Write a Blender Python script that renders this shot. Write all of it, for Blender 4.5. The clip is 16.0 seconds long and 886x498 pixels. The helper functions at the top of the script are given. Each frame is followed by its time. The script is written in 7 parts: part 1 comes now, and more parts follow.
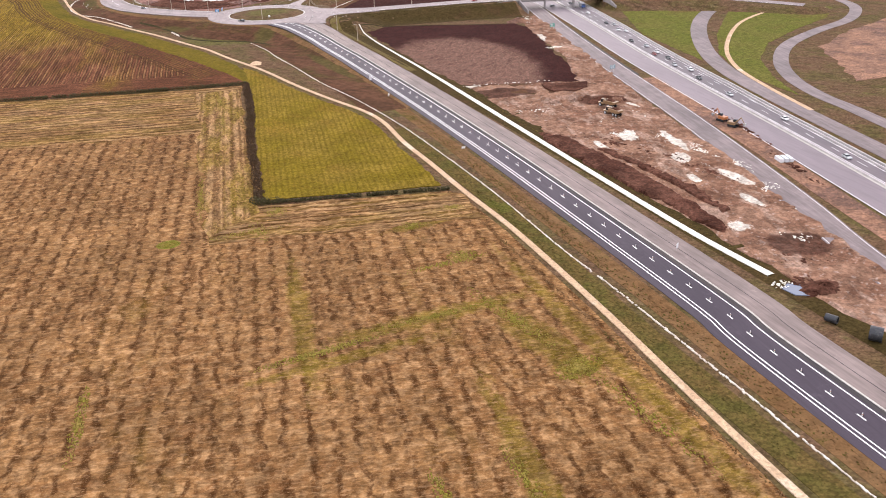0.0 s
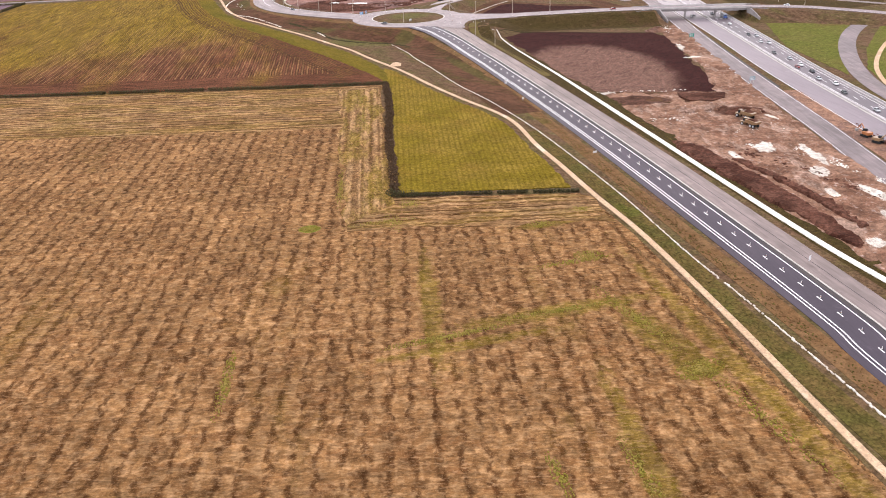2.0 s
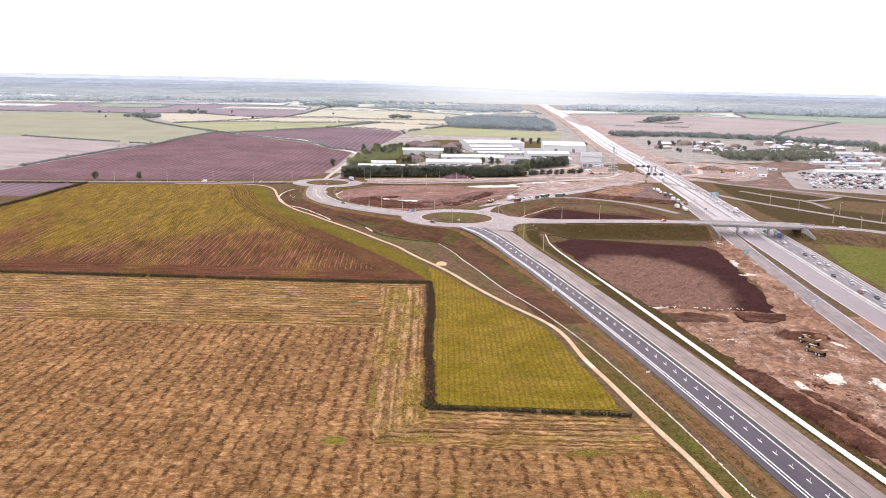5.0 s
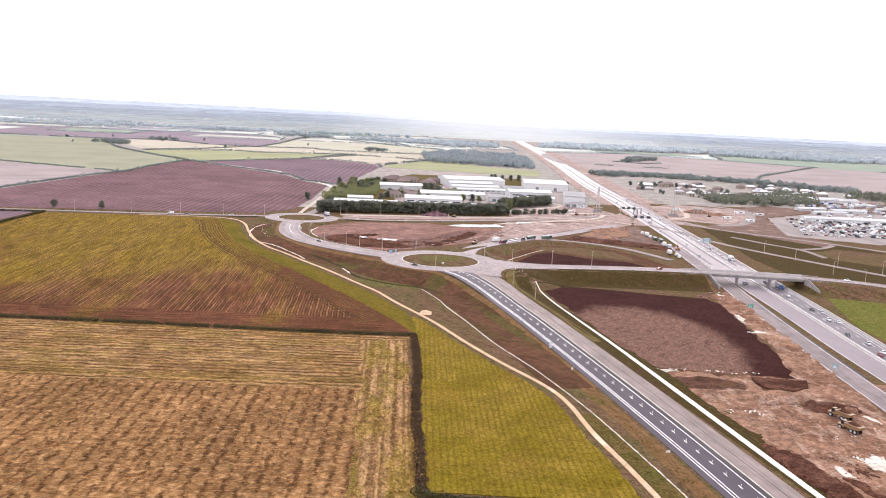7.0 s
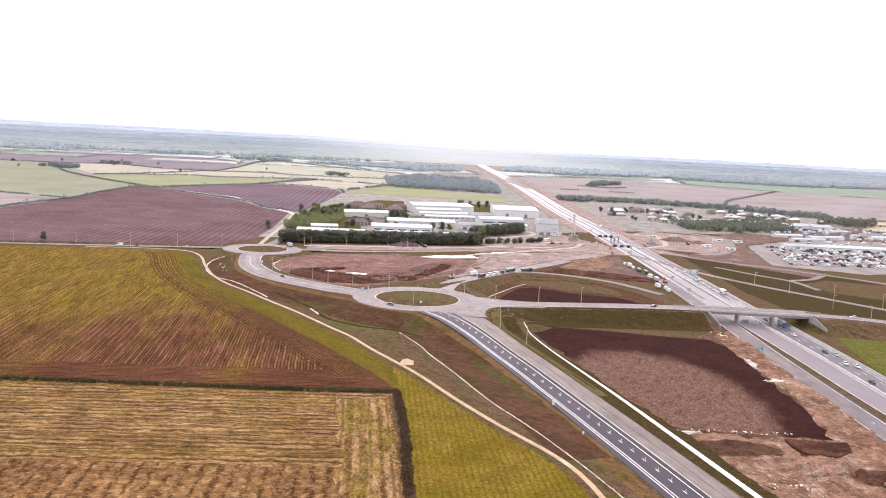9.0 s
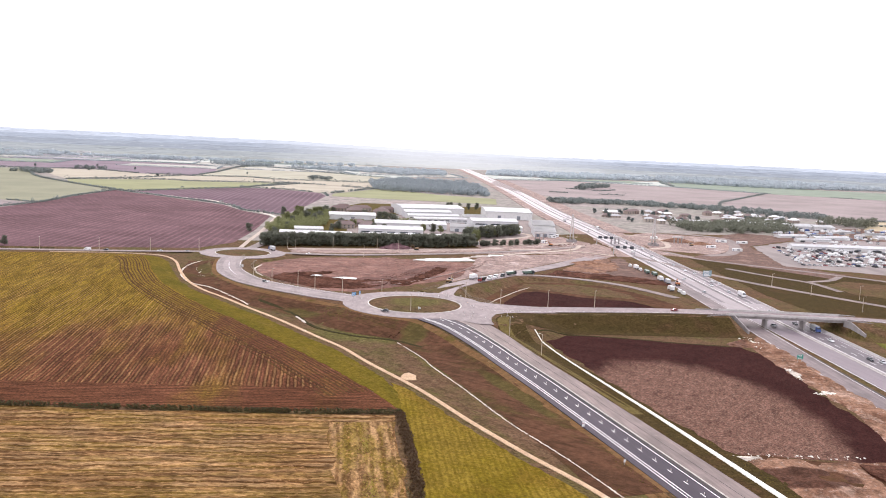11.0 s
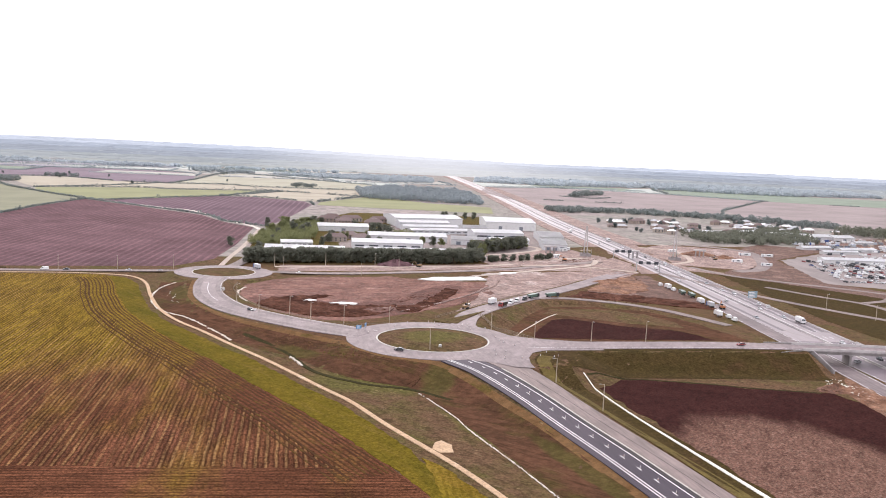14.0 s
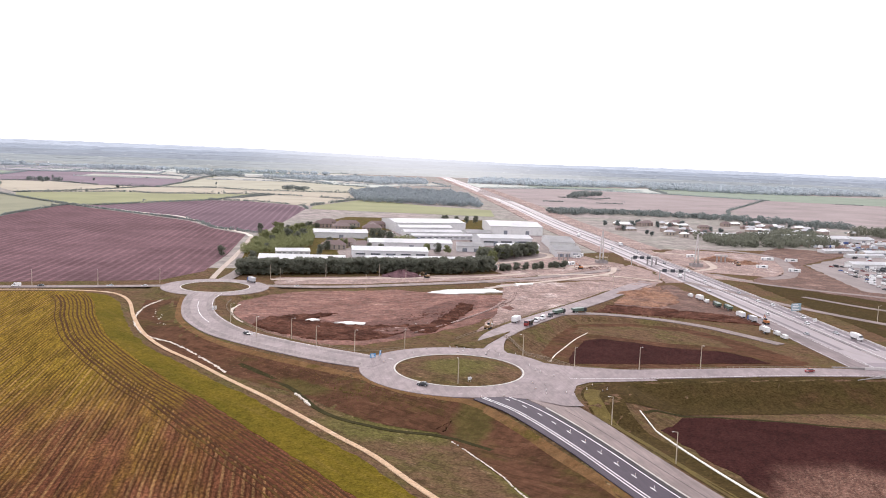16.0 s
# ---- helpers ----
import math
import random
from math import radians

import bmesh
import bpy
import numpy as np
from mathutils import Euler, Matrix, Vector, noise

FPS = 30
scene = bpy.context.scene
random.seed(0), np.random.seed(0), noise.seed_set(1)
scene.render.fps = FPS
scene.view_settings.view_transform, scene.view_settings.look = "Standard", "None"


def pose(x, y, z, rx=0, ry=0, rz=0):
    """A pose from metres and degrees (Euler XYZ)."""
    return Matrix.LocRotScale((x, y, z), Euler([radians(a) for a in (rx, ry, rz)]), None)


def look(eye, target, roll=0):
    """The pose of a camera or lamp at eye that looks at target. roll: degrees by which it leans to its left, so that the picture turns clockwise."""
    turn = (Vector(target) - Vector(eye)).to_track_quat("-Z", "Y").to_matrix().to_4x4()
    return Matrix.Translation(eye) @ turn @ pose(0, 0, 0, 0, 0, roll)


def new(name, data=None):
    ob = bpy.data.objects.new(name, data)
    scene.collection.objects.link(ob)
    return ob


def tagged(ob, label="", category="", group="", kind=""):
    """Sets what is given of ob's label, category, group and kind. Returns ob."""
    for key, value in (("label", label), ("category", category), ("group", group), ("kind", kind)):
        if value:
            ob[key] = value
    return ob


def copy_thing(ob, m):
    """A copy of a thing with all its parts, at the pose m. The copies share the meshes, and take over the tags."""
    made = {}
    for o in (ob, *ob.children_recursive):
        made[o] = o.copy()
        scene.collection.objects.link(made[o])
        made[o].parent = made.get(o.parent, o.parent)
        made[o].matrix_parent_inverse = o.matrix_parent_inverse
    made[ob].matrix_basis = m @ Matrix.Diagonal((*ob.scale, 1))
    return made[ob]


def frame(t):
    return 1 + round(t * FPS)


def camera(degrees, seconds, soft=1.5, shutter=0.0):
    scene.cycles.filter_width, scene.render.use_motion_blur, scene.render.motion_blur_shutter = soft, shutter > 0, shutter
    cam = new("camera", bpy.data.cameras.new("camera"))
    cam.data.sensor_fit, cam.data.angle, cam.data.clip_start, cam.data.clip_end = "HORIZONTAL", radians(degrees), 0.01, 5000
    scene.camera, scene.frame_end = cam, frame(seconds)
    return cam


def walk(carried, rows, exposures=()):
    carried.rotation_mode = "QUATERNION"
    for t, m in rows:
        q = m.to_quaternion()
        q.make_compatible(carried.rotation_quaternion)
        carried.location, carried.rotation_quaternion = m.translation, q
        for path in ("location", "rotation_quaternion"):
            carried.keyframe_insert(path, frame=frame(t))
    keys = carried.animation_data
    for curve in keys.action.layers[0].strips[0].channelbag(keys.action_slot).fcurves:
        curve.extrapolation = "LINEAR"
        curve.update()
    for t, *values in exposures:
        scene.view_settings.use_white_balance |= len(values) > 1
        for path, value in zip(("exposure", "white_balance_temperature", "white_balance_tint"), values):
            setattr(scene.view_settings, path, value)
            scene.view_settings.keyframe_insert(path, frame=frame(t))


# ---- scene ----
cam = camera(53.5, 16.0, soft=1.0)
PATH = [
    (0, (1.119, -0.352, 109.017), (1.738, 1.36, 108.189), -1.7),
    (0.5, (-1.556, -3.769, 108.952), (-1.056, -2.014, 108.134), -2.1),
    (1, (-2.974, -6.804, 109.205), (-2.51, -5.038, 108.39), -2.2),
    (1.5, (-3.83, -8.297, 109.095), (-3.407, -6.518, 108.285), -2.0),
    (2, (-3.587, -8.619, 109.106), (-3.229, -6.823, 108.301), -1.8),
    (2.5, (-3.329, -6.919, 109.808), (-2.981, -5.063, 109.148), -1.3),
    (3, (-3.17, -5.405, 108.64), (-2.817, -3.481, 108.224), -0.8),
    (3.5, (-2.167, -2.076, 108.281), (-1.829, -0.148, 107.873), -0.4),
    (6, (-0.052, 30.799, 107.899), (0.248, 32.744, 107.543), 2.1),
    (6.5, (-0.717, 42.945, 107.713), (-0.368, 44.886, 107.38), 2.5),
    (7, (-1.937, 55.781, 107.583), (-1.576, 57.723, 107.271), 2.8),
    (7.5, (-2.462, 69.19, 107.491), (-2.093, 71.134, 107.197), 3.0),
    (8, (-3.111, 82.858, 107.432), (-2.734, 84.802, 107.153), 3.1),
    (8.5, (-3.985, 95.415, 107.609), (-3.547, 97.348, 107.346), 2.9),
    (9, (-4.575, 108.643, 107.798), (-4.122, 110.574, 107.542), 2.9),
    (11.5, (-1.971, 174.442, 95.377), (-1.469, 176.364, 95.142), 2.6),
    (12, (-2.026, 188.835, 95.111), (-1.517, 190.755, 94.88), 2.7),
    (12.5, (-2.256, 203.316, 95.133), (-1.739, 205.234, 94.904), 2.8),
    (13, (-1.906, 218.522, 94.668), (-1.383, 220.44, 94.443), 2.7),
    (13.5, (-1.454, 233.289, 94.223), (-0.926, 235.205, 94.001), 2.7),
    (14, (-1.276, 247.479, 94.218), (-0.741, 249.394, 93.996), 2.6),
    (14.5, (-1.407, 261.912, 94.187), (-0.866, 263.825, 93.967), 2.5),
    (15, (-1.336, 276.436, 94.356), (-0.79, 278.348, 94.136), 2.5),
    (15.5, (-1.126, 290.955, 94.027), (-0.575, 292.865, 93.808), 2.3),
    (16, (-1.387, 304.488, 94.089), (-0.829, 306.396, 93.869), 2.2),
]
walk(cam, [(t, look(eye, target, roll)) for t, eye, target, roll in PATH], exposures=[(t, stops, 6500, 15) for t, stops in ((0.0, 0.65), (2.0, 0.69), (6.0, 0.71), (9.0, 0.63), (11.5, 0.56), (13.0, 0.5), (16.0, 0.46))])

# ---- world, sun and exposure ----
world = bpy.data.worlds.new("overcast_sky")
scene.world = world
world.use_nodes = True
wn, wl = world.node_tree.nodes, world.node_tree.links
wn.clear()
sky = wn.new("ShaderNodeTexSky")
sky.sky_type, sky.sun_disc = "NISHITA", False
sky.sun_elevation, sky.sun_rotation = radians(38), radians(15)
sky.air_density, sky.dust_density = 1.0, 4.0
cloud = wn.new("ShaderNodeMix")
cloud.data_type = "RGBA"
cloud.inputs["Factor"].default_value = 0.9
cloud.inputs["B"].default_value = (11.3, 11.4, 12.0, 1)
bg = wn.new("ShaderNodeBackground")
bg.inputs["Strength"].default_value = 0.1
wo = wn.new("ShaderNodeOutputWorld")
wl.new(sky.outputs["Color"], cloud.inputs["A"])
wl.new(cloud.outputs["Result"], bg.inputs["Color"])
wl.new(bg.outputs["Background"], wo.inputs["Surface"])

sun_data = bpy.data.lights.new("sun", "SUN")
sun_data.energy, sun_data.angle, sun_data.color = 1.0, radians(18), (1.0, 0.96, 0.9)
sun = new("sun", sun_data)
sun.matrix_world = look((200, 900, 500), (60, 100, 0))

# ---- materials ----
MATS = {}


def material(name, rough=0.9, metal=0.0, spec=0.3):
    m = bpy.data.materials.new(name)
    m.use_nodes = True
    b = m.node_tree.nodes["Principled BSDF"]
    b.inputs["Roughness"].default_value = rough
    b.inputs["Metallic"].default_value = metal
    b.inputs["Specular IOR Level"].default_value = spec
    MATS[name] = m
    return m, m.node_tree.nodes, m.node_tree.links, b


def col(c):
    return (c[0], c[1], c[2], 1.0)


class Shade:
    """Small builder for node colours in metres of the world."""

    def __init__(self, name, rough=0.9, metal=0.0, spec=0.2):
        # crops and moist soil are duller than dusty ground
        if name in MATT:
            rough, spec = 1.0, 0.03
        self.m, self.n, self.l, self.b = material(name, rough, metal, spec)
        self.co = self.n.new("ShaderNodeTexCoord").outputs["Object"]
        self.color = None

    def noise(self, size, detail=4.0, rough=0.6, stretch=None, turn=0.0):
        co = self.co
        if stretch or turn:
            mp = self.n.new("ShaderNodeMapping")
            mp.vector_type = "TEXTURE"
            mp.inputs["Rotation"].default_value = (0, 0, radians(turn))
            mp.inputs["Scale"].default_value = stretch or (1, 1, 1)
            self.l.new(co, mp.inputs["Vector"])
            co = mp.outputs["Vector"]
        t = self.n.new("ShaderNodeTexNoise")
        t.inputs["Scale"].default_value = 1.0 / size
        t.inputs["Detail"].default_value = detail
        t.inputs["Roughness"].default_value = rough
        self.l.new(co, t.inputs["Vector"])
        return t.outputs["Fac"]

    def blob(self, x, y, rx, ry, turn=0.0):
        """1 in the middle of an ellipse on the ground, falling to 0 at its rim."""
        mp = self.n.new("ShaderNodeMapping")
        mp.vector_type = "TEXTURE"
        mp.inputs["Location"].default_value = (x, y, 0)
        mp.inputs["Rotation"].default_value = (0, 0, radians(turn))
        mp.inputs["Scale"].default_value = (rx, ry, 1e4)
        self.l.new(self.co, mp.inputs["Vector"])
        g = self.n.new("ShaderNodeTexGradient")
        g.gradient_type = "SPHERICAL"
        self.l.new(mp.outputs["Vector"], g.inputs["Vector"])
        return g.outputs["Fac"]

    def plus(self, a, b, k=1.0):
        r = self.n.new("ShaderNodeMath")
        r.operation = "MULTIPLY_ADD"
        self.l.new(b, r.inputs[0])
        r.inputs[1].default_value = k
        self.l.new(a, r.inputs[2])
        return r.outputs["Value"]

    def rows(self, turn, period, wobble=0.0, size=20.0):
        mp = self.n.new("ShaderNodeMapping")
        mp.vector_type = "TEXTURE"
        mp.inputs["Rotation"].default_value = (0, 0, radians(turn))
        self.l.new(self.co, mp.inputs["Vector"])
        w = self.n.new("ShaderNodeTexWave")
        w.wave_type, w.bands_direction = "BANDS", "X"
        w.inputs["Scale"].default_value = 0.314 / period
        w.inputs["Distortion"].default_value = wobble
        w.inputs["Detail"].default_value = 2.0
        w.inputs["Detail Scale"].default_value = period / (0.314 * size)
        self.l.new(mp.outputs["Vector"], w.inputs["Vector"])
        return w.outputs["Fac"]

    def ramp(self, fac, lo, hi):
        r = self.n.new("ShaderNodeMapRange")
        r.interpolation_type = "SMOOTHSTEP"
        r.inputs["From Min"].default_value, r.inputs["From Max"].default_value = lo, hi
        self.l.new(fac, r.inputs["Value"])
        return r.outputs["Result"]

    def times(self, a, b):
        r = self.n.new("ShaderNodeMath")
        r.operation = "MULTIPLY"
        for s, v in zip(r.inputs, (a, b)):
            if isinstance(v, (int, float)):
                s.default_value = v
            else:
                self.l.new(v, s)
        return r.outputs["Value"]

    def island(self):
        g = self.n.new("ShaderNodeNewGeometry")
        return g.outputs["Random Per Island"]

    def each(self):
        return self.n.new("ShaderNodeObjectInfo").outputs["Random"]

    def mix(self, fac, c, blend="MIX"):
        x = self.n.new("ShaderNodeMix")
        x.data_type, x.blend_type = "RGBA", blend
        if isinstance(fac, (int, float)):
            x.inputs["Factor"].default_value = fac
        else:
            self.l.new(fac, x.inputs["Factor"])
        if isinstance(self.color, tuple):
            x.inputs["A"].default_value = self.color
        else:
            self.l.new(self.color, x.inputs["A"])
        x.inputs["B"].default_value = col(c)
        self.color = x.outputs["Result"]
        return self

    def base(self, c):
        self.color = col(c)
        return self

    def bump(self, fac, depth, strength=1.0):
        b = self.n.new("ShaderNodeBump")
        b.inputs["Distance"].default_value = depth
        b.inputs["Strength"].default_value = strength
        self.l.new(fac, b.inputs["Height"])
        self.l.new(b.outputs["Normal"], self.b.inputs["Normal"])
        return self

    def grit(self, size, dark, light, stretch=None, turn=0.0):
        """Fine clods, tufts and stones: darkens and lightens what is there in grains of that size."""
        r = self.n.new("ShaderNodeMapRange")
        r.interpolation_type = "SMOOTHSTEP"
        r.inputs["From Min"].default_value, r.inputs["From Max"].default_value = 0.36, 0.64
        r.inputs["To Min"].default_value, r.inputs["To Max"].default_value = dark, light
        self.l.new(self.noise(size, 3, 0.7, stretch, turn), r.inputs["Value"])
        x = self.n.new("ShaderNodeMix")
        x.data_type, x.blend_type = "RGBA", "MULTIPLY"
        x.inputs["Factor"].default_value = 1.0
        self.l.new(self.color, x.inputs["A"])
        self.l.new(r.outputs["Result"], x.inputs["B"])
        self.color = x.outputs["Result"]
        return self

    def done(self):
        for spec in GRIT.get(self.m.name, ()):
            self.grit(*spec)
        if isinstance(self.color, tuple):
            self.b.inputs["Base Color"].default_value = self.color
        else:
            self.l.new(self.color, self.b.inputs["Base Color"])
        return self.m


MATT = {"stubble", "stubble_headland", "stubble_side", "young_crop", "grass_strip", "drilled_soil", "drilled_headland", "drilled_edge", "wheel_track", "verge", "rough_grass", "dry_margin", "bank_grass", "bright_verge", "meadow", "regrowth", "ditch_growth", "earthworks", "dark_mud", "topsoil", "ploughed_violet", "ploughed_dark"}
ROWS_A = -8.6
FIELD_GRIT = ((0.9, 0.74, 1.2), (3.4, 0.82, 1.14))
SOIL_GRIT = ((0.9, 0.74, 1.2), (2.8, 0.78, 1.18), (11, 0.82, 1.15))
GRIT = {n: FIELD_GRIT for n in ("grass_strip", "verge", "rough_grass", "dry_margin", "bank_grass", "bright_verge", "meadow", "bank_soil")}
GRIT.update({n: SOIL_GRIT for n in ("earthworks", "infield_soil", "dark_mud", "orange_clay", "site_soil", "churned_brown")})
GRIT.update({
    "stubble": ((0.7, 0.78, 1.18, (2.2, 1, 1), -8.6), (2.6, 0.72, 1.2, (1.8, 1, 1), -8.6), (30, 0.84, 1.12)),
    "stubble_headland": ((0.8, 0.74, 1.2, (1, 3, 1), 81.4), (3.0, 0.7, 1.2, (1, 4, 1), 81.4), (16, 0.82, 1.14)),
    "stubble_side": ((0.8, 0.74, 1.2, (1, 2, 1), -8), (3.0, 0.72, 1.2, (1, 3, 1), -8)),
    "young_crop": ((0.9, 0.78, 1.16, (1, 2, 1), -8.6), (14, 0.86, 1.1)),
    "drilled_soil": ((0.7, 0.66, 1.25, (1, 3, 1), -5.7), (2.2, 0.66, 1.22, (1, 12, 1), -5.7)),
    "drilled_headland": ((0.7, 0.7, 1.22), (2.0, 0.62, 1.22, (1, 10, 1), 81.4)),
    "drilled_edge": ((0.8, 0.78, 1.15), (2.4, 0.78, 1.15)),
    "topsoil": ((0.9, 0.8, 1.18), (3.0, 0.82, 1.15, (1, 2, 1), -35)),
    "ploughed_violet": ((4, 0.86, 1.14), (40, 0.88, 1.1)),
    "asphalt_pale": ((2.2, 0.88, 1.08, (1, 3, 1), -30), (14, 0.9, 1.08)),
    "asphalt_worn": ((1.6, 0.86, 1.1, (1, 14, 1), 2), (12, 0.9, 1.08)),
    "asphalt_grey": ((1.4, 0.82, 1.1, (1, 20, 1), -13), (9, 0.88, 1.1)),
    "far_land": ((24, 0.8, 1.15),),
})
ROWS_B = -5.7
PLOUGH = -10


def mottled(name, a, b, c=None, big=30.0, small=2.0, rough=0.95, c_lo=0.55, c_hi=0.7, bump=0.15, c_size=None):
    s = Shade(name, rough)
    s.base(a).mix(s.ramp(s.noise(big, 6, 0.65), 0.35, 0.65), b)
    if c:
        s.mix(s.ramp(s.noise(c_size or big * 1.7, 5, 0.6, turn=37), c_lo, c_hi), c)
    f = s.noise(small, 3, 0.65)
    s.mix(s.times(s.ramp(f, 0.46, 0.62), 0.55), tuple(v * 0.5 for v in a))
    s.mix(s.times(s.ramp(s.noise(small * 0.7, 2, 0.6, turn=50), 0.56, 0.68), 0.35), tuple(min(0.9, v * 1.6) for v in a))
    return s.bump(f, bump).done()


def make_materials():
    # rough ground, verges and banks
    s = Shade("verge", 0.95)
    s.base((0.1382, 0.07841, 0.0459)).mix(s.ramp(s.noise(30, 7, 0.7), 0.42, 0.62), (0.1045, 0.08197, 0.03056))
    s.mix(s.times(s.ramp(s.noise(5, 5, 0.65, (1, 7, 1), 34), 0.5, 0.66), 0.55), (0.1685, 0.09796, 0.06318))
    s.mix(s.times(s.ramp(s.noise(9, 6, 0.65, (1, 3, 1), 30), 0.56, 0.68), 0.6), (0.1102, 0.108, 0.02851))
    s.mix(s.times(s.ramp(s.noise(2.6, 4, 0.65, (1, 6, 1), 32), 0.52, 0.64), 0.45), (0.06221, 0.0391, 0.02041))
    for x, y, rx, ry, t in ((66, 590, 46, 26, -30), (96, 520, 12, 60, 14), (114, 420, 6, 120, 6), (-4, 770, 16, 60, 10), (128, 560, 10, 40, 10), (106, 642, 27, 22, 0)):
        g = s.plus(s.ramp(s.blob(x, y, rx, ry, t), 0.0, 0.8), s.noise(6, 5, 0.7, (1, 3, 1), 30), 1.0)
        s.mix(s.times(s.ramp(g, 0.75, 1.3), 0.7), (0.1177, 0.1112, 0.03035))
    for x, y, rx, ry, t in ((126.5, 470, 7, 110, 5), (84, 608, 30, 12, -25), (60, 650, 14, 40, 35), (40, 690, 10, 50, 38)):
        g = s.plus(s.ramp(s.blob(x, y, rx, ry, t), 0.0, 0.8), s.noise(5, 5, 0.7, (1, 4, 1), 30), 1.0)
        s.mix(s.times(s.ramp(g, 0.8, 1.3), 0.7), (0.135, 0.06761, 0.04201))
    s.mix(s.times(s.ramp(s.noise(3.4, 6, 0.75, (1, 2.5, 1), 28), 0.52, 0.6), 0.5), (0.05594, 0.0378, 0.0175))
    s.mix(s.times(s.ramp(s.noise(2.1, 6, 0.75, (1, 3, 1), 40), 0.57, 0.66), 0.5), (0.2916, 0.2128, 0.1253))
    f = s.noise(1.2, 3, 0.65)
    s.mix(s.times(s.ramp(f, 0.46, 0.6), 0.45), (0.05519, 0.03726, 0.01847))
    s.mix(s.times(s.ramp(s.noise(0.8, 5, 0.8, turn=50), 0.6, 0.75), 0.4), (0.2408, 0.1771, 0.1022))
    s.bump(f, 0.2).done()
    s = Shade("bank_soil", 1.0, spec=0.03)
    s.base((0.1345, 0.0627, 0.03648)).mix(s.ramp(s.noise(16, 6, 0.7, (1, 2.2, 1), 34), 0.4, 0.62), (0.0912, 0.04446, 0.02565))
    s.mix(s.times(s.ramp(s.noise(26, 6, 0.7, (1, 2, 1), 40), 0.5, 0.66), 0.75), (0.08436, 0.07068, 0.01938))
    s.mix(s.times(s.ramp(s.noise(1.6, 4, 0.7, (1, 9, 1), 36), 0.5, 0.62), 0.5), (0.04104, 0.01938, 0.01026))
    s.mix(s.times(s.ramp(s.noise(2.4, 4, 0.7, (1, 7, 1), 42), 0.56, 0.66), 0.45), (0.1938, 0.1049, 0.06156))
    for x, y, rx, ry, t in ((94, 584, 12, 34, -24), (-12, 800, 10, 46, 4), (42, 640, 9, 26, 30), (112, 480, 6, 60, 8)):
        g = s.plus(s.ramp(s.blob(x, y, rx, ry, t), 0.0, 0.8), s.noise(4, 5, 0.7, (1, 3, 1), 30), 1.0)
        s.mix(s.times(s.ramp(g, 0.8, 1.35), 0.6), (0.0912, 0.08892, 0.0228))
    f = s.noise(0.9, 3, 0.7)
    s.mix(s.times(s.ramp(f, 0.45, 0.6), 0.5), (0.0342, 0.01824, 0.00912))
    s.bump(f, 0.3).done()
    mottled("meadow", (0.11, 0.115, 0.022), (0.135, 0.12, 0.03), (0.13, 0.085, 0.03), 26, 1.6, c_lo=0.55, c_hi=0.72)
    mottled("rough_grass", (0.088, 0.074, 0.02), (0.125, 0.08, 0.028), (0.1, 0.094, 0.02), 12, 1.1, c_lo=0.58, c_hi=0.7)
    mottled("dry_margin", (0.16, 0.085, 0.037), (0.2, 0.115, 0.055), (0.1, 0.075, 0.02), 9, 0.9)
    # stubble with combed rows and flattened straw
    s = Shade("stubble", 0.95)
    s.base((0.2437, 0.1246, 0.04929)).mix(s.ramp(s.noise(48, 5, 0.6), 0.4, 0.62), (0.1906, 0.093, 0.03581))
    s.mix(s.times(s.ramp(s.noise(2.2, 3, 0.6, (1, 1.5, 1), ROWS_A), 0.46, 0.62), 0.75), (0.3488, 0.1972, 0.09114))
    s.mix(s.times(s.ramp(s.noise(6.5, 4, 0.65, (1.5, 1, 1), ROWS_A), 0.5, 0.64), 0.55), (0.1237, 0.05069, 0.01879))
    for per, wob, ln, lo, k in ((4.9, 3.4, 4.8, 0.6, 0.85), (5.7, 4.8, 6.5, 0.74, 0.5)):
        r = s.rows(ROWS_A, per, wob, ln)
        worn = s.ramp(s.noise(3.8, 4, 0.65, (1.0, 1.5, 1), ROWS_A + per), 0.38, 0.56)
        s.mix(s.times(s.times(s.ramp(r, lo, 0.98), worn), k), (0.05487, 0.02046, 0.006398))
    for x, y, rx, ry, t in ((66, 187, 48, 6, 4), (86, 165, 9, 32, 10), (88, 151, 10, 7, 20), (34, 200, 5, 60, -8), (40, 176, 40, 4, 6), (62, 120, 5, 60, -6), (97, 150, 5, 110, 0), (84, 246, 26, 5, 8), (6, 262.5, 4.5, 3.5, 0)):
        g = s.plus(s.blob(x, y, rx, ry, t), s.noise(3.2, 4, 0.7, (1, 2, 1), ROWS_A), 1.2)
        s.mix(s.times(s.ramp(g, 0.85, 1.25), 0.6), (0.1507, 0.1088, 0.01283))
    s.mix(s.times(s.ramp(s.noise(24, 6, 0.7, (1, 2.5, 1), ROWS_A), 0.53, 0.72), 0.45), (0.1423, 0.09142, 0.01283))
    g = s.plus(s.ramp(s.blob(6, 262.5, 5, 4.4), 0.0, 0.5), s.noise(1.6, 4, 0.7), 0.6)
    s.mix(s.times(s.ramp(g, 0.7, 1.0), 0.85), (0.1395, 0.1628, 0.01674))
    fine = s.noise(1.3, 2, 0.6, (1, 2.6, 1), ROWS_A + 90)
    s.mix(s.times(s.ramp(fine, 0.5, 0.62), 0.32), (0.0837, 0.0372, 0.01256))
    s.mix(s.times(s.ramp(s.noise(0.9, 2, 0.6, (1, 2.8, 1), ROWS_A + 84), 0.55, 0.66), 0.4), (0.372, 0.2148, 0.1079))
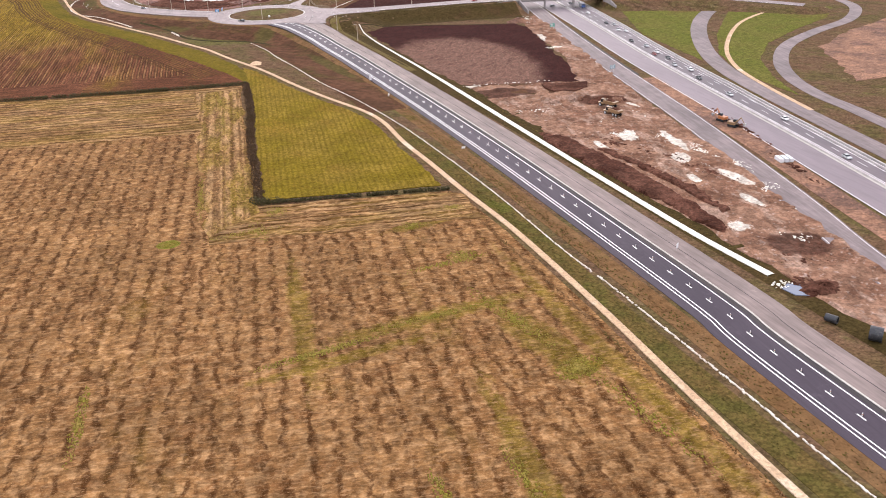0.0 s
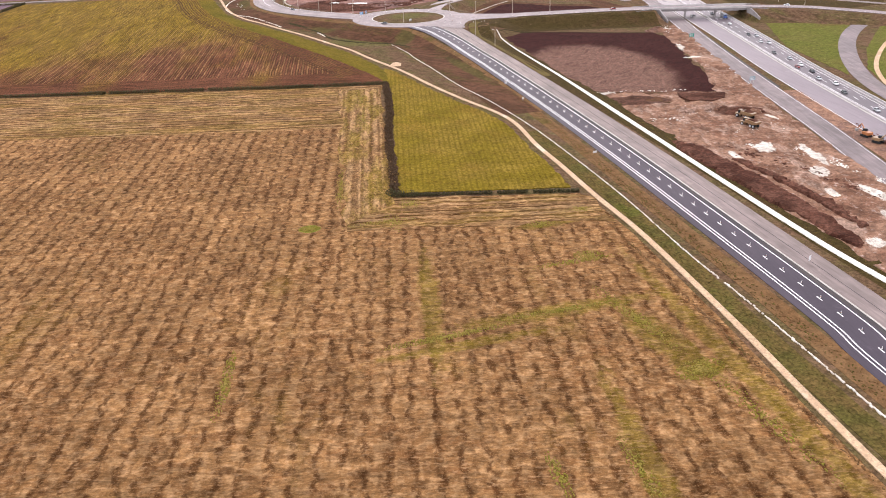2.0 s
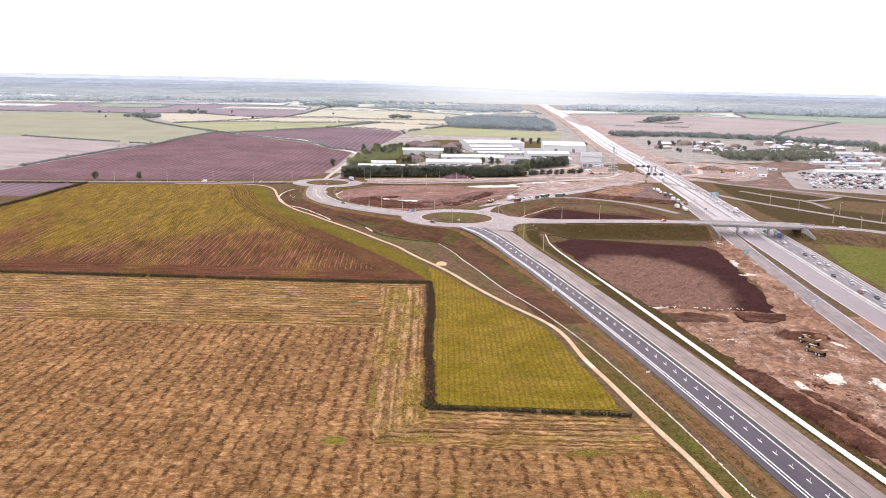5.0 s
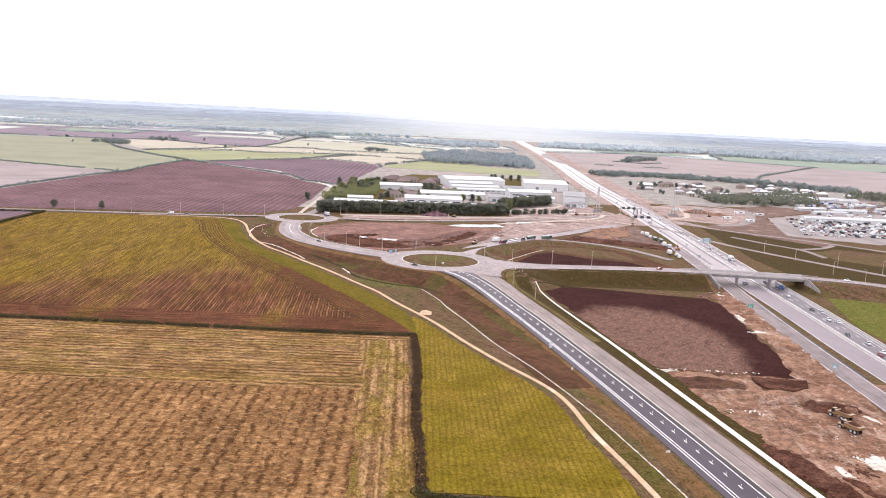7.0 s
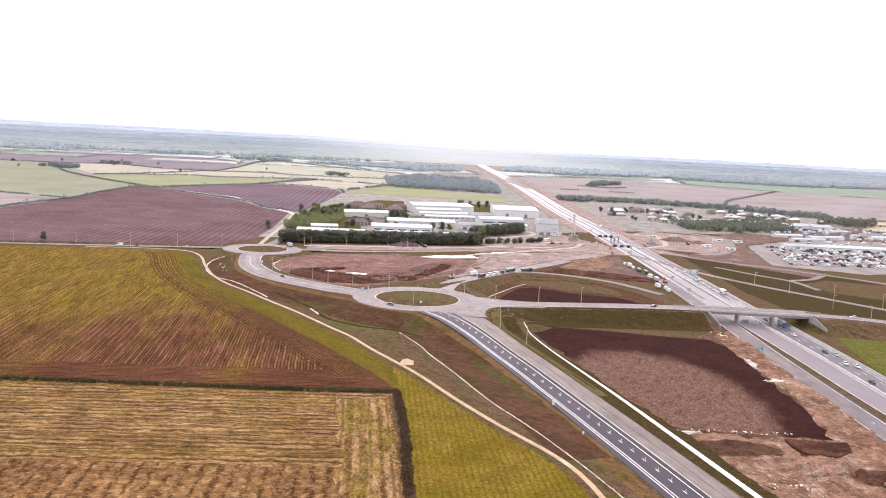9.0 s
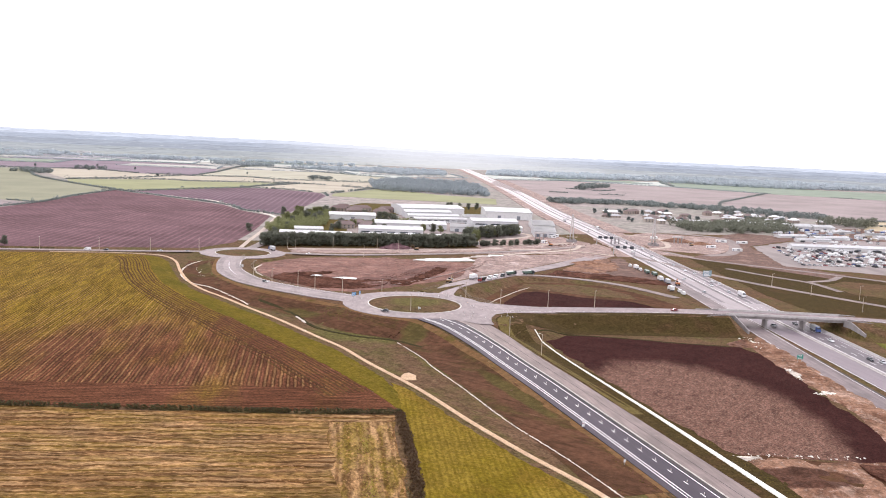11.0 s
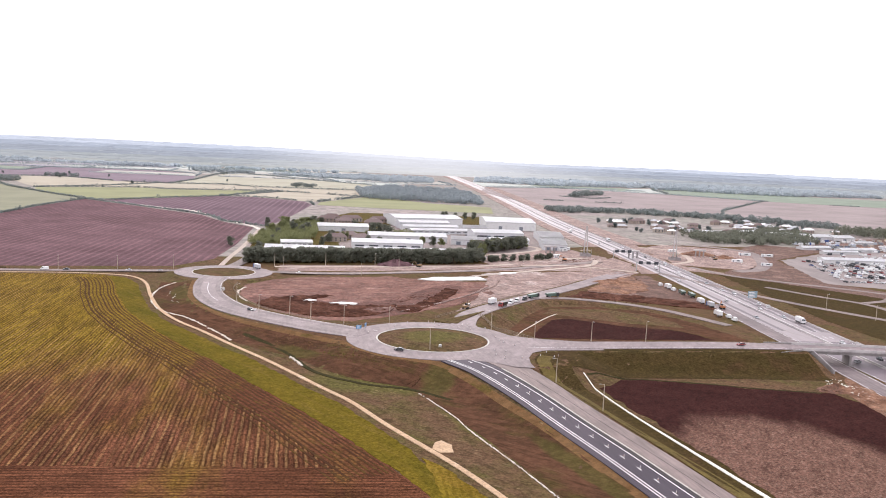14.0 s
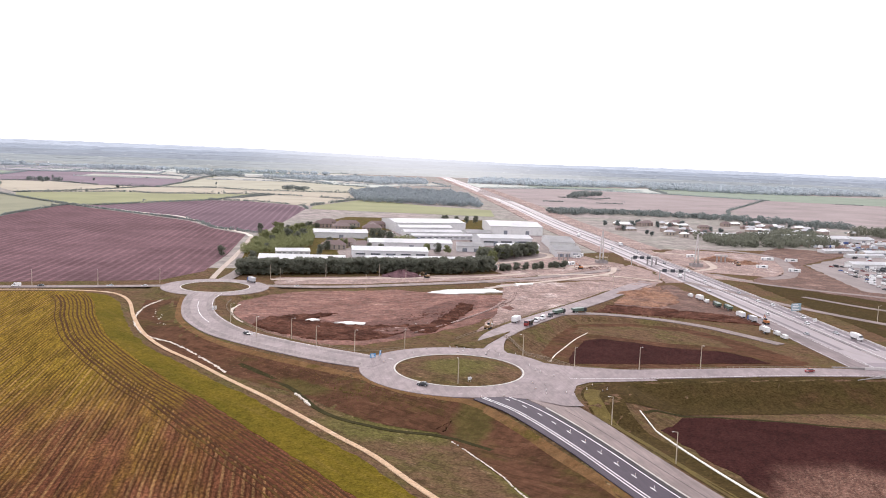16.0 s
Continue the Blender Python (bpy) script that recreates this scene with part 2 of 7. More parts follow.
    s.mix(s.times(s.ramp(s.noise(0.42, 2, 0.7), 0.52, 0.64), 0.2), (0.06649, 0.03023, 0.01023))
    s.mix(s.times(s.ramp(s.noise(0.38, 2, 0.7, turn=33), 0.55, 0.66), 0.3), (0.3999, 0.2465, 0.1209))
    s.bump(fine, 0.35).done()
    # headland stubble, rows across
    for nm, along in (("stubble_headland", ROWS_A + 90), ("stubble_side", ROWS_A + 1)):
        s = Shade(nm, 0.95)
        s.base((0.337, 0.202, 0.098)).mix(s.ramp(s.noise(30, 5, 0.6), 0.4, 0.62), (0.253, 0.139, 0.0612))
        for per, wob, k in ((3.9, 3.4, 0.9), (5.3, 4.2, 0.7)) if along > 0 else ((3.4, 0.9, 0.6), (5.6, 1.2, 0.6)):
            r = s.rows(along, per, wob, 9.0 if along > 0 else 22.0)
            worn = s.ramp(s.noise(7, 4, 0.6, (1, 3, 1), along + per), 0.28, 0.5)
            s.mix(s.times(s.times(s.ramp(r, 0.55, 0.98), worn), k), (0.0733, 0.0308, 0.00963))
        s.mix(s.times(s.ramp(s.noise(5, 5, 0.7, (1, 3.5, 1), along), 0.52, 0.68), 0.6), (0.388, 0.213, 0.0963))
        s.mix(s.times(s.ramp(s.noise(11, 6, 0.7, (1, 4, 1), along), 0.42, 0.6), 0.75 if along < 0 else 0.4), (0.173, 0.118, 0.016))
        fine = s.noise(1.4, 2, 0.6, (1, 2, 1), along)
        s.mix(s.times(s.ramp(fine, 0.5, 0.62), 0.55), (0.0839, 0.0371, 0.012))
        s.mix(s.times(s.ramp(s.noise(1.0, 2, 0.6, (1, 2, 1), along + 6), 0.56, 0.67), 0.5), (0.419, 0.236, 0.107))
        s.bump(fine, 0.3).done()
    mottled("regrowth", (0.2, 0.165, 0.028), (0.25, 0.18, 0.05), None, 5, 0.8)
    # young yellow-green crop
    s = Shade("young_crop", 0.9)
    s.base((0.164, 0.116, 0.011)).mix(s.ramp(s.noise(30, 5, 0.6), 0.4, 0.62), (0.204, 0.136, 0.0206))
    s.mix(s.times(s.ramp(s.rows(ROWS_A, 2.2, 0.8, 30.0), 0.45, 0.95), 0.42), (0.095, 0.06, 0.0055))
    s.mix(s.times(s.ramp(s.noise(16, 5, 0.65, (1, 2, 1), 20), 0.5, 0.66), 0.4), (0.19, 0.105, 0.018))
    f = s.noise(1.3, 3, 0.65)
    s.mix(s.times(s.ramp(f, 0.47, 0.6), 0.55), (0.0911, 0.0631, 0.00549))
    s.mix(s.times(s.ramp(s.noise(0.9, 5, 0.8, turn=40), 0.58, 0.72), 0.5), (0.267, 0.19, 0.0412))
    s.bump(f, 0.25).done()
    s = Shade("grass_strip", 0.92)
    s.base((0.1385, 0.09807, 0.01147)).mix(s.ramp(s.noise(18, 5, 0.6, (1, 2.5, 1), 24), 0.38, 0.65), (0.09651, 0.07675, 0.008308))
    s.mix(s.times(s.ramp(s.noise(4, 5, 0.65, (1, 9, 1), 24), 0.5, 0.66), 0.5), (0.1662, 0.1108, 0.02374))
    f = s.noise(1.3, 7, 0.75)
    s.mix(s.times(s.ramp(f, 0.45, 0.66), 0.4), (0.06029, 0.04193, 0.003631))
    s.bump(f, 0.12).done()
    # drilled soil with green lines
    for nm, turned in (("drilled_soil", False), ("drilled_headland", True), ("drilled_edge", True)):
        s = Shade(nm, 0.95)
        s.base((0.1702, 0.06692, 0.03488)).mix(s.ramp(s.noise(60, 5, 0.6), 0.35, 0.65), (0.1222, 0.04584, 0.02266))
        shoots = s.plus(s.noise(34, 5, 0.62, (1, 4, 1), ROWS_B), s.blob(-110, 800, 250, 300), 0.55)
        s.mix(s.times(s.ramp(shoots, 0.5, 0.82), 0.88), (0.2319, 0.1545, 0.01409))
        if not turned:
            s.mix(s.times(s.times(s.ramp(s.rows(ROWS_B, 1.5, 2.0, 12.0), 0.4, 0.85), s.ramp(s.noise(9, 4, 0.6, (1, 5, 1), ROWS_B), 0.3, 0.6)), 0.72), (0.04459, 0.01588, 0.006953))
            s.mix(s.times(s.times(s.ramp(s.rows(ROWS_B, 3.0, 1.6, 24.0), 0.72, 1.0), s.ramp(s.noise(22, 4, 0.6, (1, 6, 1), ROWS_B), 0.36, 0.55)), 0.55), (0.2861, 0.1713, 0.06953))
        else:
            s.mix(s.times(s.ramp(s.rows(ROWS_A + 90 if nm == "drilled_headland" else 18, 2.0, 2.4, 12.0), 0.4, 0.9), 0.6 if nm == "drilled_headland" else 0.35), (0.05304, 0.02005, 0.0104))
        f = s.noise(1.1, 3, 0.7)
        s.mix(s.times(s.ramp(f, 0.47, 0.6), 0.6), (0.04239, 0.01618, 0.007392))
        s.mix(s.times(s.ramp(s.noise(0.8, 5, 0.8, turn=40), 0.58, 0.72), 0.5), (0.2757, 0.1471, 0.06953))
        s.bump(f, 0.25).done()
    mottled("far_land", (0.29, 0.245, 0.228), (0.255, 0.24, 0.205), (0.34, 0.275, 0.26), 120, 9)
    s = Shade("wheel_track", 0.95)
    s.base((0.06, 0.0265, 0.0135)).mix(s.ramp(s.noise(6, 5, 0.7), 0.45, 0.65), (0.1, 0.06, 0.017))
    s.bump(s.noise(1, 6, 0.8), 0.2).done()
    # ploughed land far off; paler ones have distance haze in the colour
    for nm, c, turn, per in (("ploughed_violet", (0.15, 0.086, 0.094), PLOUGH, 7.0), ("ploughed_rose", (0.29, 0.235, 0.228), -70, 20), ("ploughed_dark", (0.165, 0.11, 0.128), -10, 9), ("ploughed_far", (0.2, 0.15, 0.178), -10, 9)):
        s = Shade(nm, 0.95)
        s.base(c).mix(s.ramp(s.noise(140, 5, 0.6), 0.4, 0.65), tuple(v * 0.78 for v in c))
        s.mix(s.times(s.times(s.ramp(s.rows(turn, per, 1.2, 160.0), 0.5, 0.95), s.ramp(s.noise(50, 4, 0.6, (1, 3, 1), turn), 0.25, 0.6)), 0.45), tuple(v * 1.7 for v in c))
        f = s.noise(5, 8, 0.8)
        s.mix(s.times(s.ramp(f, 0.42, 0.68), 0.4), tuple(v * 0.55 for v in c))
        s.done()
    for nm, c in (("pasture_pale", (0.25, 0.245, 0.165)), ("stubble_cream", (0.42, 0.37, 0.29)), ("meadow_lime", (0.27, 0.272, 0.145)), ("pasture_green", (0.23, 0.27, 0.21)), ("straw_gold", (0.45, 0.37, 0.25)), ("pasture_beige", (0.4, 0.375, 0.29)), ("hazy_pasture", (0.48, 0.5, 0.46)), ("hazy_violet", (0.36, 0.33, 0.36)), ("hazy_stubble", (0.43, 0.41, 0.37))):
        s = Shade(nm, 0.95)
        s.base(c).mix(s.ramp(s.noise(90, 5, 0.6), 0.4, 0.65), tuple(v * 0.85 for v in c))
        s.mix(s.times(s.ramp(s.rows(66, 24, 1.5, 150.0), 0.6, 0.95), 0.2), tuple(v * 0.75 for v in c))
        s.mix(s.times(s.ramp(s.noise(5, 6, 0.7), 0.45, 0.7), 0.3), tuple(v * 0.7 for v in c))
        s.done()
    # bare and turned earth
    s = Shade("topsoil", 0.95)
    s.base((0.038, 0.012, 0.0104)).mix(s.ramp(s.noise(25, 6, 0.65), 0.35, 0.65), (0.05, 0.0168, 0.0143))
    weeds = s.plus(s.times(s.ramp(s.blob(174, 446, 62, 114, -14), 0.05, 0.55), 0.9), s.noise(11, 6, 0.7, (1, 2.6, 1), -25), 0.7)
    s.mix(s.times(s.ramp(weeds, 0.5, 1.1), 0.85), (0.2, 0.108, 0.08))
    s.mix(s.times(s.times(s.ramp(weeds, 0.6, 1.0), s.ramp(s.noise(5, 5, 0.7, (1, 3, 1), -35), 0.5, 0.65)), 0.6), (0.0748, 0.03672, 0.0272))
    comb = s.times(s.ramp(weeds, 0.6, 1.05), s.ramp(s.noise(1.2, 4, 0.7, (1, 3, 1), -38), 0.5, 0.64))
    s.mix(s.times(comb, 0.55), (0.26, 0.162, 0.122))
    f = s.noise(1.0, 4, 0.7)
    s.mix(s.times(s.ramp(f, 0.46, 0.6), 0.5), (0.017, 0.00714, 0.00544))
    s.mix(s.times(s.times(s.ramp(weeds, 0.6, 1.0), s.ramp(s.noise(0.6, 2, 0.7), 0.63, 0.7)), 0.55), (0.34, 0.2652, 0.2108))
    s.bump(f, 0.35).done()
    s = Shade("earthworks", 0.95)
    s.base((0.2709, 0.1531, 0.1023)).mix(s.ramp(s.noise(20, 6, 0.7), 0.42, 0.6), (0.1763, 0.08944, 0.05762))
    s.mix(s.times(s.ramp(s.noise(9, 5, 0.65, (1, 2.6, 1), -12), 0.52, 0.62), 0.8), (0.3672, 0.2442, 0.1858))
    s.mix(s.times(s.ramp(s.noise(1.8, 5, 0.7, (1, 12, 1), -12), 0.54, 0.66), 0.5), (0.129, 0.06708, 0.043))
    s.mix(s.times(s.ramp(s.noise(6, 5, 0.7, (1, 3, 1), -20), 0.56, 0.66), 0.55), (0.129, 0.06708, 0.043))
    s.mix(s.times(s.ramp(s.noise(1.7, 3, 0.65), 0.58, 0.68), 0.6), (0.4085, 0.3122, 0.2692))
    for x, y, rx, ry, t in ((207, 352, 14, 9, 20), (226, 236, 5, 40, -13), (180, 185, 14, 12, 0), (172, 384, 26, 12, -12)):
        g = s.plus(s.ramp(s.blob(x, y, rx, ry, t), 0.0, 0.6), s.noise(5, 5, 0.65, (1, 2.5, 1), t), 0.9)
        s.mix(s.times(s.ramp(g, 0.75, 1.15), 0.88), (0.06949, 0.03122, 0.02133))
    s.mix(s.times(s.ramp(s.noise(0.9, 3, 0.7), 0.57, 0.68), 0.3), (0.0774, 0.0387, 0.0258))
    for x, y, rx, ry, t in ((191, 298, 8, 14, -25), (175, 293, 3.5, 9, 0), (194, 266, 7, 12, -20), (217.5, 338, 3, 9, 10), (185.5, 245, 4, 9, -10), (164, 403, 13, 6, -15), (190, 220, 4, 13, 0), (172, 203, 7, 7, 0), (204, 285, 5, 26, -12), (252, 500, 4, 16, -14), (246, 470, 8, 5, -10), (199, 240, 5, 20, 0)):
        g = s.plus(s.ramp(s.blob(x, y, rx, ry, t), 0.0, 0.9), s.noise(2.4, 5, 0.75, (1, 1.8, 1), t), 1.5)
        s.mix(s.times(s.ramp(g, 1.3, 1.46), 0.9), (0.602, 0.5418, 0.473))
    s.bump(s.noise(1.5, 4, 0.7), 0.5).done()
    s = Shade("infield_soil", 0.95)
    s.base((0.2337, 0.1151, 0.09006)).mix(s.ramp(s.noise(30, 6, 0.7), 0.42, 0.6), (0.1653, 0.07638, 0.05814))
    s.mix(s.times(s.ramp(s.noise(4, 5, 0.7, (6, 1, 1), 8), 0.54, 0.66), 0.55), (0.3876, 0.2451, 0.2052))
    s.mix(s.times(s.ramp(s.noise(3.5, 4, 0.7, (2.5, 1, 1), 12), 0.53, 0.64), 0.6), (0.1254, 0.0627, 0.04332))
    for x, y, rx, ry, t in ((60, 766, 48, 17, -28), (112, 764, 52, 15, 18), (152, 806, 16, 46, -38), (88, 738, 40, 16, 0), (205, 830, 50, 7, 38), (190, 800, 60, 8, 40)):
        g = s.plus(s.ramp(s.blob(x, y, rx, ry, t), 0.0, 0.7), s.noise(5, 5, 0.7, (3, 1, 1), t), 1.0)
        s.mix(s.times(s.ramp(g, 0.55, 0.9), 0.8), (0.114, 0.05016, 0.03876))
    s.mix(s.times(s.ramp(s.blob(92, 750, 24, 12), 0.1, 0.9), s.ramp(s.noise(3, 4, 0.7, (3, 1, 1), 10), 0.5, 0.62)), (0.5928, 0.4788, 0.4332))
    s.bump(s.noise(1.5, 4, 0.7), 0.5).done()
    mottled("orange_clay", (0.29, 0.148, 0.09), (0.21, 0.112, 0.074), (0.15, 0.08, 0.058), 14, 1.6, bump=0.3, c_lo=0.5, c_hi=0.6)
    mottled("site_soil", (0.35, 0.25, 0.222), (0.265, 0.18, 0.155), (0.5, 0.405, 0.37), 18, 2.0, bump=0.3)
    mottled("ditch_growth", (0.034, 0.03, 0.012), (0.05, 0.042, 0.018), None, 5, 0.8)
    mottled("churned_brown", (0.175, 0.1, 0.078), (0.12, 0.066, 0.05), (0.25, 0.155, 0.125), 14, 1.6, bump=0.3)
    mottled("bank_grass", (0.064, 0.042, 0.0155), (0.055, 0.039, 0.0135), (0.075, 0.043, 0.02), 14, 1.2, c_lo=0.54, c_hi=0.68)
    mottled("bright_verge", (0.15, 0.112, 0.038), (0.112, 0.082, 0.033), (0.12, 0.075, 0.04), 9, 0.9, c_lo=0.55, c_hi=0.68)
    mottled("dark_mud", (0.092, 0.039, 0.026), (0.135, 0.062, 0.042), (0.06, 0.024, 0.016), 9, 1.3, bump=0.5, c_lo=0.5, c_hi=0.6)
    mottled("chalk", (0.72, 0.67, 0.6), (0.62, 0.52, 0.43), None, 6, 1.0)
    mottled("chalk_bright", (0.86, 0.83, 0.76), (0.78, 0.73, 0.63), None, 5, 0.7)
    mottled("sandy_track", (0.56, 0.39, 0.25), (0.48, 0.32, 0.2), (0.66, 0.53, 0.4), 8, 0.8)
    # roads
    for nm, a, b, ro in (("asphalt_new", (0.0607, 0.0451, 0.0615), (0.0443, 0.0328, 0.0467), 0.7), ("asphalt_worn", (0.243, 0.188, 0.175), (0.188, 0.147, 0.137), 0.75), ("tar_strip", (0.05, 0.043, 0.045), (0.075, 0.062, 0.058), 0.8), ("asphalt_grey", (0.216, 0.17, 0.17), (0.166, 0.132, 0.133), 0.7), ("asphalt_pale", (0.262, 0.208, 0.208), (0.218, 0.172, 0.174), 0.7), ("motorway_surface", (0.142, 0.112, 0.125), (0.107, 0.086, 0.0972), 0.5), ("motorway_new", (0.21, 0.166, 0.183), (0.178, 0.141, 0.157), 0.5), ("motorway_sheen", (0.42, 0.37, 0.385), (0.33, 0.29, 0.305), 0.42), ("motorway_glared", (0.31, 0.26, 0.265), (0.25, 0.21, 0.218), 0.5), ("haul_road", (0.46, 0.37, 0.31), (0.37, 0.29, 0.24), 0.75), ("depot_gravel", (0.27, 0.225, 0.215), (0.2, 0.165, 0.158), 0.8)):
        s = Shade(nm, ro, spec=0.22)
        s.base(a).mix(s.ramp(s.noise(18, 6, 0.65, (1, 5, 1), -10), 0.4, 0.65), b)
        s.mix(s.times(s.ramp(s.noise(3.0, 5, 0.7), 0.58, 0.72), 0.35), tuple(v * 0.7 for v in a))
        s.mix(s.times(s.ramp(s.noise(0.9, 3, 0.6, (1, 26, 1), -4), 0.5, 0.62), 0.4), tuple(v * 0.66 for v in a))
        s.mix(s.times(s.ramp(s.noise(7, 6, 0.75), 0.6, 0.68), 0.4), tuple(min(0.8, v * 1.5) for v in a))
        s.bump(s.noise(0.3, 4, 0.7), 0.01).done()
    s = Shade("road_paint", 0.6, spec=0.4)
    s.base((0.8, 0.78, 0.78)).mix(s.ramp(s.noise(1.5, 6, 0.7), 0.5, 0.75), (0.6, 0.57, 0.57)).done()
    s = Shade("kerb_stone", 0.8)
    s.base((0.55, 0.52, 0.48)).mix(s.ramp(s.noise(2, 5, 0.6), 0.4, 0.7), (0.42, 0.39, 0.35)).done()
    s = Shade("concrete", 0.8)
    s.base((0.33, 0.3, 0.295)).mix(s.ramp(s.noise(4, 6, 0.65, (1, 1, 3)), 0.42, 0.7), (0.24, 0.215, 0.21)).done()
    s = Shade("pale_concrete", 0.75, spec=0.3)
    s.base((0.54, 0.5, 0.49)).mix(s.ramp(s.noise(4, 6, 0.65, (1, 1, 3)), 0.42, 0.7), (0.42, 0.385, 0.38)).done()
    s = Shade("galvanised", 0.45, 0.7)
    s.base((0.5, 0.5, 0.5)).mix(s.ramp(s.noise(0.6, 4, 0.6), 0.4, 0.7), (0.4, 0.4, 0.41)).done()
    s = Shade("column_paint", 0.5)
    s.base((0.5, 0.42, 0.33)).mix(s.ramp(s.noise(0.6, 4, 0.6), 0.4, 0.7), (0.4, 0.34, 0.27)).done()
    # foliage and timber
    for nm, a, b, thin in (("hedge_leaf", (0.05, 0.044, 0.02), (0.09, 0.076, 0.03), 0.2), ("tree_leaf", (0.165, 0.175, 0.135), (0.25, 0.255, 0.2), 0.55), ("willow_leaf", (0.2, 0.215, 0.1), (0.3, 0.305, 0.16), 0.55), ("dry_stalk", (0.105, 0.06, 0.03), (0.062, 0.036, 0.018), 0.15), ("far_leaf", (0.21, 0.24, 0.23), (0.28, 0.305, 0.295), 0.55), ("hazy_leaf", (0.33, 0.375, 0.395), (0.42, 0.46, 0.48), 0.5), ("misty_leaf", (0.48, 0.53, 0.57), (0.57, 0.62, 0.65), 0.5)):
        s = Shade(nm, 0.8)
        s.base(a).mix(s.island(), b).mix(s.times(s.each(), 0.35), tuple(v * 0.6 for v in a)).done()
        glow = s.n.new("ShaderNodeBsdfTranslucent")
        s.l.new(s.color, glow.inputs["Color"])
        both = s.n.new("ShaderNodeMixShader")
        both.inputs["Fac"].default_value = thin
        s.l.new(s.b.outputs["BSDF"], both.inputs[1])
        s.l.new(glow.outputs["BSDF"], both.inputs[2])
        s.l.new(both.outputs["Shader"], s.n["Material Output"].inputs["Surface"])
    s = Shade("bark", 0.95)
    s.base((0.12, 0.09, 0.065)).mix(s.ramp(s.noise(0.3, 5, 0.7, (1, 1, 4)), 0.4, 0.7), (0.07, 0.05, 0.035)).done()
    s = Shade("fence_timber", 0.9)
    s.base((0.34, 0.27, 0.2)).mix(s.each(), (0.25, 0.19, 0.14)).done()
    # buildings
    s = Shade("white_roof", 0.55, spec=0.4)
    s.base((0.86, 0.86, 0.87)).mix(s.times(s.ramp(s.noise(9, 6, 0.7, (1, 3, 1)), 0.45, 0.7), 0.5), (0.7, 0.7, 0.7)).mix(s.times(s.rows(0, 1.0), 0.12), (0.6, 0.6, 0.62)).done()
    s = Shade("grey_roof", 0.6, spec=0.3)
    s.base((0.5, 0.49, 0.5)).mix(s.ramp(s.noise(9, 6, 0.7), 0.45, 0.7), (0.42, 0.41, 0.42)).mix(s.times(s.rows(0, 1.0), 0.15), (0.3, 0.3, 0.31)).done()
    s = Shade("wall_cladding", 0.6)
    s.base((0.6, 0.6, 0.62)).mix(s.each(), (0.7, 0.69, 0.68)).mix(s.times(s.ramp(s.noise(3, 5, 0.6), 0.45, 0.7), 0.3), (0.4, 0.4, 0.4)).done()
    s = Shade("tile_roof", 0.8)
    s.base((0.17, 0.12, 0.115)).mix(s.each(), (0.24, 0.185, 0.175)).mix(s.times(s.ramp(s.noise(1.2, 5, 0.6), 0.45, 0.7), 0.4), (0.14, 0.09, 0.08)).done()
    s = Shade("brick_wall", 0.85)
    s.base((0.3, 0.22, 0.19)).mix(s.each(), (0.42, 0.36, 0.31)).done()
    s = Shade("dark_opening", 0.3, spec=0.5)
    s.base((0.05, 0.055, 0.065)).done()
    s = Shade("roller_door", 0.5)
    s.base((0.16, 0.18, 0.22)).mix(s.each(), (0.24, 0.25, 0.27)).done()
    # vehicles
    for nm, c in (("paint_white", (0.8, 0.8, 0.8)), ("paint_silver", (0.5, 0.51, 0.53)), ("paint_dark", (0.03, 0.032, 0.038)), ("paint_red", (0.25, 0.03, 0.03)), ("paint_blue", (0.04, 0.09, 0.28)), ("paint_orange", (0.45, 0.17, 0.06)), ("paint_green", (0.11, 0.17, 0.14)), ("paint_yellow", (0.3, 0.19, 0.1))):
        s = Shade(nm, 0.3, 0.15, 0.5)
        s.base(c).mix(s.times(s.ramp(s.noise(0.8, 4, 0.6), 0.5, 0.8), 0.2), (0.35, 0.3, 0.26)).done()
    s = Shade("glazing", 0.12, 0.0, 0.6)
    s.base((0.02, 0.025, 0.03)).done()
    s = Shade("tyre", 0.85)
    s.base((0.025, 0.025, 0.026)).done()
    s = Shade("sign_blue", 0.4)
    s.base((0.1, 0.28, 0.5)).done()
    s = Shade("sign_green", 0.4)
    s.base((0.05, 0.24, 0.19)).done()
    s = Shade("sign_teal", 0.4)
    s.base((0.25, 0.34, 0.38)).done()
    s = Shade("standing_water", 0.08, 0.0, 0.6)
    s.base((0.62, 0.6, 0.56)).done()
    s = Shade("pond_water", 0.1, 0.0, 0.6)
    s.base((0.14, 0.16, 0.22)).done()
    s = Shade("pallet_wrap", 0.6)
    s.base((0.7, 0.69, 0.7)).mix(s.each(), (0.45, 0.5, 0.56)).done()
    # the far ridges against the sky; miles of air painted as glowing blue-grey haze
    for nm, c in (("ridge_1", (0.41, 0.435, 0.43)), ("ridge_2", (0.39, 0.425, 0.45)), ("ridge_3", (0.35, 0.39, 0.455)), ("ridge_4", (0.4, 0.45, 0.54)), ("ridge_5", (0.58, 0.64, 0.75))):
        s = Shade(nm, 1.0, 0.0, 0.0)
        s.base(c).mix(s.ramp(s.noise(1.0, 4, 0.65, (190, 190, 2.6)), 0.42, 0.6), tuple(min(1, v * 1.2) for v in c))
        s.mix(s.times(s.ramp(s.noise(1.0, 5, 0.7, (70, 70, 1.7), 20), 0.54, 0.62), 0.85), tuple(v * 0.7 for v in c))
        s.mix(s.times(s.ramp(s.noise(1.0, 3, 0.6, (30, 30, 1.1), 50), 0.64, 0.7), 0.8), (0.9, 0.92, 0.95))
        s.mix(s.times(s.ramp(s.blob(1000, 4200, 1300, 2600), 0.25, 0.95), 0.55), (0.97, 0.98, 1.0))
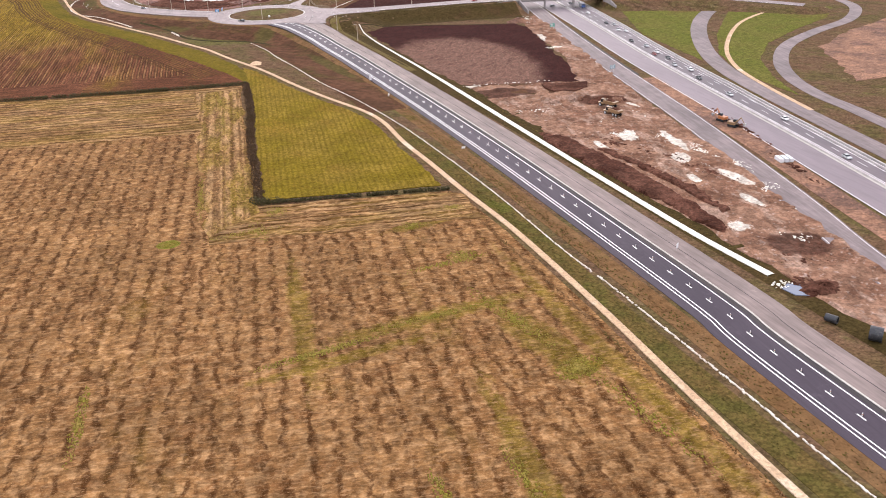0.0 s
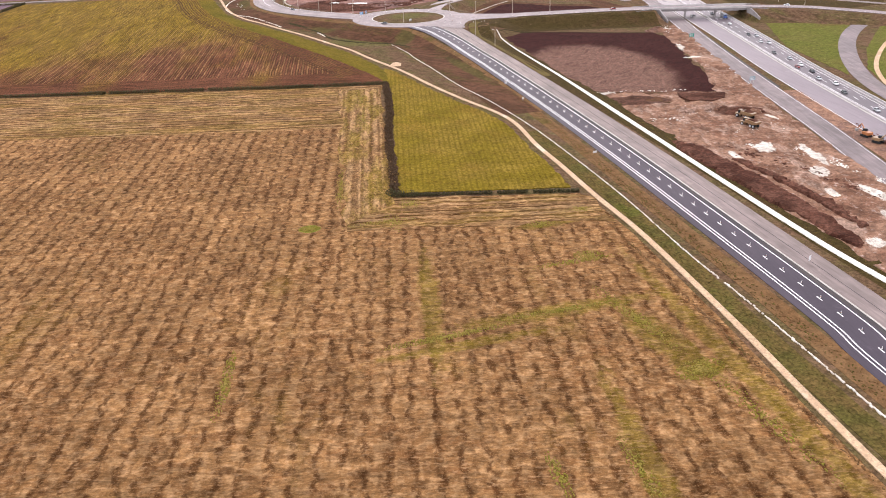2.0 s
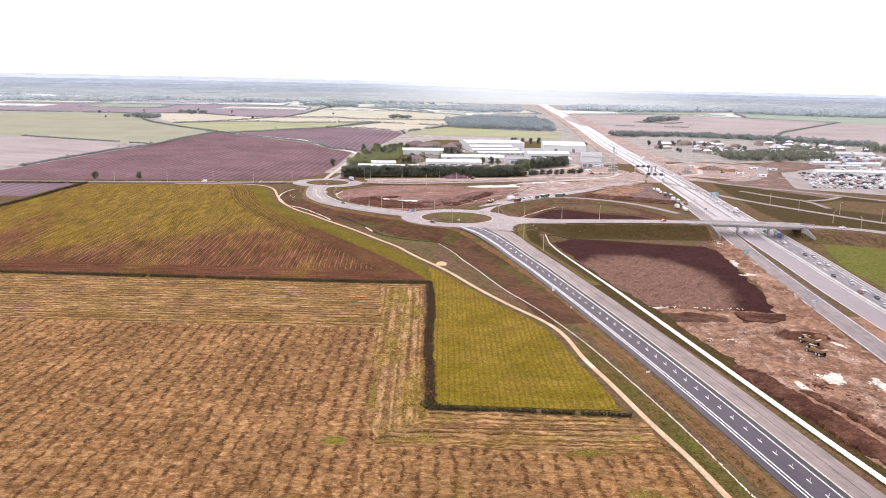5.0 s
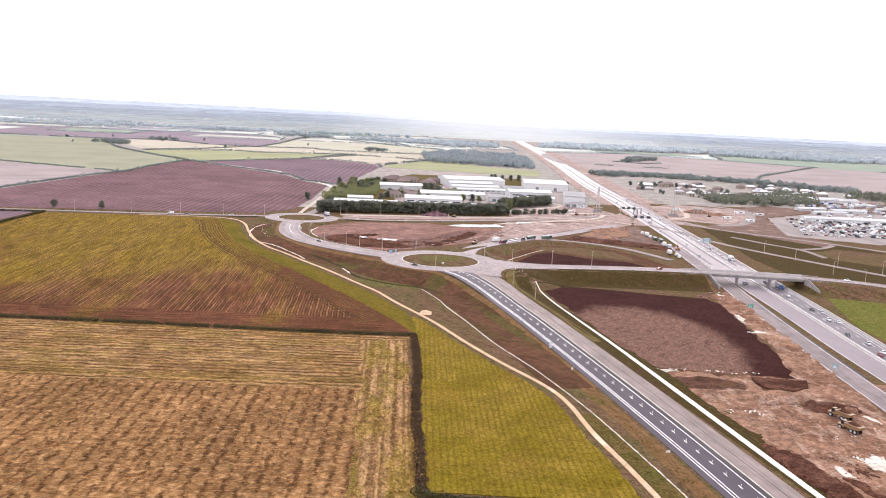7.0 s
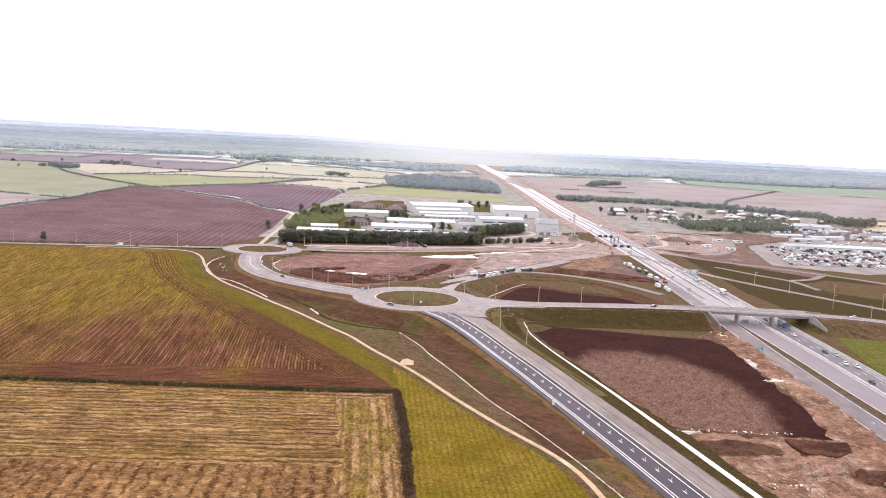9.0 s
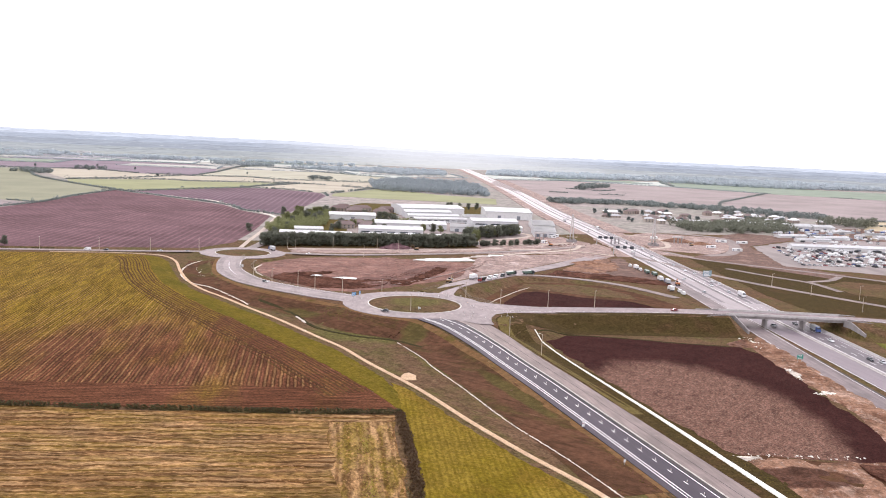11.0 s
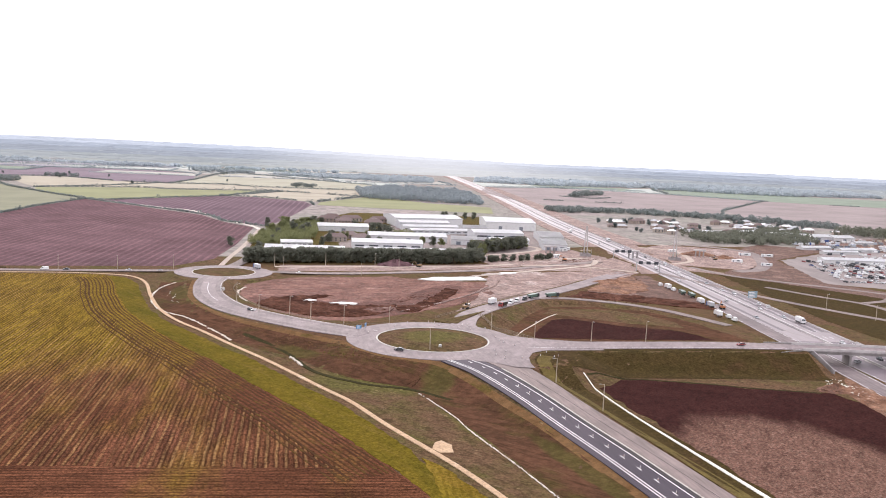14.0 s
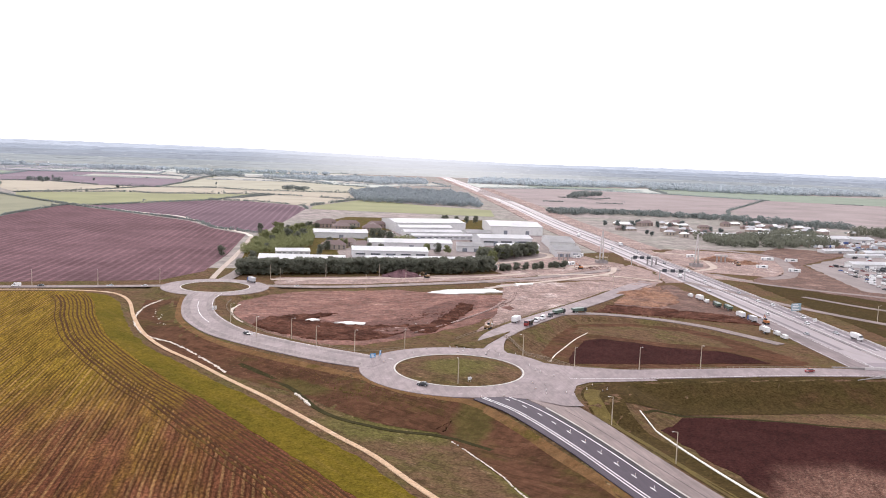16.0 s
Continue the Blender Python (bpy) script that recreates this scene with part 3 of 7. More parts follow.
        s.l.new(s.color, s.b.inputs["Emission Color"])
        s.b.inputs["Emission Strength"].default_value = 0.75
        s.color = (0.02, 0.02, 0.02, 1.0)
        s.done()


make_materials()


# ---- building blocks ----
from mathutils.geometry import delaunay_2d_cdt


def link(name, verts, faces, mat, parent=None, smooth=False):
    me = bpy.data.meshes.new(name)
    me.from_pydata([tuple(v) for v in verts], [], [tuple(f) for f in faces])
    me.validate()
    me.materials.append(MATS[mat])
    if smooth:
        me.polygons.foreach_set("use_smooth", [True] * len(me.polygons))
    ob = new(name, me)
    if parent:
        ob.parent = parent
    return ob


def part(name, bm, mat, parent=None, label="", turn_out=True):
    me = bpy.data.meshes.new(name)
    if turn_out:
        bmesh.ops.recalc_face_normals(bm, faces=bm.faces)
    bm.to_mesh(me)
    bm.free()
    me.materials.append(MATS[mat])
    ob = new(name, me)
    if parent:
        ob.parent = parent
    return tagged(ob, label)


def share(name, me, parent, m):
    ob = new(name, me)
    ob.parent = parent
    ob.matrix_local = m
    return ob


def base(name, m, label, category, group="", kind=""):
    ob = new(name)
    ob.matrix_world = m
    ob.empty_display_size = 0.5
    return tagged(ob, label, category, group, kind)


def box(bm, x0, y0, z0, x1, y1, z1, bevel=0.0):
    r = bmesh.ops.create_cube(bm, size=1.0)
    for v in r["verts"]:
        v.co = Vector((x0 + (v.co.x + 0.5) * (x1 - x0), y0 + (v.co.y + 0.5) * (y1 - y0), z0 + (v.co.z + 0.5) * (z1 - z0)))
    if bevel:
        es = list({e for v in r["verts"] for e in v.link_edges})
        bmesh.ops.bevel(bm, geom=es, offset=bevel, segments=2, affect="EDGES", profile=0.6)
    return bm


def tube(bm, a, b, r0, r1=None, n=8):
    a, b = Vector(a), Vector(b)
    r = bmesh.ops.create_cone(bm, cap_ends=True, segments=n, radius1=r0, radius2=r0 if r1 is None else r1, depth=(b - a).length)
    bmesh.ops.transform(bm, matrix=Matrix.Translation((a + b) / 2) @ (b - a).to_track_quat("Z", "Y").to_matrix().to_4x4(), verts=r["verts"])
    return bm


def smooth_line(pts, step=5.0):
    """Points about step apart on a gentle curve through pts."""
    p = [np.array((*q, 0.0)[:3], float) for q in pts]
    p = [2 * p[0] - p[1]] + p + [2 * p[-1] - p[-2]]
    out = []
    for a, b, c, e in zip(p, p[1:], p[2:], p[3:]):
        n = max(1, int(np.linalg.norm((c - b)[:2]) / step))
        for k in range(n):
            u = k / n
            out.append(0.5 * (2 * b + (c - a) * u + (2 * a - 5 * b + 4 * c - e) * u * u + (3 * b - a - 3 * c + e) * u**3))
    out.append(p[-2])
    return np.array(out)


def sides(line, left, right):
    """The two edges of a band along a line; offsets to the right are positive."""
    d = np.gradient(line[:, :2], axis=0)
    d /= np.linalg.norm(d, axis=1)[:, None]
    n = np.stack([d[:, 1], -d[:, 0]], 1)
    a, b = line.copy(), line.copy()
    a[:, :2] += n * np.asarray(left).reshape(-1, 1)
    b[:, :2] += n * np.asarray(right).reshape(-1, 1)
    return a, b


def band(name, pts, left, right, mat, lift=0.1, thick=0.35, step=5.0, parent=None, raw=None, kind="structure", label="", category=""):
    """A laid strip with thickness: a carriageway, a track, a painted line."""
    line = smooth_line(pts, step) if raw is None else raw
    a, b = sides(line, left, right)
    n = len(line)
    up, dn = np.array([0, 0, lift]), np.array([0, 0, lift - thick])
    verts = np.concatenate([a + up, b + up, b + dn, a + dn])
    faces = []
    for i in range(n - 1):
        for k in range(3):
            q = ((3, 0), (0, 1), (1, 2))[k]
            faces.append((q[0] * n + i, q[0] * n + i + 1, q[1] * n + i + 1, q[1] * n + i))
    faces = [f[::-1] for f in faces]
    faces += [(0, n, 2 * n, 3 * n), (n - 1, 4 * n - 1, 3 * n - 1, 2 * n - 1)]
    ob = link(name, verts, faces, mat, parent)
    return tagged(ob, label, category, kind=kind if not parent else "")


def draped(name, pts, left, right, mat, lift, thick=0.5, label="", category=""):
    """A strip that follows the lie of the land."""
    line = smooth_line(pts, 4.0)
    a, b = sides(line, left, right)
    n = len(line)
    for e in (line, a, b):
        e[:, 2] = [ground_height(p[0], p[1]) + lift for p in e]
    line[:, 2] = np.maximum(line[:, 2], 0.5 * (a[:, 2] + b[:, 2]))
    low = [e - np.array([0, 0, thick]) for e in (a, b)]
    verts = np.concatenate([low[0], a, line, b, low[1]])
    faces = [(k * n + i, k * n + i + 1, (k + 1) * n + i + 1, (k + 1) * n + i)[::-1] for k in range(4) for i in range(n - 1)]
    return tagged(link(name, verts, faces, mat), label, category, kind="structure")


def patch(name, pts, mat, lift=0.05, label="", kind="structure", ragged=0.0, seed=0, category=""):
    """A piece of land with its own surface, lying on the ground. ragged: how far its border wanders, in metres."""
    rng = random.Random(seed)
    out = []
    for (x0, y0), (x1, y1) in zip(pts, pts[1:] + pts[:1]):
        n = max(1, int(math.hypot(x1 - x0, y1 - y0) / max(3.0, 2.2 * ragged))) if ragged else 1
        for k in range(n):
            u = k / n
            j = ragged * 0.5
            out.append((x0 + (x1 - x0) * u + rng.uniform(-j, j), y0 + (y1 - y0) * u + rng.uniform(-j, j)))
    ring = list(range(len(out)))
    flat, _, tris, *_ = delaunay_2d_cdt([Vector(p) for p in out], [], [ring], 1, 1e-4)
    bm = bmesh.new()
    top = [bm.verts.new((p.x, p.y, lift)) for p in flat]
    for t in tris:
        f = bm.faces.new([top[i] for i in t])
        f.normal_update()
        if f.normal.z < 0:
            f.normal_flip()
    for e in [e for e in bm.edges if len(e.link_faces) == 1]:
        lo = [bm.verts.new((v.co.x, v.co.y, -0.3)) for v in e.verts]
        bm.faces.new((e.verts[0], e.verts[1], lo[1], lo[0]))
    return tagged(part(name, bm, mat, turn_out=False), label, category, kind=kind)


def lumpy(name, pts, mat, step, lump, size, lift=0.1, label="", seed=0, category="earthworks"):
    """Churned land: a close mesh inside the outline, heaved by noise of that size and height."""
    rng = random.Random(seed)
    out = []
    for (x0, y0), (x1, y1) in zip(pts, pts[1:] + pts[:1]):
        n = max(1, int(math.hypot(x1 - x0, y1 - y0) / (2.5 * step)))
        out += [(x0 + (x1 - x0) * k / n + rng.uniform(-step, step) * 0.6, y0 + (y1 - y0) * k / n + rng.uniform(-step, step) * 0.6) for k in range(n)]
    spots = [Vector(p) for p in out]
    xs, ys = [p[0] for p in out], [p[1] for p in out]
    spots += [Vector((x + rng.uniform(-0.3, 0.3) * step, y + rng.uniform(-0.3, 0.3) * step)) for x in np.arange(min(xs), max(xs), step) for y in np.arange(min(ys), max(ys), step)]
    flat, _, tris, *_ = delaunay_2d_cdt(spots, [], [list(range(len(out)))], 1, 1e-4)
    verts = []
    for p in flat:
        h = 0.6 * noise.noise(Vector((p.x / size, p.y / size, seed))) + 0.4 * noise.noise(Vector((p.x * 2.6 / size, p.y * 2.6 / size, seed + 7)))
        verts.append((p.x, p.y, lift + lump * max(-0.1, h + 0.25) if len(verts) >= len(out) else 0.03))
    faces = [t if (flat[t[1]] - flat[t[0]]).cross(flat[t[2]] - flat[t[0]]) > 0 else t[::-1] for t in tris]
    return tagged(link(name, verts, faces, mat), label, category, kind="structure")


def leaves(rng, centres, radii, count, size, flat=0.0):
    """Small leaf clumps, folded quads, in ellipsoids round centres. Returns verts and faces."""
    pick = rng.integers(0, len(centres), count)
    v = rng.normal(size=(count, 3))
    v /= np.linalg.norm(v, axis=1)[:, None]
    c = np.asarray(centres)[pick] + v * np.asarray(radii)[pick] * (rng.uniform(0.45, 1.0, (count, 1)) ** 0.5)
    a = rng.normal(size=(count, 3))
    a /= np.linalg.norm(a, axis=1)[:, None]
    b = np.cross(a, v + 0.3 * rng.normal(size=(count, 3)))
    b /= np.linalg.norm(b, axis=1)[:, None] + 1e-6
    s = size * rng.uniform(0.6, 1.3, (count, 1))
    quad = np.stack([c - a * s, c - b * s * 0.8, c + a * s, c + b * s * 0.8], 1).reshape(-1, 3)
    return quad, np.arange(count * 4).reshape(-1, 4)


# ---- the lie of the land ----
MAIN = [(132, -260, 0), (132, 100, 0), (134.5, 165, 0), (135, 235, 0), (134.9, 300, 0), (133.6, 370, 0), (131.2, 424, 0.5), (128.6, 460, 1.3), (126, 488, 2.3), (122.7, 516, 3.3), (119.6, 545, 4.5), (116.6, 568, 5.3), (113, 586, 5.8), (107, 601, 6)]
RING = (105, 638.5)
RING_TWO = (16, 886)
OVER = [(146, 624, 6), (170, 620, 6.1), (205, 616, 6.5), (240, 611.5, 7), (282, 604, 7.2), (318, 595, 7.2), (352, 585, 7.2), (380, 572, 7), (400, 557, 6.2), (425, 535, 5), (455, 500, 3.5)]
NORTHWEST = [(76, 652, 6), (60.5, 668, 5.6), (48, 684, 5), (34, 705, 4.2), (17, 735, 3.4), (7, 771, 2.7), (4, 804, 2.1), (5.5, 838, 1.7), (10, 862, 1.4)]
NORTHEAST = [(128, 668, 6), (140, 697, 5.5), (158, 722, 4.7), (190, 757, 3.4), (218, 785, 2.4), (262, 828, 1.3), (306, 874, 0.5), (340, 905, 0.2)]
OVAL = [(150, 706, 5.2), (172, 735, 4), (202, 765, 3), (226, 772, 2.2), (246, 766, 1.7), (266, 753, 1.2), (281, 735, 0.8), (291, 712, 0.4), (298, 690, 0.2)]
MOTORWAY = [(190, -40), (212, 80), (226, 150), (239, 211), (252, 274), (266, 349), (281, 426), (300, 510), (317, 590), (332, 660), (350, 740), (381, 880), (432, 1130), (489, 1420), (592, 1880), (744, 2600), (942, 3600), (1180, 4800)]
GAP = (281.0, 344.0)


LINES = {}


def heights(x, y):
    h = np.zeros_like(x)

    def raise_to(pts, half, fall=2.3, lo=None, hi=None):
        key = tuple(pts[0]) + (half,)
        if key not in LINES:
            LINES[key] = smooth_line(pts, 8.0)
        line = LINES[key]
        near, top = np.full(x.shape, 1e9), np.zeros(x.shape)
        for (x0, y0, z0), (x1, y1, z1) in zip(line, line[1:]):
            if lo is not None and not (x1 <= lo or x0 >= hi):
                continue
            dx, dy = x1 - x0, y1 - y0
            u = np.clip(((x - x0) * dx + (y - y0) * dy) / (dx * dx + dy * dy), 0, 1)
            far = np.hypot(x - x0 - u * dx, y - y0 - u * dy)
            closer = far < near
            near, top = np.where(closer, far, near), np.where(closer, z0 + u * (z1 - z0), top)
        rise = top - np.maximum(0, near - half) / fall - 0.2
        if lo is not None:
            rise = np.where((x > lo + 0.5) & (x < hi - 0.5), 0, rise)
        np.maximum(h, rise, out=h)

    raise_to([(x + 4, y, z) for x, y, z in MAIN[4:]], 13, 2.6)
    raise_to(OVER, 11, 2.6, *GAP)
    raise_to(NORTHWEST, 14, 3.2)
    raise_to(NORTHEAST, 9)
    raise_to(OVAL, 8)
    for (cx, cy), r, z in ((RING, 43, 6), (RING_TWO, 38, 1.3), ((140, 610), 24, 6)):
        np.maximum(h, z - 0.12 - np.maximum(0, np.hypot(x - cx, y - cy) - r) / 3.4, out=h)
    return h


def ground_height(x, y):
    i, j = (x + 150) / 2.6, (y - 330) / 2.6
    if not (0 <= i < GRID.shape[1] - 1 and 0 <= j < GRID.shape[0] - 1):
        return 0.0
    a, b = int(i), int(j)
    u, v = i - a, j - b
    return float(GRID[b, a] * (1 - u) * (1 - v) + GRID[b, a + 1] * u * (1 - v) + GRID[b + 1, a] * (1 - u) * v + GRID[b + 1, a + 1] * u * v)


GX, GY = np.arange(-150, 521, 2.6), np.arange(330, 971, 2.6)
GRID = heights(*np.meshgrid(GX, GY))


def build_ground():
    xs = np.concatenate([[-5200, -2500, -1000, -400], GX, [800, 1500, 3000, 5200]])
    ys = np.concatenate([[-1500, -500, 100], GY, [1200, 1800, 3000, 4980]])
    gx, gy = np.meshgrid(xs, ys)
    gz = heights(gx.ravel(), gy.ravel())
    rng = np.random.default_rng(5)
    gz += np.where(gz > 0.05, rng.normal(0, 0.05, gz.shape), 0)
    nx, ny = len(xs), len(ys)
    idx = np.arange(nx * ny).reshape(ny, nx)
    faces = np.stack([idx[:-1, :-1], idx[:-1, 1:], idx[1:, 1:], idx[1:, :-1]], -1).reshape(-1, 4)
    ob = link("ground", np.stack([gx.ravel(), gy.ravel(), gz], 1), faces.tolist(), "verge", smooth=True)
    tagged(ob, "rough brown-green grass verges and earth banks", "ground", kind="structure")


build_ground()

# ---- fields ----
TRACK = [(103, -120), (103.5, -60), (104, 0), (104, 50), (104, 95), (105, 130), (107, 175), (108, 230), (106.5, 266), (106, 300), (105, 330), (106, 362), (103, 384), (93, 416), (84, 450), (75, 490), (62, 532), (54, 562), (46, 582), (38, 603), (27, 631), (14, 660), (1, 691), (-12, 719), (-22, 752), (-29, 796), (-34, 842), (-42, 868), (-55, 880), (-86, 888), (-130, 890)]
patch("field_stubble", [(-900, -400), (101, -400), (101.5, 95), (102.5, 130), (104.5, 175), (105.5, 230), (104, 264), (102, 270), (38, 283), (46, 366), (57, 452), (61, 459), (22, 464), (-68, 481), (-159, 498), (-400, 545), (-900, 640)], "stubble", 0.06, "harvested tan stubble field with combed rows", category="field")
patch("field_stubble_headland", [(56, 452), (61, 458), (22, 464), (-68, 481), (-159, 498), (-400, 545), (-900, 640), (-900, 555), (-400, 462), (-159, 415), (-68, 397), (10, 383), (34, 378), (30, 330), (22, 268), (34, 265), (40, 300)], "stubble_headland", 0.12, "paler stubble headland with crosswise rows", ragged=4, seed=3, category="field")
patch("field_stubble_side", [(18, 262), (36, 276), (39, 290), (46, 366), (56.5, 452), (36, 455), (30, 400), (24, 330)], "stubble_side", 0.17, "stubble strip with rows along the brown hedge", ragged=4, seed=5, category="field")
patch("field_stubble_turning_strip", [(20, 272), (18, 258), (60, 250), (103, 242), (105, 262), (102, 269), (70, 276), (38, 283)], "stubble_headland", 0.14, "stubble turning strip along the clipped hedge", ragged=4, seed=4, category="field")
patch("field_crop", [(39.6, 288), (101, 276), (102, 300), (101, 332), (102, 362), (99, 381), (89, 414), (80, 449), (71, 488), (66, 500), (64.5, 480), (63, 462), (61.5, 445), (56.5, 403), (49.5, 362), (44, 315)], "young_crop", 0.25, "yellow-green young crop in a wedge-shaped field", ragged=1.2, seed=6, category="field")
MARGIN = [(62, 465), (60, 475), (56, 490), (51, 505), (43, 530), (35, 552), (26, 575), (17, 598), (5, 630), (-8, 660), (-22, 697), (-38, 747), (-48, 800), (-54, 848), (-60, 871)]
INNER = [(38, 497), (24, 539), (5, 590), (-11, 636), (-37, 700), (-57, 768), (-71, 853), (-74, 871)]
patch("field_margin", [(63, 460), (66, 480), (64, 508), (58, 530), (50, 559), (42, 578), (34, 599), (23, 628), (10, 656), (-4, 688), (-17, 716), (-27, 750), (-34, 796), (-39, 840), (-47, 864), (-58, 875)] + MARGIN[::-1], "grass_strip", 0.16, "yellow-olive grass margin beside the drilled field", ragged=1.0, seed=7, category="field")
patch("field_drilled", MARGIN + [(-62, 880), (-130, 886), (-212, 886), (-222, 830), (-236, 762), (-290, 525), (-159, 502), (-68, 485), (22, 468)], "drilled_soil", 0.08, "brown drilled field striped with green shoots", ragged=1.0, seed=8, category="field")
patch("field_drilled_edge", MARGIN + INNER[::-1] + [(44, 468)], "drilled_edge", 0.12, "brown turned headland along the curved margin", ragged=2.0, seed=9, category="field")
patch("field_drilled_headland", [(60, 466), (57, 484), (40, 496), (22, 498), (-68, 514), (-159, 531), (-280, 556), (-288, 527), (-159, 502), (-68, 485), (22, 468)], "drilled_headland", 0.145, "brown turned headland along the hedge", ragged=2.0, seed=19, category="field")
patch("field_violet_west", [(-222, 884), (-240, 800), (-420, 830), (-420, 905), (-225, 905)], "ploughed_dark", 0.1, "dark ploughed plot behind a hedge", category="field")
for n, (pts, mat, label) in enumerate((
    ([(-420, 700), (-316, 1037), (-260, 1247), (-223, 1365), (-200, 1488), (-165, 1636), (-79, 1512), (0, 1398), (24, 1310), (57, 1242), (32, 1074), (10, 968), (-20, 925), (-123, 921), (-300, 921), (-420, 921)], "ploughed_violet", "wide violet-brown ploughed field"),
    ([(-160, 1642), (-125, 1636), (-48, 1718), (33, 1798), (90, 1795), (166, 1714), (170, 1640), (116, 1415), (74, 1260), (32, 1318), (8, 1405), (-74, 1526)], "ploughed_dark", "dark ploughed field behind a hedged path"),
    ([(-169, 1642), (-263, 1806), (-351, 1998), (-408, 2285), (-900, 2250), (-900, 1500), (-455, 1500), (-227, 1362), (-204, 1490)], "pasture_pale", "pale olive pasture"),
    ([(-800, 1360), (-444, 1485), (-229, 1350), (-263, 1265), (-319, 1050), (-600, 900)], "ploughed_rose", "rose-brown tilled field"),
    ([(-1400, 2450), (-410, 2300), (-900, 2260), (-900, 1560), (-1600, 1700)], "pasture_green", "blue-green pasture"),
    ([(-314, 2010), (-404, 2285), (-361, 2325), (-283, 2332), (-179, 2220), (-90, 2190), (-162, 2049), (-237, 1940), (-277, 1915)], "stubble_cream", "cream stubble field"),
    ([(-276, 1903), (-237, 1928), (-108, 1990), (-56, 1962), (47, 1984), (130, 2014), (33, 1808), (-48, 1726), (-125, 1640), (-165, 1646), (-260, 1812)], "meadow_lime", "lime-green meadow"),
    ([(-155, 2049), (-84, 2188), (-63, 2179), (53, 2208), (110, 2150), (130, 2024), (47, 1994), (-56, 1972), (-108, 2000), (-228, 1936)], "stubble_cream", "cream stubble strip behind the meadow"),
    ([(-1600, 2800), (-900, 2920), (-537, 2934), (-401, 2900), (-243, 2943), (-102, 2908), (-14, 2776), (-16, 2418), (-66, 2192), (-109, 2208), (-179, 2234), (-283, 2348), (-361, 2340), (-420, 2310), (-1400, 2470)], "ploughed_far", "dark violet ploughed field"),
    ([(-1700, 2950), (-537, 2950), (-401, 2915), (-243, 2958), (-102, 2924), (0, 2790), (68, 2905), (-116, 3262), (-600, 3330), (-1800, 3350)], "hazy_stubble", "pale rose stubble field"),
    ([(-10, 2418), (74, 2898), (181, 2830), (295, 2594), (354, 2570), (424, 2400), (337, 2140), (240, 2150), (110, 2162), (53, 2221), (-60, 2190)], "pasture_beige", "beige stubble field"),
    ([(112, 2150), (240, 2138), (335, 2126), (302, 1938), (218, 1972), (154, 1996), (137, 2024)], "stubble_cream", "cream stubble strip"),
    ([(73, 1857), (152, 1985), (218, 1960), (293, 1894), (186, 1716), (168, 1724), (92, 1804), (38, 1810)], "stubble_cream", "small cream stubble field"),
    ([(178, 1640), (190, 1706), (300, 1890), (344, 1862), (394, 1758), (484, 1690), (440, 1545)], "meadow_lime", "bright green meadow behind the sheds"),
    ([(-560, 3340), (-116, 3275), (72, 2915), (181, 2845), (300, 2605), (430, 2420), (560, 2600), (620, 3300), (-300, 3500)], "hazy_pasture", "hazy grey-green pasture"),
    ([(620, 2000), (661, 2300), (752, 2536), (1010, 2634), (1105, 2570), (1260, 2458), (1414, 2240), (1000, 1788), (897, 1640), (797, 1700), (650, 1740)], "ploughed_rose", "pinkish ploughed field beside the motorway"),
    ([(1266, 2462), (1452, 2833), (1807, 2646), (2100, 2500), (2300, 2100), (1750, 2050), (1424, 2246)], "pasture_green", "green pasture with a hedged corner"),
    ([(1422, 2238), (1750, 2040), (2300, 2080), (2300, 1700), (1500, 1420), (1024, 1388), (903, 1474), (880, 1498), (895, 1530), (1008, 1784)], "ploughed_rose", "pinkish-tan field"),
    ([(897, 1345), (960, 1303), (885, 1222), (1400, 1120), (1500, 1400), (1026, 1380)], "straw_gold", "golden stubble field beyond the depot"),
    ([(760, 2560), (1010, 2650), (1260, 2475), (1440, 2840), (1186, 2745), (900, 2860), (820, 2900)], "hazy_pasture", "hazy pasture beyond the motorway"),
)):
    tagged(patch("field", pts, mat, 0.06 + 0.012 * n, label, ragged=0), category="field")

patch("field_far_plain", [(-5000, 985), (-420, 985), (-20, 985), (60, 985), (300, 1060), (470, 1130), (640, 1120), (960, 1000), (5000, 900), (5000, 4950), (-5000, 4950)], "far_land", 0.03, "patchwork plain beyond the junction, paled for distance haze", category="field")

# strips beside the new road
band("verge_dark_strip", [(110, -200), (110.5, 95), (110.5, 170), (112.5, 230), (111, 300), (110, 350)], -3.6, 3.2, "rough_grass", 0.1, label="dark green sown strip beside the track", category="verge")
band("verge_dry_strip", [(121, -200), (121, 95), (121.5, 170), (121.5, 260), (121, 330), (119, 400)], -3.0, 3.2, "dry_margin", 0.08, label="dry brown verge strip beside the road", category="verge")
patch("field_topsoil", [(160, 582.5), (185, 580), (214, 568.5), (223, 563.5), (257, 551), (258, 530), (252, 505), (237, 451), (228, 395), (220, 389), (162, 406), (159.3, 448), (158.6, 513), (158.4, 560)], "topsoil", 0.1, "dark spread topsoil plot below the bank", ragged=2.5, seed=11, category="field")
patch("field_olive_strip", [(165, 405), (217, 389), (226, 372), (200, 362), (168, 372)], "bank_soil", 0.2, "olive weedy strip", ragged=4, seed=13, category="verge")
lumpy("field_earthworks", [(163, 404), (217, 389), (236, 436), (252, 508), (262, 548), (282, 574), (276, 540), (250, 430), (226, 332), (208, 246), (195, 190), (176, 110), (140, -60), (120, -200), (158, -200), (162, 100), (162, 250), (162, 330)], "earthworks", 2.4, 1.1, 9.0, 0.14, "tan and pink churned earthworks with chalk lumps", 1)
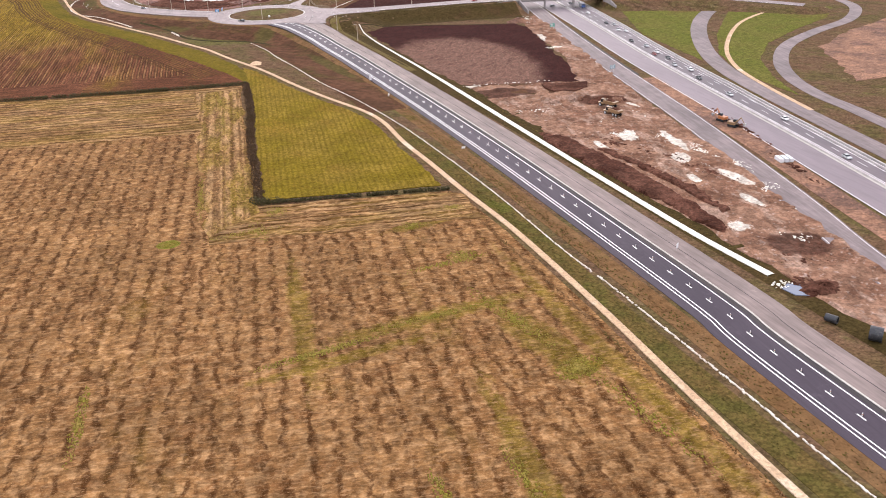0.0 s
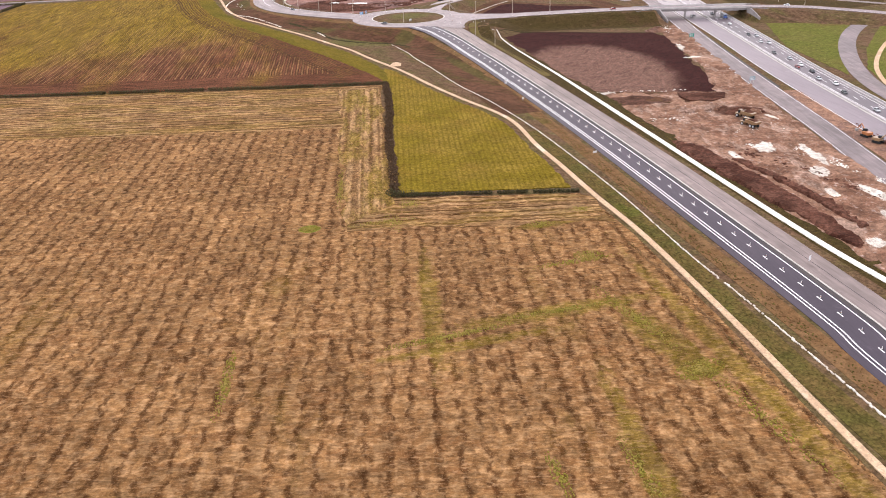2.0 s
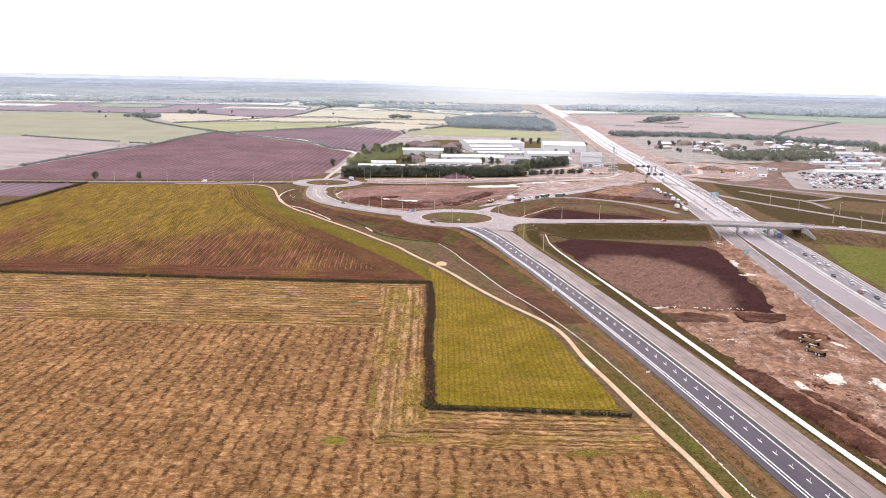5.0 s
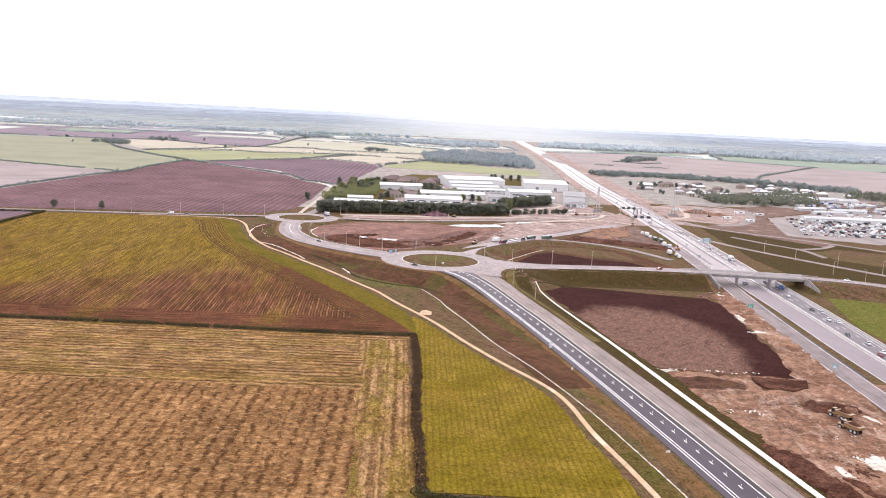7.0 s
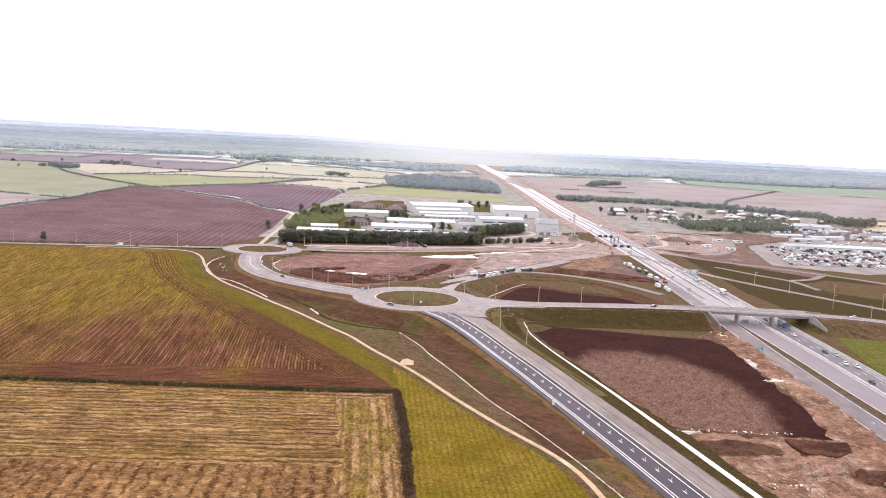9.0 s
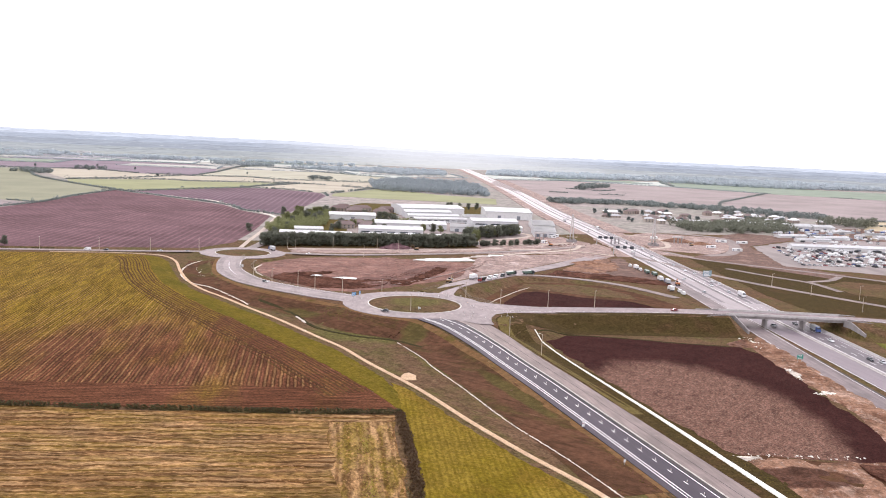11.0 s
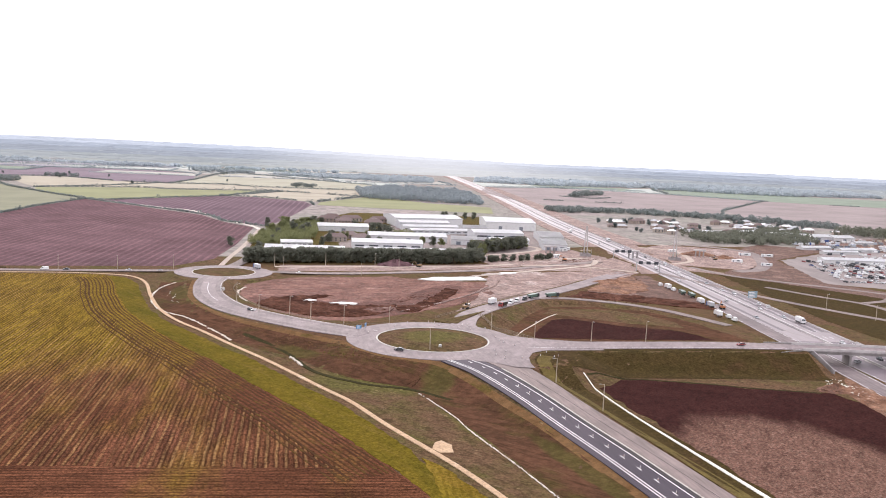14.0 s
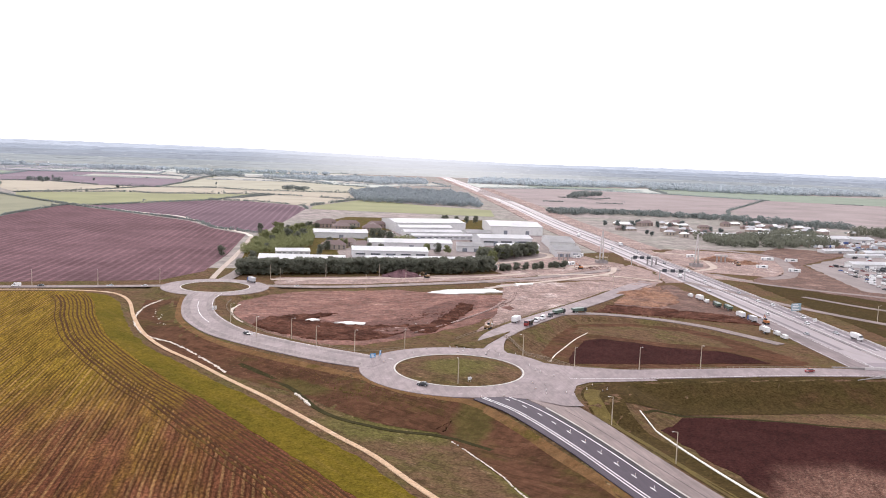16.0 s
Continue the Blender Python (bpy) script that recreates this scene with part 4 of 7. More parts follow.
lumpy("field_mud_strip", [(159, 318), (164, 312), (168, 305), (168.5, 284), (171, 270), (171.5, 250), (171, 232), (170, 215), (169, 203), (164, 200), (161, 235), (159, 268), (158.5, 300)], "dark_mud", 1.6, 0.6, 4.0, 0.95, "dark strip of turned mud beside the chalk trench", 2)
lumpy("field_mud_ridge", [(171, 288), (175, 286), (178, 262), (180, 238), (178, 215), (174, 214), (175, 240), (173, 264)], "dark_mud", 1.6, 1.2, 3.0, 0.75, "ridge of turned brown mud on the earthworks", 3)
lumpy("field_spoil_ridge", [(180, 365), (199, 366), (207, 356), (219, 350), (216, 344), (205, 348), (197, 356), (181, 356)], "earthworks", 1.4, 2.6, 4.0, 0.6, "low ridge of brown spoil across the earthworks", 4)
patch("field_red_soil", [(196, 392), (219, 384), (214, 374), (206, 371), (196, 376)], "dark_mud", 0.95, "red-brown soil at the end of the weedy strip", ragged=3, seed=15, category="earthworks")
edge = smooth_line([(x, y, 0) for x, y in MARGIN[2:]], 4.0)
drift = 0.18 * np.sin(np.arange(len(edge)) * 0.55)
for o, w in ((-1.6, 0.35), (-3.4, 0.3), (-5.0, 0.4), (-7.4, 0.3), (-9.2, 0.45), (-11.4, 0.3), (-13.4, 0.3), (-15.6, 0.5), (-17.6, 0.5), (-20.4, 0.3)):
    band("wheel_track", None, o - w + drift, o + w + drift, "wheel_track", 0.17, 0.3, raw=edge, label="dark curved wheel track on the headland", category="wheel track")

def bank(name, pts, offsets, mat, lift, label):
    """A sloping side of an embankment: strips at those offsets from a line, laid on the ground."""
    line = smooth_line([(x, y, 0) for x, y in pts], 3.0)
    rows = []
    for o in offsets:
        e = sides(line, o, o)[0]
        e[:, 2] = [ground_height(p[0], p[1]) + lift for p in e]
        rows.append(e)
    n = len(line)
    faces = [(k * n + i, (k + 1) * n + i, (k + 1) * n + i + 1, k * n + i + 1) for k in range(len(rows) - 1) for i in range(n - 1)]
    return tagged(link(name, np.concatenate(rows), [f[::-1] for f in faces], mat, smooth=True), label, "verge", kind="structure")


WEST_EDGE = [(-3.5, 846), (-5.4, 803), (-4.6, 771), (3.5, 735), (15.6, 707), (33, 678), (46, 660), (57, 646), (64, 632), (69, 620), (77, 608), (88, 600), (97, 594), (102, 580), (105.5, 562), (108, 544), (113, 515), (117, 480), (122, 430), (125, 380)]
bank("verge_bank_west", WEST_EDGE, (1.0, 4, 7, 10, 13, 16, 19, 21.5), "bank_soil", 0.1, "dark red-brown earth bank below the link road")
bank("verge_bank_edge", WEST_EDGE, (-1.5, 0.3, 2.0), "dry_margin", 0.13, "dry straw-coloured grass along the road edge")
EAST_EDGE = [(159, -60), (156, 180), (155, 280), (153, 340), (150, 400), (147, 450), (144, 500), (140, 545), (137.5, 575), (140.5, 594), (146, 604), (153, 609), (166, 608.5), (180, 607.5)]
bank("verge_median", EAST_EDGE, (-1.5, 2, 5, 8, 11, 14), "bank_grass", 0.06, "dark olive grass strip beside a chalk-filled trench")
bank("verge_bright", EAST_EDGE[5:11], (-0.6, 1.5, 3.6, 5.2), "bright_verge", 0.13, "yellow-olive grass strip beside the pale carriageway")
bank("verge_bank_south", [(158, 622), (180, 619), (205, 616), (240, 611.5), (279, 604.6)], (6.0, 9, 12, 15, 18, 21, 24.5, 28, 31, 35), "bank_grass", 0.12, "dark olive grass bank below the overbridge road")
# land inside the junction
lumpy("field_infield", [(22, 800), (28, 835), (46, 862), (81, 874), (134, 876), (169, 862), (200, 850), (190, 800), (150, 758), (116, 735), (80, 712), (54, 722), (33, 753)], "infield_soil", 3.2, 0.7, 9.0, 0.12, "reddish bare soil inside the slip roads", 61)
lumpy("field_infield_churn", [(30, 767), (42, 786), (56, 792), (82, 796), (70, 784), (62, 776), (80, 760), (103, 757), (114, 760), (108, 745), (98, 730), (82, 722), (60, 725), (41, 746)], "dark_mud", 1.8, 1.2, 3.5, 0.55, "dark churned mud in the bare infield", 62)
lumpy("field_infield_ruts", [(114, 758), (124, 757), (148, 795), (161, 822), (170, 816), (161, 796), (137, 757), (119, 735), (110, 742)], "dark_mud", 1.8, 1.2, 3.5, 0.55, "dark rutted mud along the infield edge", 63)
patch("field_infield_silt", [(90, 740), (100, 731), (106, 739), (109, 748), (103, 750), (95, 747)], "infield_soil", 1.0, "pale pink silt dried on the churned mud", ragged=4, seed=60, category="earthworks")
patch("puddle", [(59, 774), (64, 778), (68, 775), (63, 771)], "standing_water", 0.95, "pale puddle in churned mud", ragged=1.2, seed=92, category="puddle")
patch("puddle", [(74, 767), (82, 761), (89, 759), (91, 764), (82, 768)], "standing_water", 0.95, "pale puddle in churned mud", ragged=1.2, seed=93, category="puddle")
patch("settling_pool", [(152, 861), (166, 872), (203, 876), (206, 862), (167, 855)], "standing_water", 0.75, "pale milky settling pool in bare soil", ragged=1.5, seed=64, category="pool")
lumpy("field_northeast_soil", [(200, 850), (218, 900), (271, 905), (317, 914), (352, 905), (330, 880), (262, 818), (215, 775), (185, 745), (160, 735), (140, 730), (175, 790)], "site_soil", 3.0, 0.9, 8.0, 0.14, "tan earthworks beside the link road", 65)
patch("field_oval_grass", [(160, 670), (165, 705), (205, 752), (240, 752), (270, 735), (280, 700), (285, 650), (260, 638), (200, 645)], "bank_soil", 0.1, "brown-olive rough grass inside the slip road loop", ragged=2, seed=67, category="field")
patch("field_oval_bright", [(196, 728), (210, 746), (238, 744), (262, 728), (270, 700), (266, 684), (238, 698), (221, 713), (208, 723)], "verge", 0.15, "yellow-olive grass in the slip road loop", ragged=4, seed=68, category="field")
patch("field_oval_dark", [(167, 666), (177, 687), (195, 710), (206, 715), (219, 703), (236, 688), (256, 678), (263, 665), (265, 653.5), (218, 658), (191, 662)], "topsoil", 0.2, "dark topsoil strip inside the slip road loop", ragged=2, seed=66, category="field")
patch("field_east_clay", [(235, 795), (280, 772), (322, 735), (336, 800), (352, 890), (318, 880), (270, 825)], "churned_brown", 0.13, "brown churned soil beside the motorway", ragged=3, seed=68, category="earthworks")
lumpy("field_orange_clay", [(262, 818), (288, 800), (312, 812), (330, 850), (336, 880), (316, 874), (288, 842)], "orange_clay", 3.0, 1.4, 6.0, 0.3, "orange clay piled beside the motorway", 70)
lumpy("field_east_spoil", [(232, 788), (280, 768), (322, 735), (326, 765), (290, 795), (255, 812)], "dark_mud", 3.0, 1.2, 6.0, 0.25, "dark spoil below the clay", 69)
patch("field_loop_meadow", [(312, 480), (345, 560), (380, 600), (420, 560), (400, 535), (368, 503), (338, 462), (312, 420), (300, 400)], "meadow", 0.1, "bright grass between motorway and slip road", ragged=1, seed=70, category="field")
patch("field_loop_inner", [(350, 455), (380, 490), (412, 525), (442, 535), (480, 500), (448, 470), (405, 448), (362, 422), (330, 390), (308, 352), (296, 320), (300, 365), (318, 410)], "meadow", 0.12, "olive grass inside the looping slip road", ragged=1, seed=71, category="field")
patch("field_loop_clay", [(380, 400), (430, 430), (500, 460), (560, 430), (520, 360), (420, 320), (340, 330)], "orange_clay", 0.1, "bare tan clay beyond the loop", ragged=4, seed=72, category="earthworks")
patch("field_east_soil", [(455, 745), (490, 765), (530, 740), (560, 690), (520, 640), (470, 680), (452, 705)], "verge", 0.15, "brown grassless ground between link roads", ragged=2, seed=83, category="field")
patch("field_east_meadow", [(374, 700), (392, 770), (410, 840), (425, 900), (470, 850), (520, 790), (540, 700), (470, 600), (420, 590), (365, 610)], "bank_grass", 0.1, "green grass east of the motorway", ragged=2, seed=73, category="field")
patch("field_works_north", [(240, 935), (290, 960), (345, 975), (372, 1000), (362, 1065), (345, 1100), (310, 1110), (275, 1085), (250, 1020), (232, 985)], "site_soil", 0.12, "sandy construction ground with haul roads", ragged=4, seed=74, category="earthworks")
patch("field_works_east", [(420, 960), (470, 925), (540, 990), (575, 1080), (500, 1130), (450, 1090)], "site_soil", 0.12, "orange construction ground with spoil heaps", ragged=4, seed=75, category="earthworks")
patch("field_works_mid", [(205, 905), (262, 915), (320, 915), (352, 905), (376, 960), (380, 1005), (352, 985), (307, 958), (257, 934), (215, 920)], "site_soil", 0.13, "tan trafficked ground beside the motorway", ragged=3, seed=84, category="earthworks")
patch("field_works_strip", [(55, 902), (120, 904), (200, 918), (258, 938), (310, 962), (352, 985), (345, 1000), (300, 985), (240, 950), (160, 940), (60, 936)], "site_soil", 0.11, "pinkish bare strip between site roads", ragged=3, seed=85, category="earthworks")
patch("settling_pool", [(209, 888), (240, 893), (243, 899), (228, 899), (226, 884), (222, 892)], "standing_water", 0.9, "narrow milky pool beside the site road", ragged=1, seed=86, category="pool")
patch("field_works_verge", [(352, 900), (376, 958), (392, 1040), (420, 1120), (470, 1130), (450, 1090), (420, 965), (440, 900), (425, 905), (405, 925), (392, 905)], "site_soil", 0.1, "bare trafficked ground on both sides of the motorway", ragged=3, seed=88, category="earthworks")
patch("field_depot_verge", [(425, 900), (455, 925), (488, 940), (560, 1010), (500, 850), (520, 800), (490, 775), (455, 850)], "churned_brown", 0.11, "brown bare ground between depot and motorway", ragged=3, seed=89, category="earthworks")
patch("field_estate", [(30, 950), (60, 1190), (120, 1330), (210, 1500), (430, 1470), (395, 1230), (350, 1080), (300, 1000), (235, 965)], "rough_grass", 0.08, "rough grass and yards of the industrial estate", category="field")
patch("yard", [(120, 990), (250, 1000), (330, 1060), (395, 1230), (400, 1300), (330, 1340), (215, 1300), (190, 1200), (130, 1100)], "asphalt_worn", 0.16, "grey asphalt yards between the sheds", category="yard")
patch("depot_yard", [(495, 850), (560, 1000), (700, 1090), (900, 1060), (900, 900), (700, 830), (560, 800)], "depot_gravel", 0.16, "grey gravel depot yard", ragged=3, seed=77, category="yard")
patch("depot_clutter_ground", [(700, 1050), (900, 1020), (1010, 1100), (1020, 1260), (900, 1250), (690, 1195)], "churned_brown", 0.14, "brown trodden ground of a cluttered storage yard", ragged=4, seed=87, category="yard")
patch("depot_soil", [(440, 900), (480, 860), (560, 1005), (700, 1100), (640, 1150), (580, 1100), (540, 990)], "churned_brown", 0.12, "brown soil round the depot", ragged=3, seed=78, category="earthworks")

# ---- roads ----
main_line = smooth_line(MAIN, 4.5)
flare = np.clip((main_line[:, 1] - 540) / 50, 0, 1)
road = band("road_main", None, -8.5 - 1.6 * flare, 4.6 + 1.6 * flare, "asphalt_new", 0.14, raw=main_line, label="new dark asphalt carriageway with white markings", category="road")
old = main_line[:, 1] < 592
band("road_old", None, 6.2 + 0.4 * flare[old], 15.9 + 3.0 * flare[old], "asphalt_worn", 0.18, raw=main_line[old], label="pale worn carriageway without markings", category="road")
for a, b in ((-5.75, -5.4), (-4.55, -4.2), (3.55, 3.9)):
    band("edge_line", None, a - flare, b - flare, "road_paint", 0.16, 0.02, raw=main_line, parent=road)
reserve = main_line[main_line[:, 1] < 578]
band("central_reserve", None, 4.5, 6.0, "tar_strip", 0.17, 0.3, raw=reserve, label="narrow dark strip between the carriageways", category="verge")
band("kerb", None, 5.9, 6.35, "kerb_stone", 0.34, 0.4, raw=main_line[main_line[:, 1] < 586], parent=road)
band("seam", None, 11.0, 11.22, "tar_strip", 0.192, 0.05, raw=main_line[main_line[:, 1] < 580], label="dark resurfacing seam in the worn carriageway", category="seam")
trench_line = smooth_line([(159, 172, 0), (157.5, 190, 0), (156.5, 211, 0), (156, 263, 0), (156, 339, 0), (156, 440, 0.3), (155, 497, 0.3), (154.5, 540, 0.3), (156.5, 582, 0.3)], 4.0)
TRENCH = [k * np.interp(trench_line[:, 1], [380, 500, 582], [1.15, 0.55, 0.22]) for k in (-1, 1)]
draped("gravel_trench", [(159, 172, 0), (157.5, 190, 0), (156.5, 211, 0), (156, 263, 0), (156, 339, 0), (156, 440, 0.3), (155, 497, 0.3), (154.5, 540, 0.3), (156.5, 582, 0.3)], TRENCH[0], TRENCH[1], "chalk_bright", 0.3, 0.7, label="bright chalk-filled drainage trench", category="trench")
band("farm_track", [(x, y, 0) for x, y in TRACK], -1.0, 1.0, "sandy_track", 0.24, 0.5, label="sandy farm track", category="track")
patch("track_spur", [(71, 508), (73, 514), (76, 515), (78, 510), (77, 504), (73, 504)], "sandy_track", 0.2, "sandy turning spur beside the track", ragged=1, seed=81, category="track")


def broken(name, pts, width, mat, lift, label, category, seed, keep=0.6):
    """A ragged line of stones or chalk with gaps, on the lie of the land."""
    rng = np.random.default_rng(seed)
    line = smooth_line([(x, y, 0) for x, y in pts], 0.9)
    d = np.gradient(line[:, :2], axis=0)
    d /= np.linalg.norm(d, axis=1)[:, None]
    verts, faces = [], []
    for i, p in enumerate(line):
        if noise.noise(Vector((i * 0.13, seed, 0))) + rng.normal(0, 0.15) > keep - 0.35:
            continue
        w, l, o = width * rng.uniform(0.35, 1.1), rng.uniform(0.35, 0.75), rng.normal(0, width * 0.25)
        c = p[:2] + o * np.array((d[i, 1], -d[i, 0]))
        z = (ground_height(c[0], c[1]) if c[1] > 332 else 0) + lift
        k = len(verts)
        for a, e in ((-1, -1), (1, -0.8), (1, 0.9), (-1, 1)):
            q = c + a * l * d[i] + e * w * np.array((d[i, 1], -d[i, 0])) * rng.uniform(0.6, 1.1)
            verts += [(q[0], q[1], z - 0.3), (q[0] * 0.9 + c[0] * 0.1, q[1] * 0.9 + c[1] * 0.1, z + rng.uniform(0.04, 0.14))]
        faces += [(k + 1, k + 3, k + 5, k + 7)] + [(k + 2 * n, k + 2 * ((n + 1) % 4), k + 2 * ((n + 1) % 4) + 1, k + 2 * n + 1) for n in range(4)]
    return tagged(link(name, verts, faces, mat), label, category, kind="structure")


broken("chalk_drain", [(116, 60), (116, 170), (115, 211), (115.5, 260), (114, 310), (111, 361), (105, 408), (98, 446), (93, 490), (88.5, 523), (88, 535), (86.5, 546), (84, 560), (82, 570)], 0.35, "chalk", 0.12, "thin broken chalk-lined drain", "drain", 1, 0.75)
broken("chalk_drain", [(14, 670), (9, 685), (-1.6, 713.6), (-9.3, 730), (-19.5, 744), (-26, 768), (-28, 795), (-24, 825), (-16, 846)], 0.9, "chalk", 0.12, "broken chalk-lined drain below the bank", "drain", 2, 0.75)
broken("chalk_drain", [(42, 618), (40.5, 626), (38.7, 634)], 0.8, "chalk", 0.25, "broken chalk in a ditch", "drain", 3, 0.95)
broken("chalk_drain", [(28.4, 827), (22.8, 809), (23.1, 784), (26, 768)], 0.8, "chalk", 0.3, "chalk-filled drain round the bare infield", "drain", 6, 0.95)
for k, pts in enumerate(([(112, 738), (140, 762), (172, 796), (196, 830)], [(150, 772), (176, 800), (200, 830), (214, 860)])):
    broken("pale_wheel_track", pts, 0.8, "site_soil", 0.75, "pale dusty wheel track on bare soil", "track", 30 + k, 0.7)



def disc(name, centre, r0, r1, z, mat, parent=None, label="", category="", n=72, thick=0.35):
    u = np.linspace(0, 2 * math.pi, n, endpoint=False)
    line = []
    for r, dz in ((r0, 0), (r1, 0), (r1, -thick)):
        line.append(np.stack([centre[0] + r * np.cos(u), centre[1] + r * np.sin(u), np.full(n, z + dz)], 1))
    faces = [(k * n + i, (k + 1) * n + i, (k + 1) * n + (i + 1) % n, k * n + (i + 1) % n) for k in range(2) for i in range(n)]
    return tagged(link(name, np.concatenate(line), faces, mat, parent), label, category, kind="" if parent else "structure")


def toe_ditch():
    draped("ditch", [(157.5, 581, 0), (164, 584, 0), (185, 580.5, 0), (214, 569, 0), (223, 564, 0), (252, 552, 0)], -0.7, 0.7, "ditch_growth", 0.12, 0.6, label="dark ditch at the foot of the bridge bank", category="ditch")
    draped("ditch", [(20, 680, 0), (30, 660, 0), (38.5, 639, 0), (43.7, 614, 0), (50, 600.5, 0), (58, 591.5, 0), (66, 584, 0), (76.6, 578.7, 0), (84, 572, 0), (92, 560, 0)], -1.1, 1.1, "ditch_growth", 0.15, 0.6, label="dark grassy ditch at the foot of the bank", category="ditch")


def dome(name, centre, r, z, rise, mat, label):
    n, m = 64, 8
    verts, faces = [(centre[0], centre[1], z + rise)], []
    for k in range(1, m + 1):
        for i in range(n):
            u = 2 * math.pi * i / n
            verts.append((centre[0] + r * k / m * math.cos(u), centre[1] + r * k / m * math.sin(u), z + rise * (1 - (k / m) ** 2)))
    for i in range(n):
        faces.append((0, 1 + i, 1 + (i + 1) % n))
        for k in range(m - 1):
            a = 1 + k * n
            faces.append((a + i, a + n + i, a + n + (i + 1) % n, a + (i + 1) % n))
    return tagged(link(name, verts, faces, mat, smooth=True), label, "island", kind="structure")


toe_ditch()
ring = disc("road_roundabout", RING, 26.5, 40.5, 6.16, "asphalt_pale", label="grey asphalt roundabout carriageway", category="road")
disc("kerb", RING, 25.9, 26.6, 6.3, "kerb_stone", ring)
dome("roundabout_island", RING, 26.0, 6.1, 1.2, "verge", "grassy roundabout island with a pale kerb")
ring_two = disc("road_roundabout_small", RING_TWO, 22, 34, 1.5, "asphalt_pale", label="grey asphalt roundabout carriageway", category="road")
disc("kerb", RING_TWO, 21.4, 22.1, 1.64, "kerb_stone", ring_two)
dome("roundabout_island", RING_TWO, 21.5, 1.4, 0.8, "verge", "grassy island of the smaller roundabout")
MOUTH = [(101, 600), (112, 597), (120, 592), (127, 584), (134.5, 582), (135.5, 590), (138.5, 600), (143.5, 608.5), (151, 612.5), (166, 611.5), (180, 610.8), (180, 627.5), (161, 635), (152, 639.5), (141, 648.5), (135.4, 661), (136.5, 677), (133, 679)]
link("road_junction_apron", [(x, y, 6.13) for x, y in MOUTH + [(118, 616)]], [(len(MOUTH), i, i + 1) for i in range(len(MOUTH) - 1)], "asphalt_pale")
tagged(bpy.data.objects["road_junction_apron"], "pale grey asphalt junction mouth", "road", kind="structure")
pts = [(116.5, 683), (122, 676.5), (127.5, 674.5), (133.5, 684), (143, 696.5), (155, 713), (149, 707.5), (132, 692)]
zs = [np.interp(y, [662, 672, 700, 716], [6.1, 6.05, 5.7, 5.1]) for x, y in pts]
ob = link("splitter_island", [(x, y, z + 0.27) for (x, y), z in zip(pts, zs)] + [(x, y, z - 0.2) for (x, y), z in zip(pts, zs)], [tuple(range(len(pts)))] + [(i, i + len(pts), (i + 1) % len(pts) + len(pts), (i + 1) % len(pts)) for i in range(len(pts))], "verge")
tagged(ob, "grassy splitter island between two lanes", "road", kind="structure")
over_line = smooth_line(OVER, 5.0)
wide = np.interp(over_line[:, 0], [165, 270, 281], [9.5, 7.6, 5.2])
over = band("road_overbridge", None, -wide, 5.4, "asphalt_pale", 0.15, raw=over_line, label="grey asphalt road climbing to the overbridge", category="road")
band("edge_line", None, 4.7, 4.9, "road_paint", 0.165, 0.02, raw=over_line, parent=over)
nw_line = smooth_line(NORTHWEST, 5.0)
half = np.interp(nw_line[:, 1], [652, 668, 690, 735, 771, 804, 840, 862], [10, 11, 10.4, 9.8, 9.6, 8.6, 8.8, 10])
nw = band("road_northwest", None, -half, half, "asphalt_pale", 0.2, raw=nw_line, label="wide grey asphalt link road curving round the field", category="road")
band("hatched_island", None, 0.2, 0.45, "road_paint", 0.215, 0.02, raw=nw_line[(nw_line[:, 1] > 760) & (nw_line[:, 1] < 835)], parent=nw)
band("edge_line", None, half - 0.5, half - 0.35, "road_paint", 0.215, 0.02, raw=nw_line, parent=nw)
band("worn_lane", None, -7.5, -3.8, "asphalt_grey", 0.206, 0.05, raw=nw_line, parent=nw)
band("worn_lane", None, 5.0, 8.0, "asphalt_grey", 0.206, 0.05, raw=nw_line, parent=nw)
band("road_northeast", NORTHEAST, -6.2, 6.6, "asphalt_pale", 0.2, label="grey asphalt link road towards the works", category="road")
band("road_oval", OVAL, -3.4, 3.4, "asphalt_worn", 0.2, label="pale unsurfaced slip road", category="road")
band("road_west", [(-14, 893, 1.2), (-60, 897, 0.4), (-120, 899, 0.2), (-220, 902, 0.2), (-420, 910, 0.2), (-800, 930, 0.2)], -4, 4, "asphalt_worn", 0.25, label="pale country road along the field edge", category="road")
band("road_east", [(46, 890, 1.2), (97, 889, 0.4), (160, 900, 0.2), (205, 910, 0.2), (257, 928, 0.2), (307, 953, 0.2), (350, 975, 0.2)], -4.5, 4.5, "asphalt_worn", 0.25, label="pale site road past the estate", category="road")
band("road_estate", [(55, 926, 0), (112, 929, 0), (163, 931, 0), (218, 937, 0), (258, 952, 0)], -3, 3, "haul_road", 0.22, label="pale haul road below the tree belt", category="road")
band("haul_track", [(345, 1000, 0), (300, 985, 0), (258, 975, 0), (236, 985, 0), (250, 1010, 0), (285, 1030, 0), (322, 1058, 0), (330, 1085, 0), (310, 1102, 0), (280, 1085, 0), (262, 1060, 0)], -3, 3, "haul_road", 0.3, label="pale looping haul road on bare soil", category="road")
band("haul_track", [(200, 880, 0), (240, 900, 0), (290, 925, 0), (330, 950, 0), (352, 985, 0)], -2.4, 2.4, "haul_road", 0.5, label="pale haul road on bare soil", category="road")
band("haul_track", [(352, 905, 0), (330, 930, 0), (300, 945, 0), (262, 940, 0)], -2.2, 2.2, "haul_road", 0.52, label="pale haul road on bare soil", category="road")
